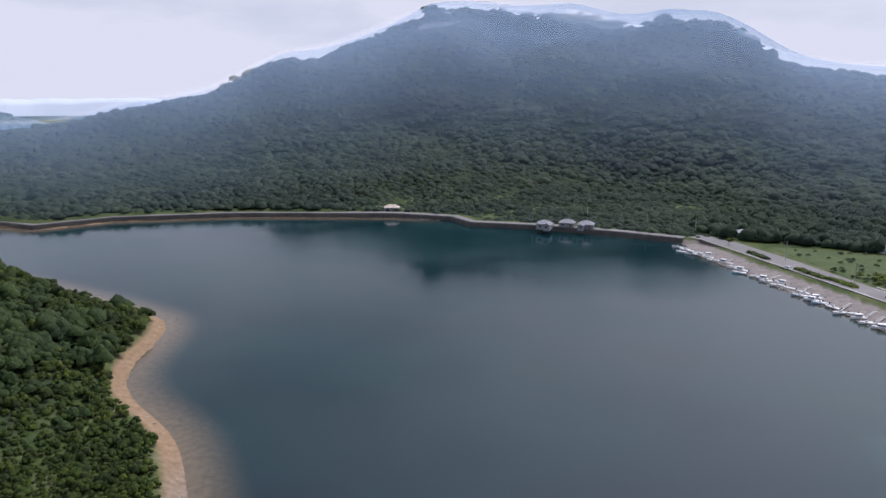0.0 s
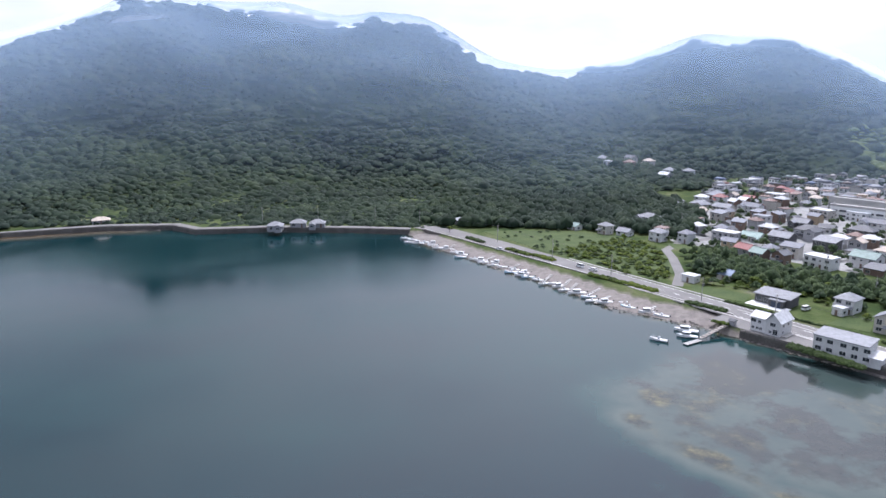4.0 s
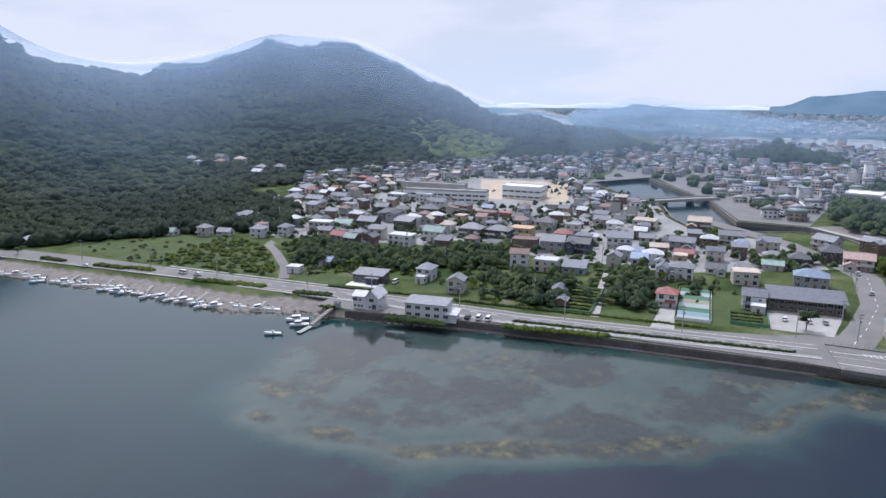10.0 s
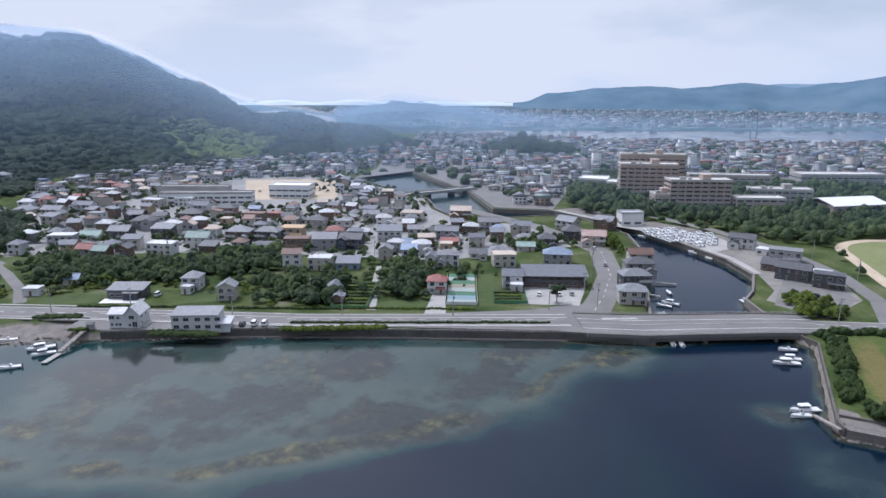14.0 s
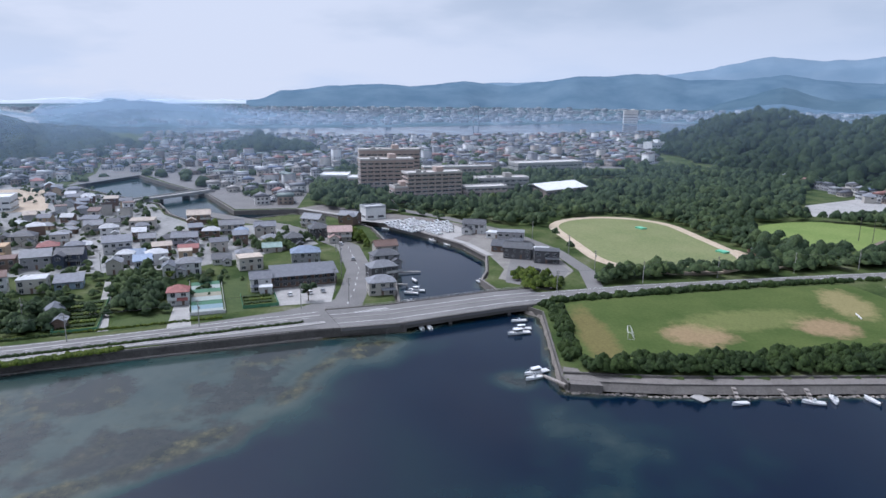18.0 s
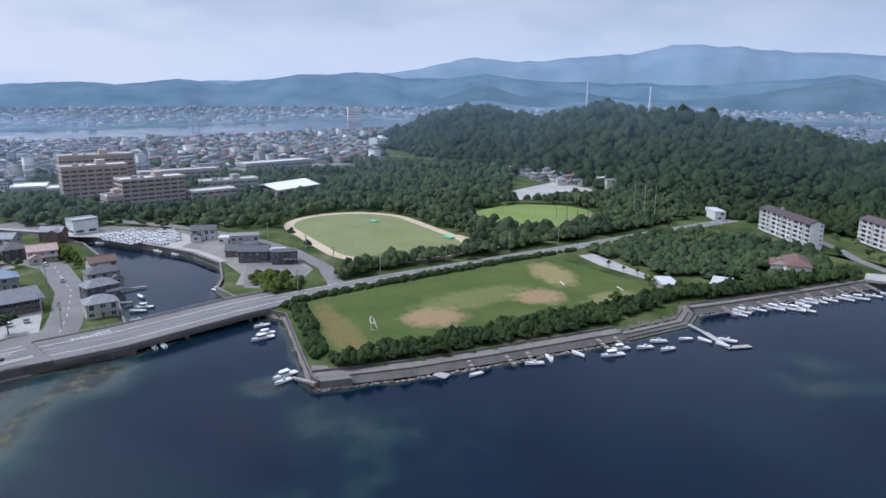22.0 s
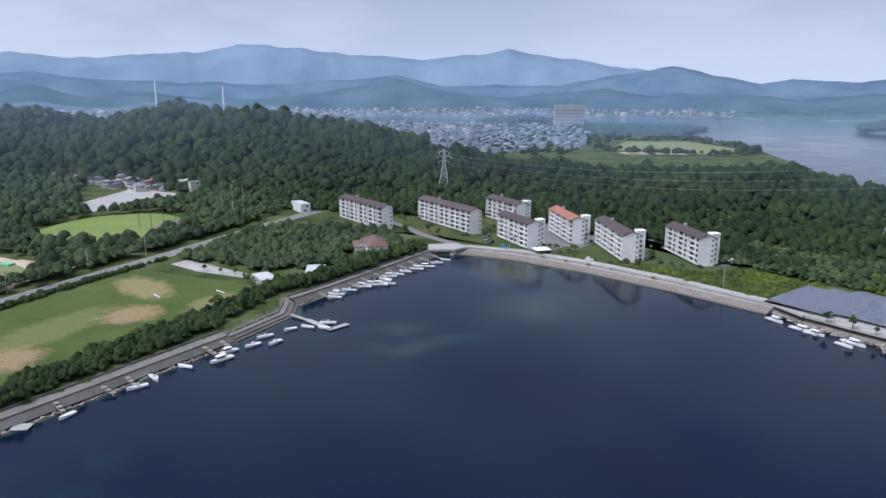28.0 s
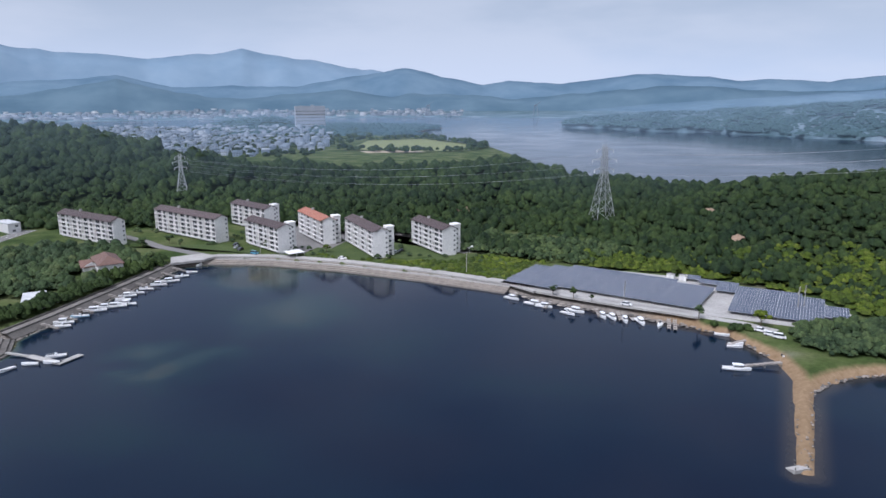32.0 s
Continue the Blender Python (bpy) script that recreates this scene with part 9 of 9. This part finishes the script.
structure("drive", Shape().prism([(262, 73), (264, 68), (238, 61), (236, 69)], 2.8, 3.1), M_CONC, "concrete drive of a house", "pavement")
# hedges along the coast road
for k, (line, w, mat) in enumerate((([(205, 112), (211, 94), (217, 78)], 2.4, M_BUSH), ([(189.5, 153), (192, 143), (194.5, 131)], 3.0, M_HEDGE), ([(171, 318), (175, 300)], 2.2, M_BUSH), ([(163, 352), (166, 338)], 2.2, M_HEDGE), ([(181, 256), (187, 238), (191, 222)], 2.2, M_BUSH), ([(193, 205), (198, 190)], 2.2, M_HEDGE),
                                    ([(208, 200), (222, 148)], 1.0, M_HEDGE), ([(222, 144), (233, 100)], 1.0, M_HEDGE), ([(229, 120), (246, 52)], 0.9, M_BUSH), ([(213, 112), (238, 22)], 0.9, M_HEDGE), ([(177, 300), (180, 286)], 2.4, M_BUSH), ([(185, 183), (187, 178)], 2.0, M_BUSH))):
    hrng = np.random.RandomState(430 + k)
    p = np.array([(x + o * math.sin(radians(h)), y - o * math.cos(radians(h)), 2.95) for x, y, h in along(line, 0.75) for o in (np.arange(-w / 2 + 0.4, w / 2, 0.8) + 0.25 * hrng.randn())])
    crowns("roadside_hedge", p, hrng.uniform(0.6, 0.85, len(p)) * (1.5 if w > 2 else 1.0), hrng.uniform(0.8, 1.15, len(p)), mat, 431 + 3 * k, SMALL, "continuous low hedge along the coast road")
# slopes and shore by the flats and the solar park
grove("bank_scrub", [(28, -330), (66, -327), (60, -322), (20, -304), (0, -296), (-8, -322), (-20, -330), (10, -345)], 2.6, 1.5, 0.6, M_BUSH, 470, "bright green scrub on the bank below the flats", clear=False, shapes=SMALL)
grove("flats_wood", [(270, -385), (215, -398), (180, -425), (140, -403), (120, -405), (95, -383), (55, -382), (22, -360), (-12, -335), (-18, -352), (20, -390), (60, -420), (120, -440), (200, -450), (275, -415)], 4.6, 3.4, 1.1, M_SLOPE, 474, "dark trees close behind the flats", 0.1, CLUSTERS)
grove("flats_shrubs", [(262, -362), (214, -344), (160, -352), (118, -333), (66, -327), (33, -336), (0, -320), (10, -350), (55, -372), (100, -380), (180, -405), (240, -385)], 6.0, 1.5, 0.9, M_PARK, 478, "garden shrubs between the flats", 0.0, CLUSTERS, thin=0.45)
grove("flats_lawn_shrubs", [(100, -332), (90, -360), (66, -326), (82, -326)], 3.0, 1.1, 0.6, M_BUSH, 473, "green scrub beside the flats", shapes=SMALL)
for k, poly in enumerate(([(118, -333), (90, -370), (66, -327), (82, -326), (104, -328)], [(210, -342), (160, -356), (130, -334), (160, -336), (190, -348)], [(262, -366), (214, -344), (206, -352), (240, -372)], [(60, -330), (33, -338), (55, -366), (70, -372), (64, -340)], [(32, -338), (62, -325), (40, -313), (0, -298), (-12, -330), (10, -350)])):
    patch("flats_lawn", poly, 3.05 + 0.003 * k, M_MEADOW, "rough green lawn around the flats", "lawn")
grove("solar_scrub", [(-36, -322), (-80, -312), (-124, -282), (-135, -255), (-170, -260), (-160, -320), (-80, -350), (-30, -345)], 3.4, 2.6, 0.8, M_BUSH, 476, "bright scrub above the solar park", 0.0, CLUSTERS, clear=False)
grove("valley_wood", [(30, -352), (12, -388), (-30, -376), (-62, -352), (-36, -326), (-8, -334)], 4.0, 3.0, 1.0, M_WOOD, 481, "leafy trees in the hollow behind the solar park", 0.0, LUMPS)
grove("spit_scrub", [(-98, -240), (-96, -226), (-104, -214), (-120, -214), (-160, -222), (-150, -252), (-118, -246)], 3.2, 2.8, 0.95, M_WOOD, 479, "dark shore trees behind the spit", 0.0, CLUSTERS, clear=False)
grove("shore_bushes", band([(-64, -247), (-74, -243), (-86, -239)], -1.5, 2.0), 1.7, 1.3, 0.9, M_HEDGE, 482, "dark bushes on the shore by the solar park", clear=False)


def tree(h, r, seed, mat, label):
    rng = random.Random(seed)
    ob = thing("tree", 0, 0, 0, 0, label, "tree", "single trees")
    tr = Shape().tube((0, 0, -0.4), (0.1, 0, h * 0.45), h * 0.035, h * 0.024, 7)
    tips = []
    for k in range(7):
        a = k * 2.4 + rng.random()
        rr = r * rng.uniform(0.25, 0.7)
        t = (rr * math.cos(a), rr * math.sin(a), h * rng.uniform(0.5, 0.85))
        tr.tube((0.1, 0, h * rng.uniform(0.3, 0.45)), t, h * 0.016, h * 0.006, 5)
        tips.append(t)
    part("trunk", tr, M_BARK, ob, "grey-brown trunk with limbs")
    pts, size = [], []
    for t in tips + [(0, 0, h * 0.8)]:
        for q in range(4):
            pts.append((t[0] + rng.uniform(-0.3, 0.3) * r, t[1] + rng.uniform(-0.3, 0.3) * r, t[2] + rng.uniform(-0.12, 0.1) * h))
            size.append(r * rng.uniform(0.22, 0.42))
    cr = crowns("crown", np.array(pts), np.array(size), np.full(len(size), 0.85), mat, seed, SMALL, tags=False)
    cr.parent = ob
    return ob


TREES = [tree(7, 3.4, 1, M_WOOD, "dark round leafy tree"), tree(5.5, 2.6, 2, M_BUSH, "small bright green leafy tree"), tree(6.5, 2.4, 3, M_HEDGE, "dark upright evergreen tree"), tree(8.5, 4.0, 4, M_WOOD, "broad leafy tree with a dark crown")]
tree_used = [False] * 4
for k, x, y, s in ((0, 264, 22, 1.0), (3, 246, 117, 0.9), (1, 191, -185, 1.0), (1, 160, 372, 0.7), (1, -90, -243, 1.1), (2, -26, -271, 0.7), (2, -18, -275, 0.9), (2, -33, -268, 0.6), (0, -70, -249, 0.7),
                   (1, 236, 212, 0.9), (3, 232, 228, 0.8), (2, 60, -326, 0.7), (0, 130, -345, 0.7), (1, 96, -341, 0.8), (2, 40, -350, 0.9), (2, 32, -352, 0.8), (1, 47, -361, 0.8), (3, 200, -345, 0.6), (0, 188, -352, 0.7), (0, 178, -345, 0.6), (2, 238, -224, 0.7), (2, 228, -224, 0.6), (2, 220, -225, 0.7), (2, 212, -222, 0.6), (1, 205, -217, 0.8),
                   (3, 280, 88, 0.8), (0, 262, 86, 0.9), (1, 300, 84, 0.8), (0, 258, 110, 0.9), (3, 252, 128, 0.9), (0, 250, 205, 0.8), (1, 262, 196, 0.7), (3, 270, 178, 0.8), (3, 290, 140, 0.8), (1, 282, 130, 0.7), (0, 262, 250, 0.8), (1, 252, 262, 0.8)):
    m4 = pose(x, y, 3.0, 0, 0, (x * 37 + y * 11) % 360) @ Matrix.Scale(s, 4)
    if tree_used[k]:
        copy_thing(TREES[k], m4)
    else:
        TREES[k].matrix_basis = m4
        tree_used[k] = True


# ---------------------------------------------------------------- rocks along the shores
M_ROCK = by_island("shore_rock", ((0.2, 0.18, 0.16), (0.13, 0.12, 0.11), (0.28, 0.25, 0.22), (0.09, 0.085, 0.08)), 0.9, grain=2.0)


def rocks(name, line, w0, w1, n, lo, hi, z, seed, label):
    rng = np.random.RandomState(seed)
    spots = along(line, max(0.2, sum(math.hypot(b[0] - a[0], b[1] - a[1]) for a, b in zip(line[:-1], line[1:])) / n))
    p = []
    for x, y, h in spots:
        o = rng.uniform(w0, w1)
        p.append((x + o * math.sin(radians(h)), y - o * math.cos(radians(h)), z + rng.uniform(-0.2, 0.1)))
    size = rng.uniform(lo, hi, len(p))
    ob = crowns(name, np.array(p), size, np.full(len(p), 0.6), M_ROCK, seed, SMALL, smooth=False, tags=False)
    return tagged(ob, label, "rocks", kind="stuff")


rocks("shore_rocks", SHORE_SOUTH[4:], -2.5, 0.8, 260, 0.3, 0.9, 0.2, 900, "dark boulders along the shore by the solar park")
rocks("spit_rocks", SHORE_SPIT[3:9], -2.0, 0.6, 160, 0.25, 0.7, 0.2, 903, "dark boulders along the spit's root")
rocks("spit_rocks", [(-88, -197), (-68, -150)], -2.4, 1.8, 90, 0.15, 0.4, 0.55, 905, "small stones on the sand spit")
rocks("beach_rocks", SHORE_HEAD[4:30], -3.5, -1.0, 130, 0.2, 0.6, 0.4, 907, "pale stones on the sandy beach")
rocks("wall_foot_rocks", SHORE_ROAD[:3], 0.3, 1.6, 170, 0.3, 0.7, -0.1, 909, "dark wet boulders at the foot of the sea wall")
rocks("slip_rocks", SHORE_MARINA, -6, 0.5, 420, 0.2, 0.55, 0.3, 911, "dark rubble on the boat slip")
rocks("field_foot_rocks", FIELD_EDGE, 0.2, 1.4, 240, 0.3, 0.7, -0.1, 913, "dark wet boulders below the revetment")
rocks("field_foot_rocks", EDGE_2, 0.2, 1.4, 220, 0.3, 0.7, -0.1, 915, "dark wet boulders below the revetment")
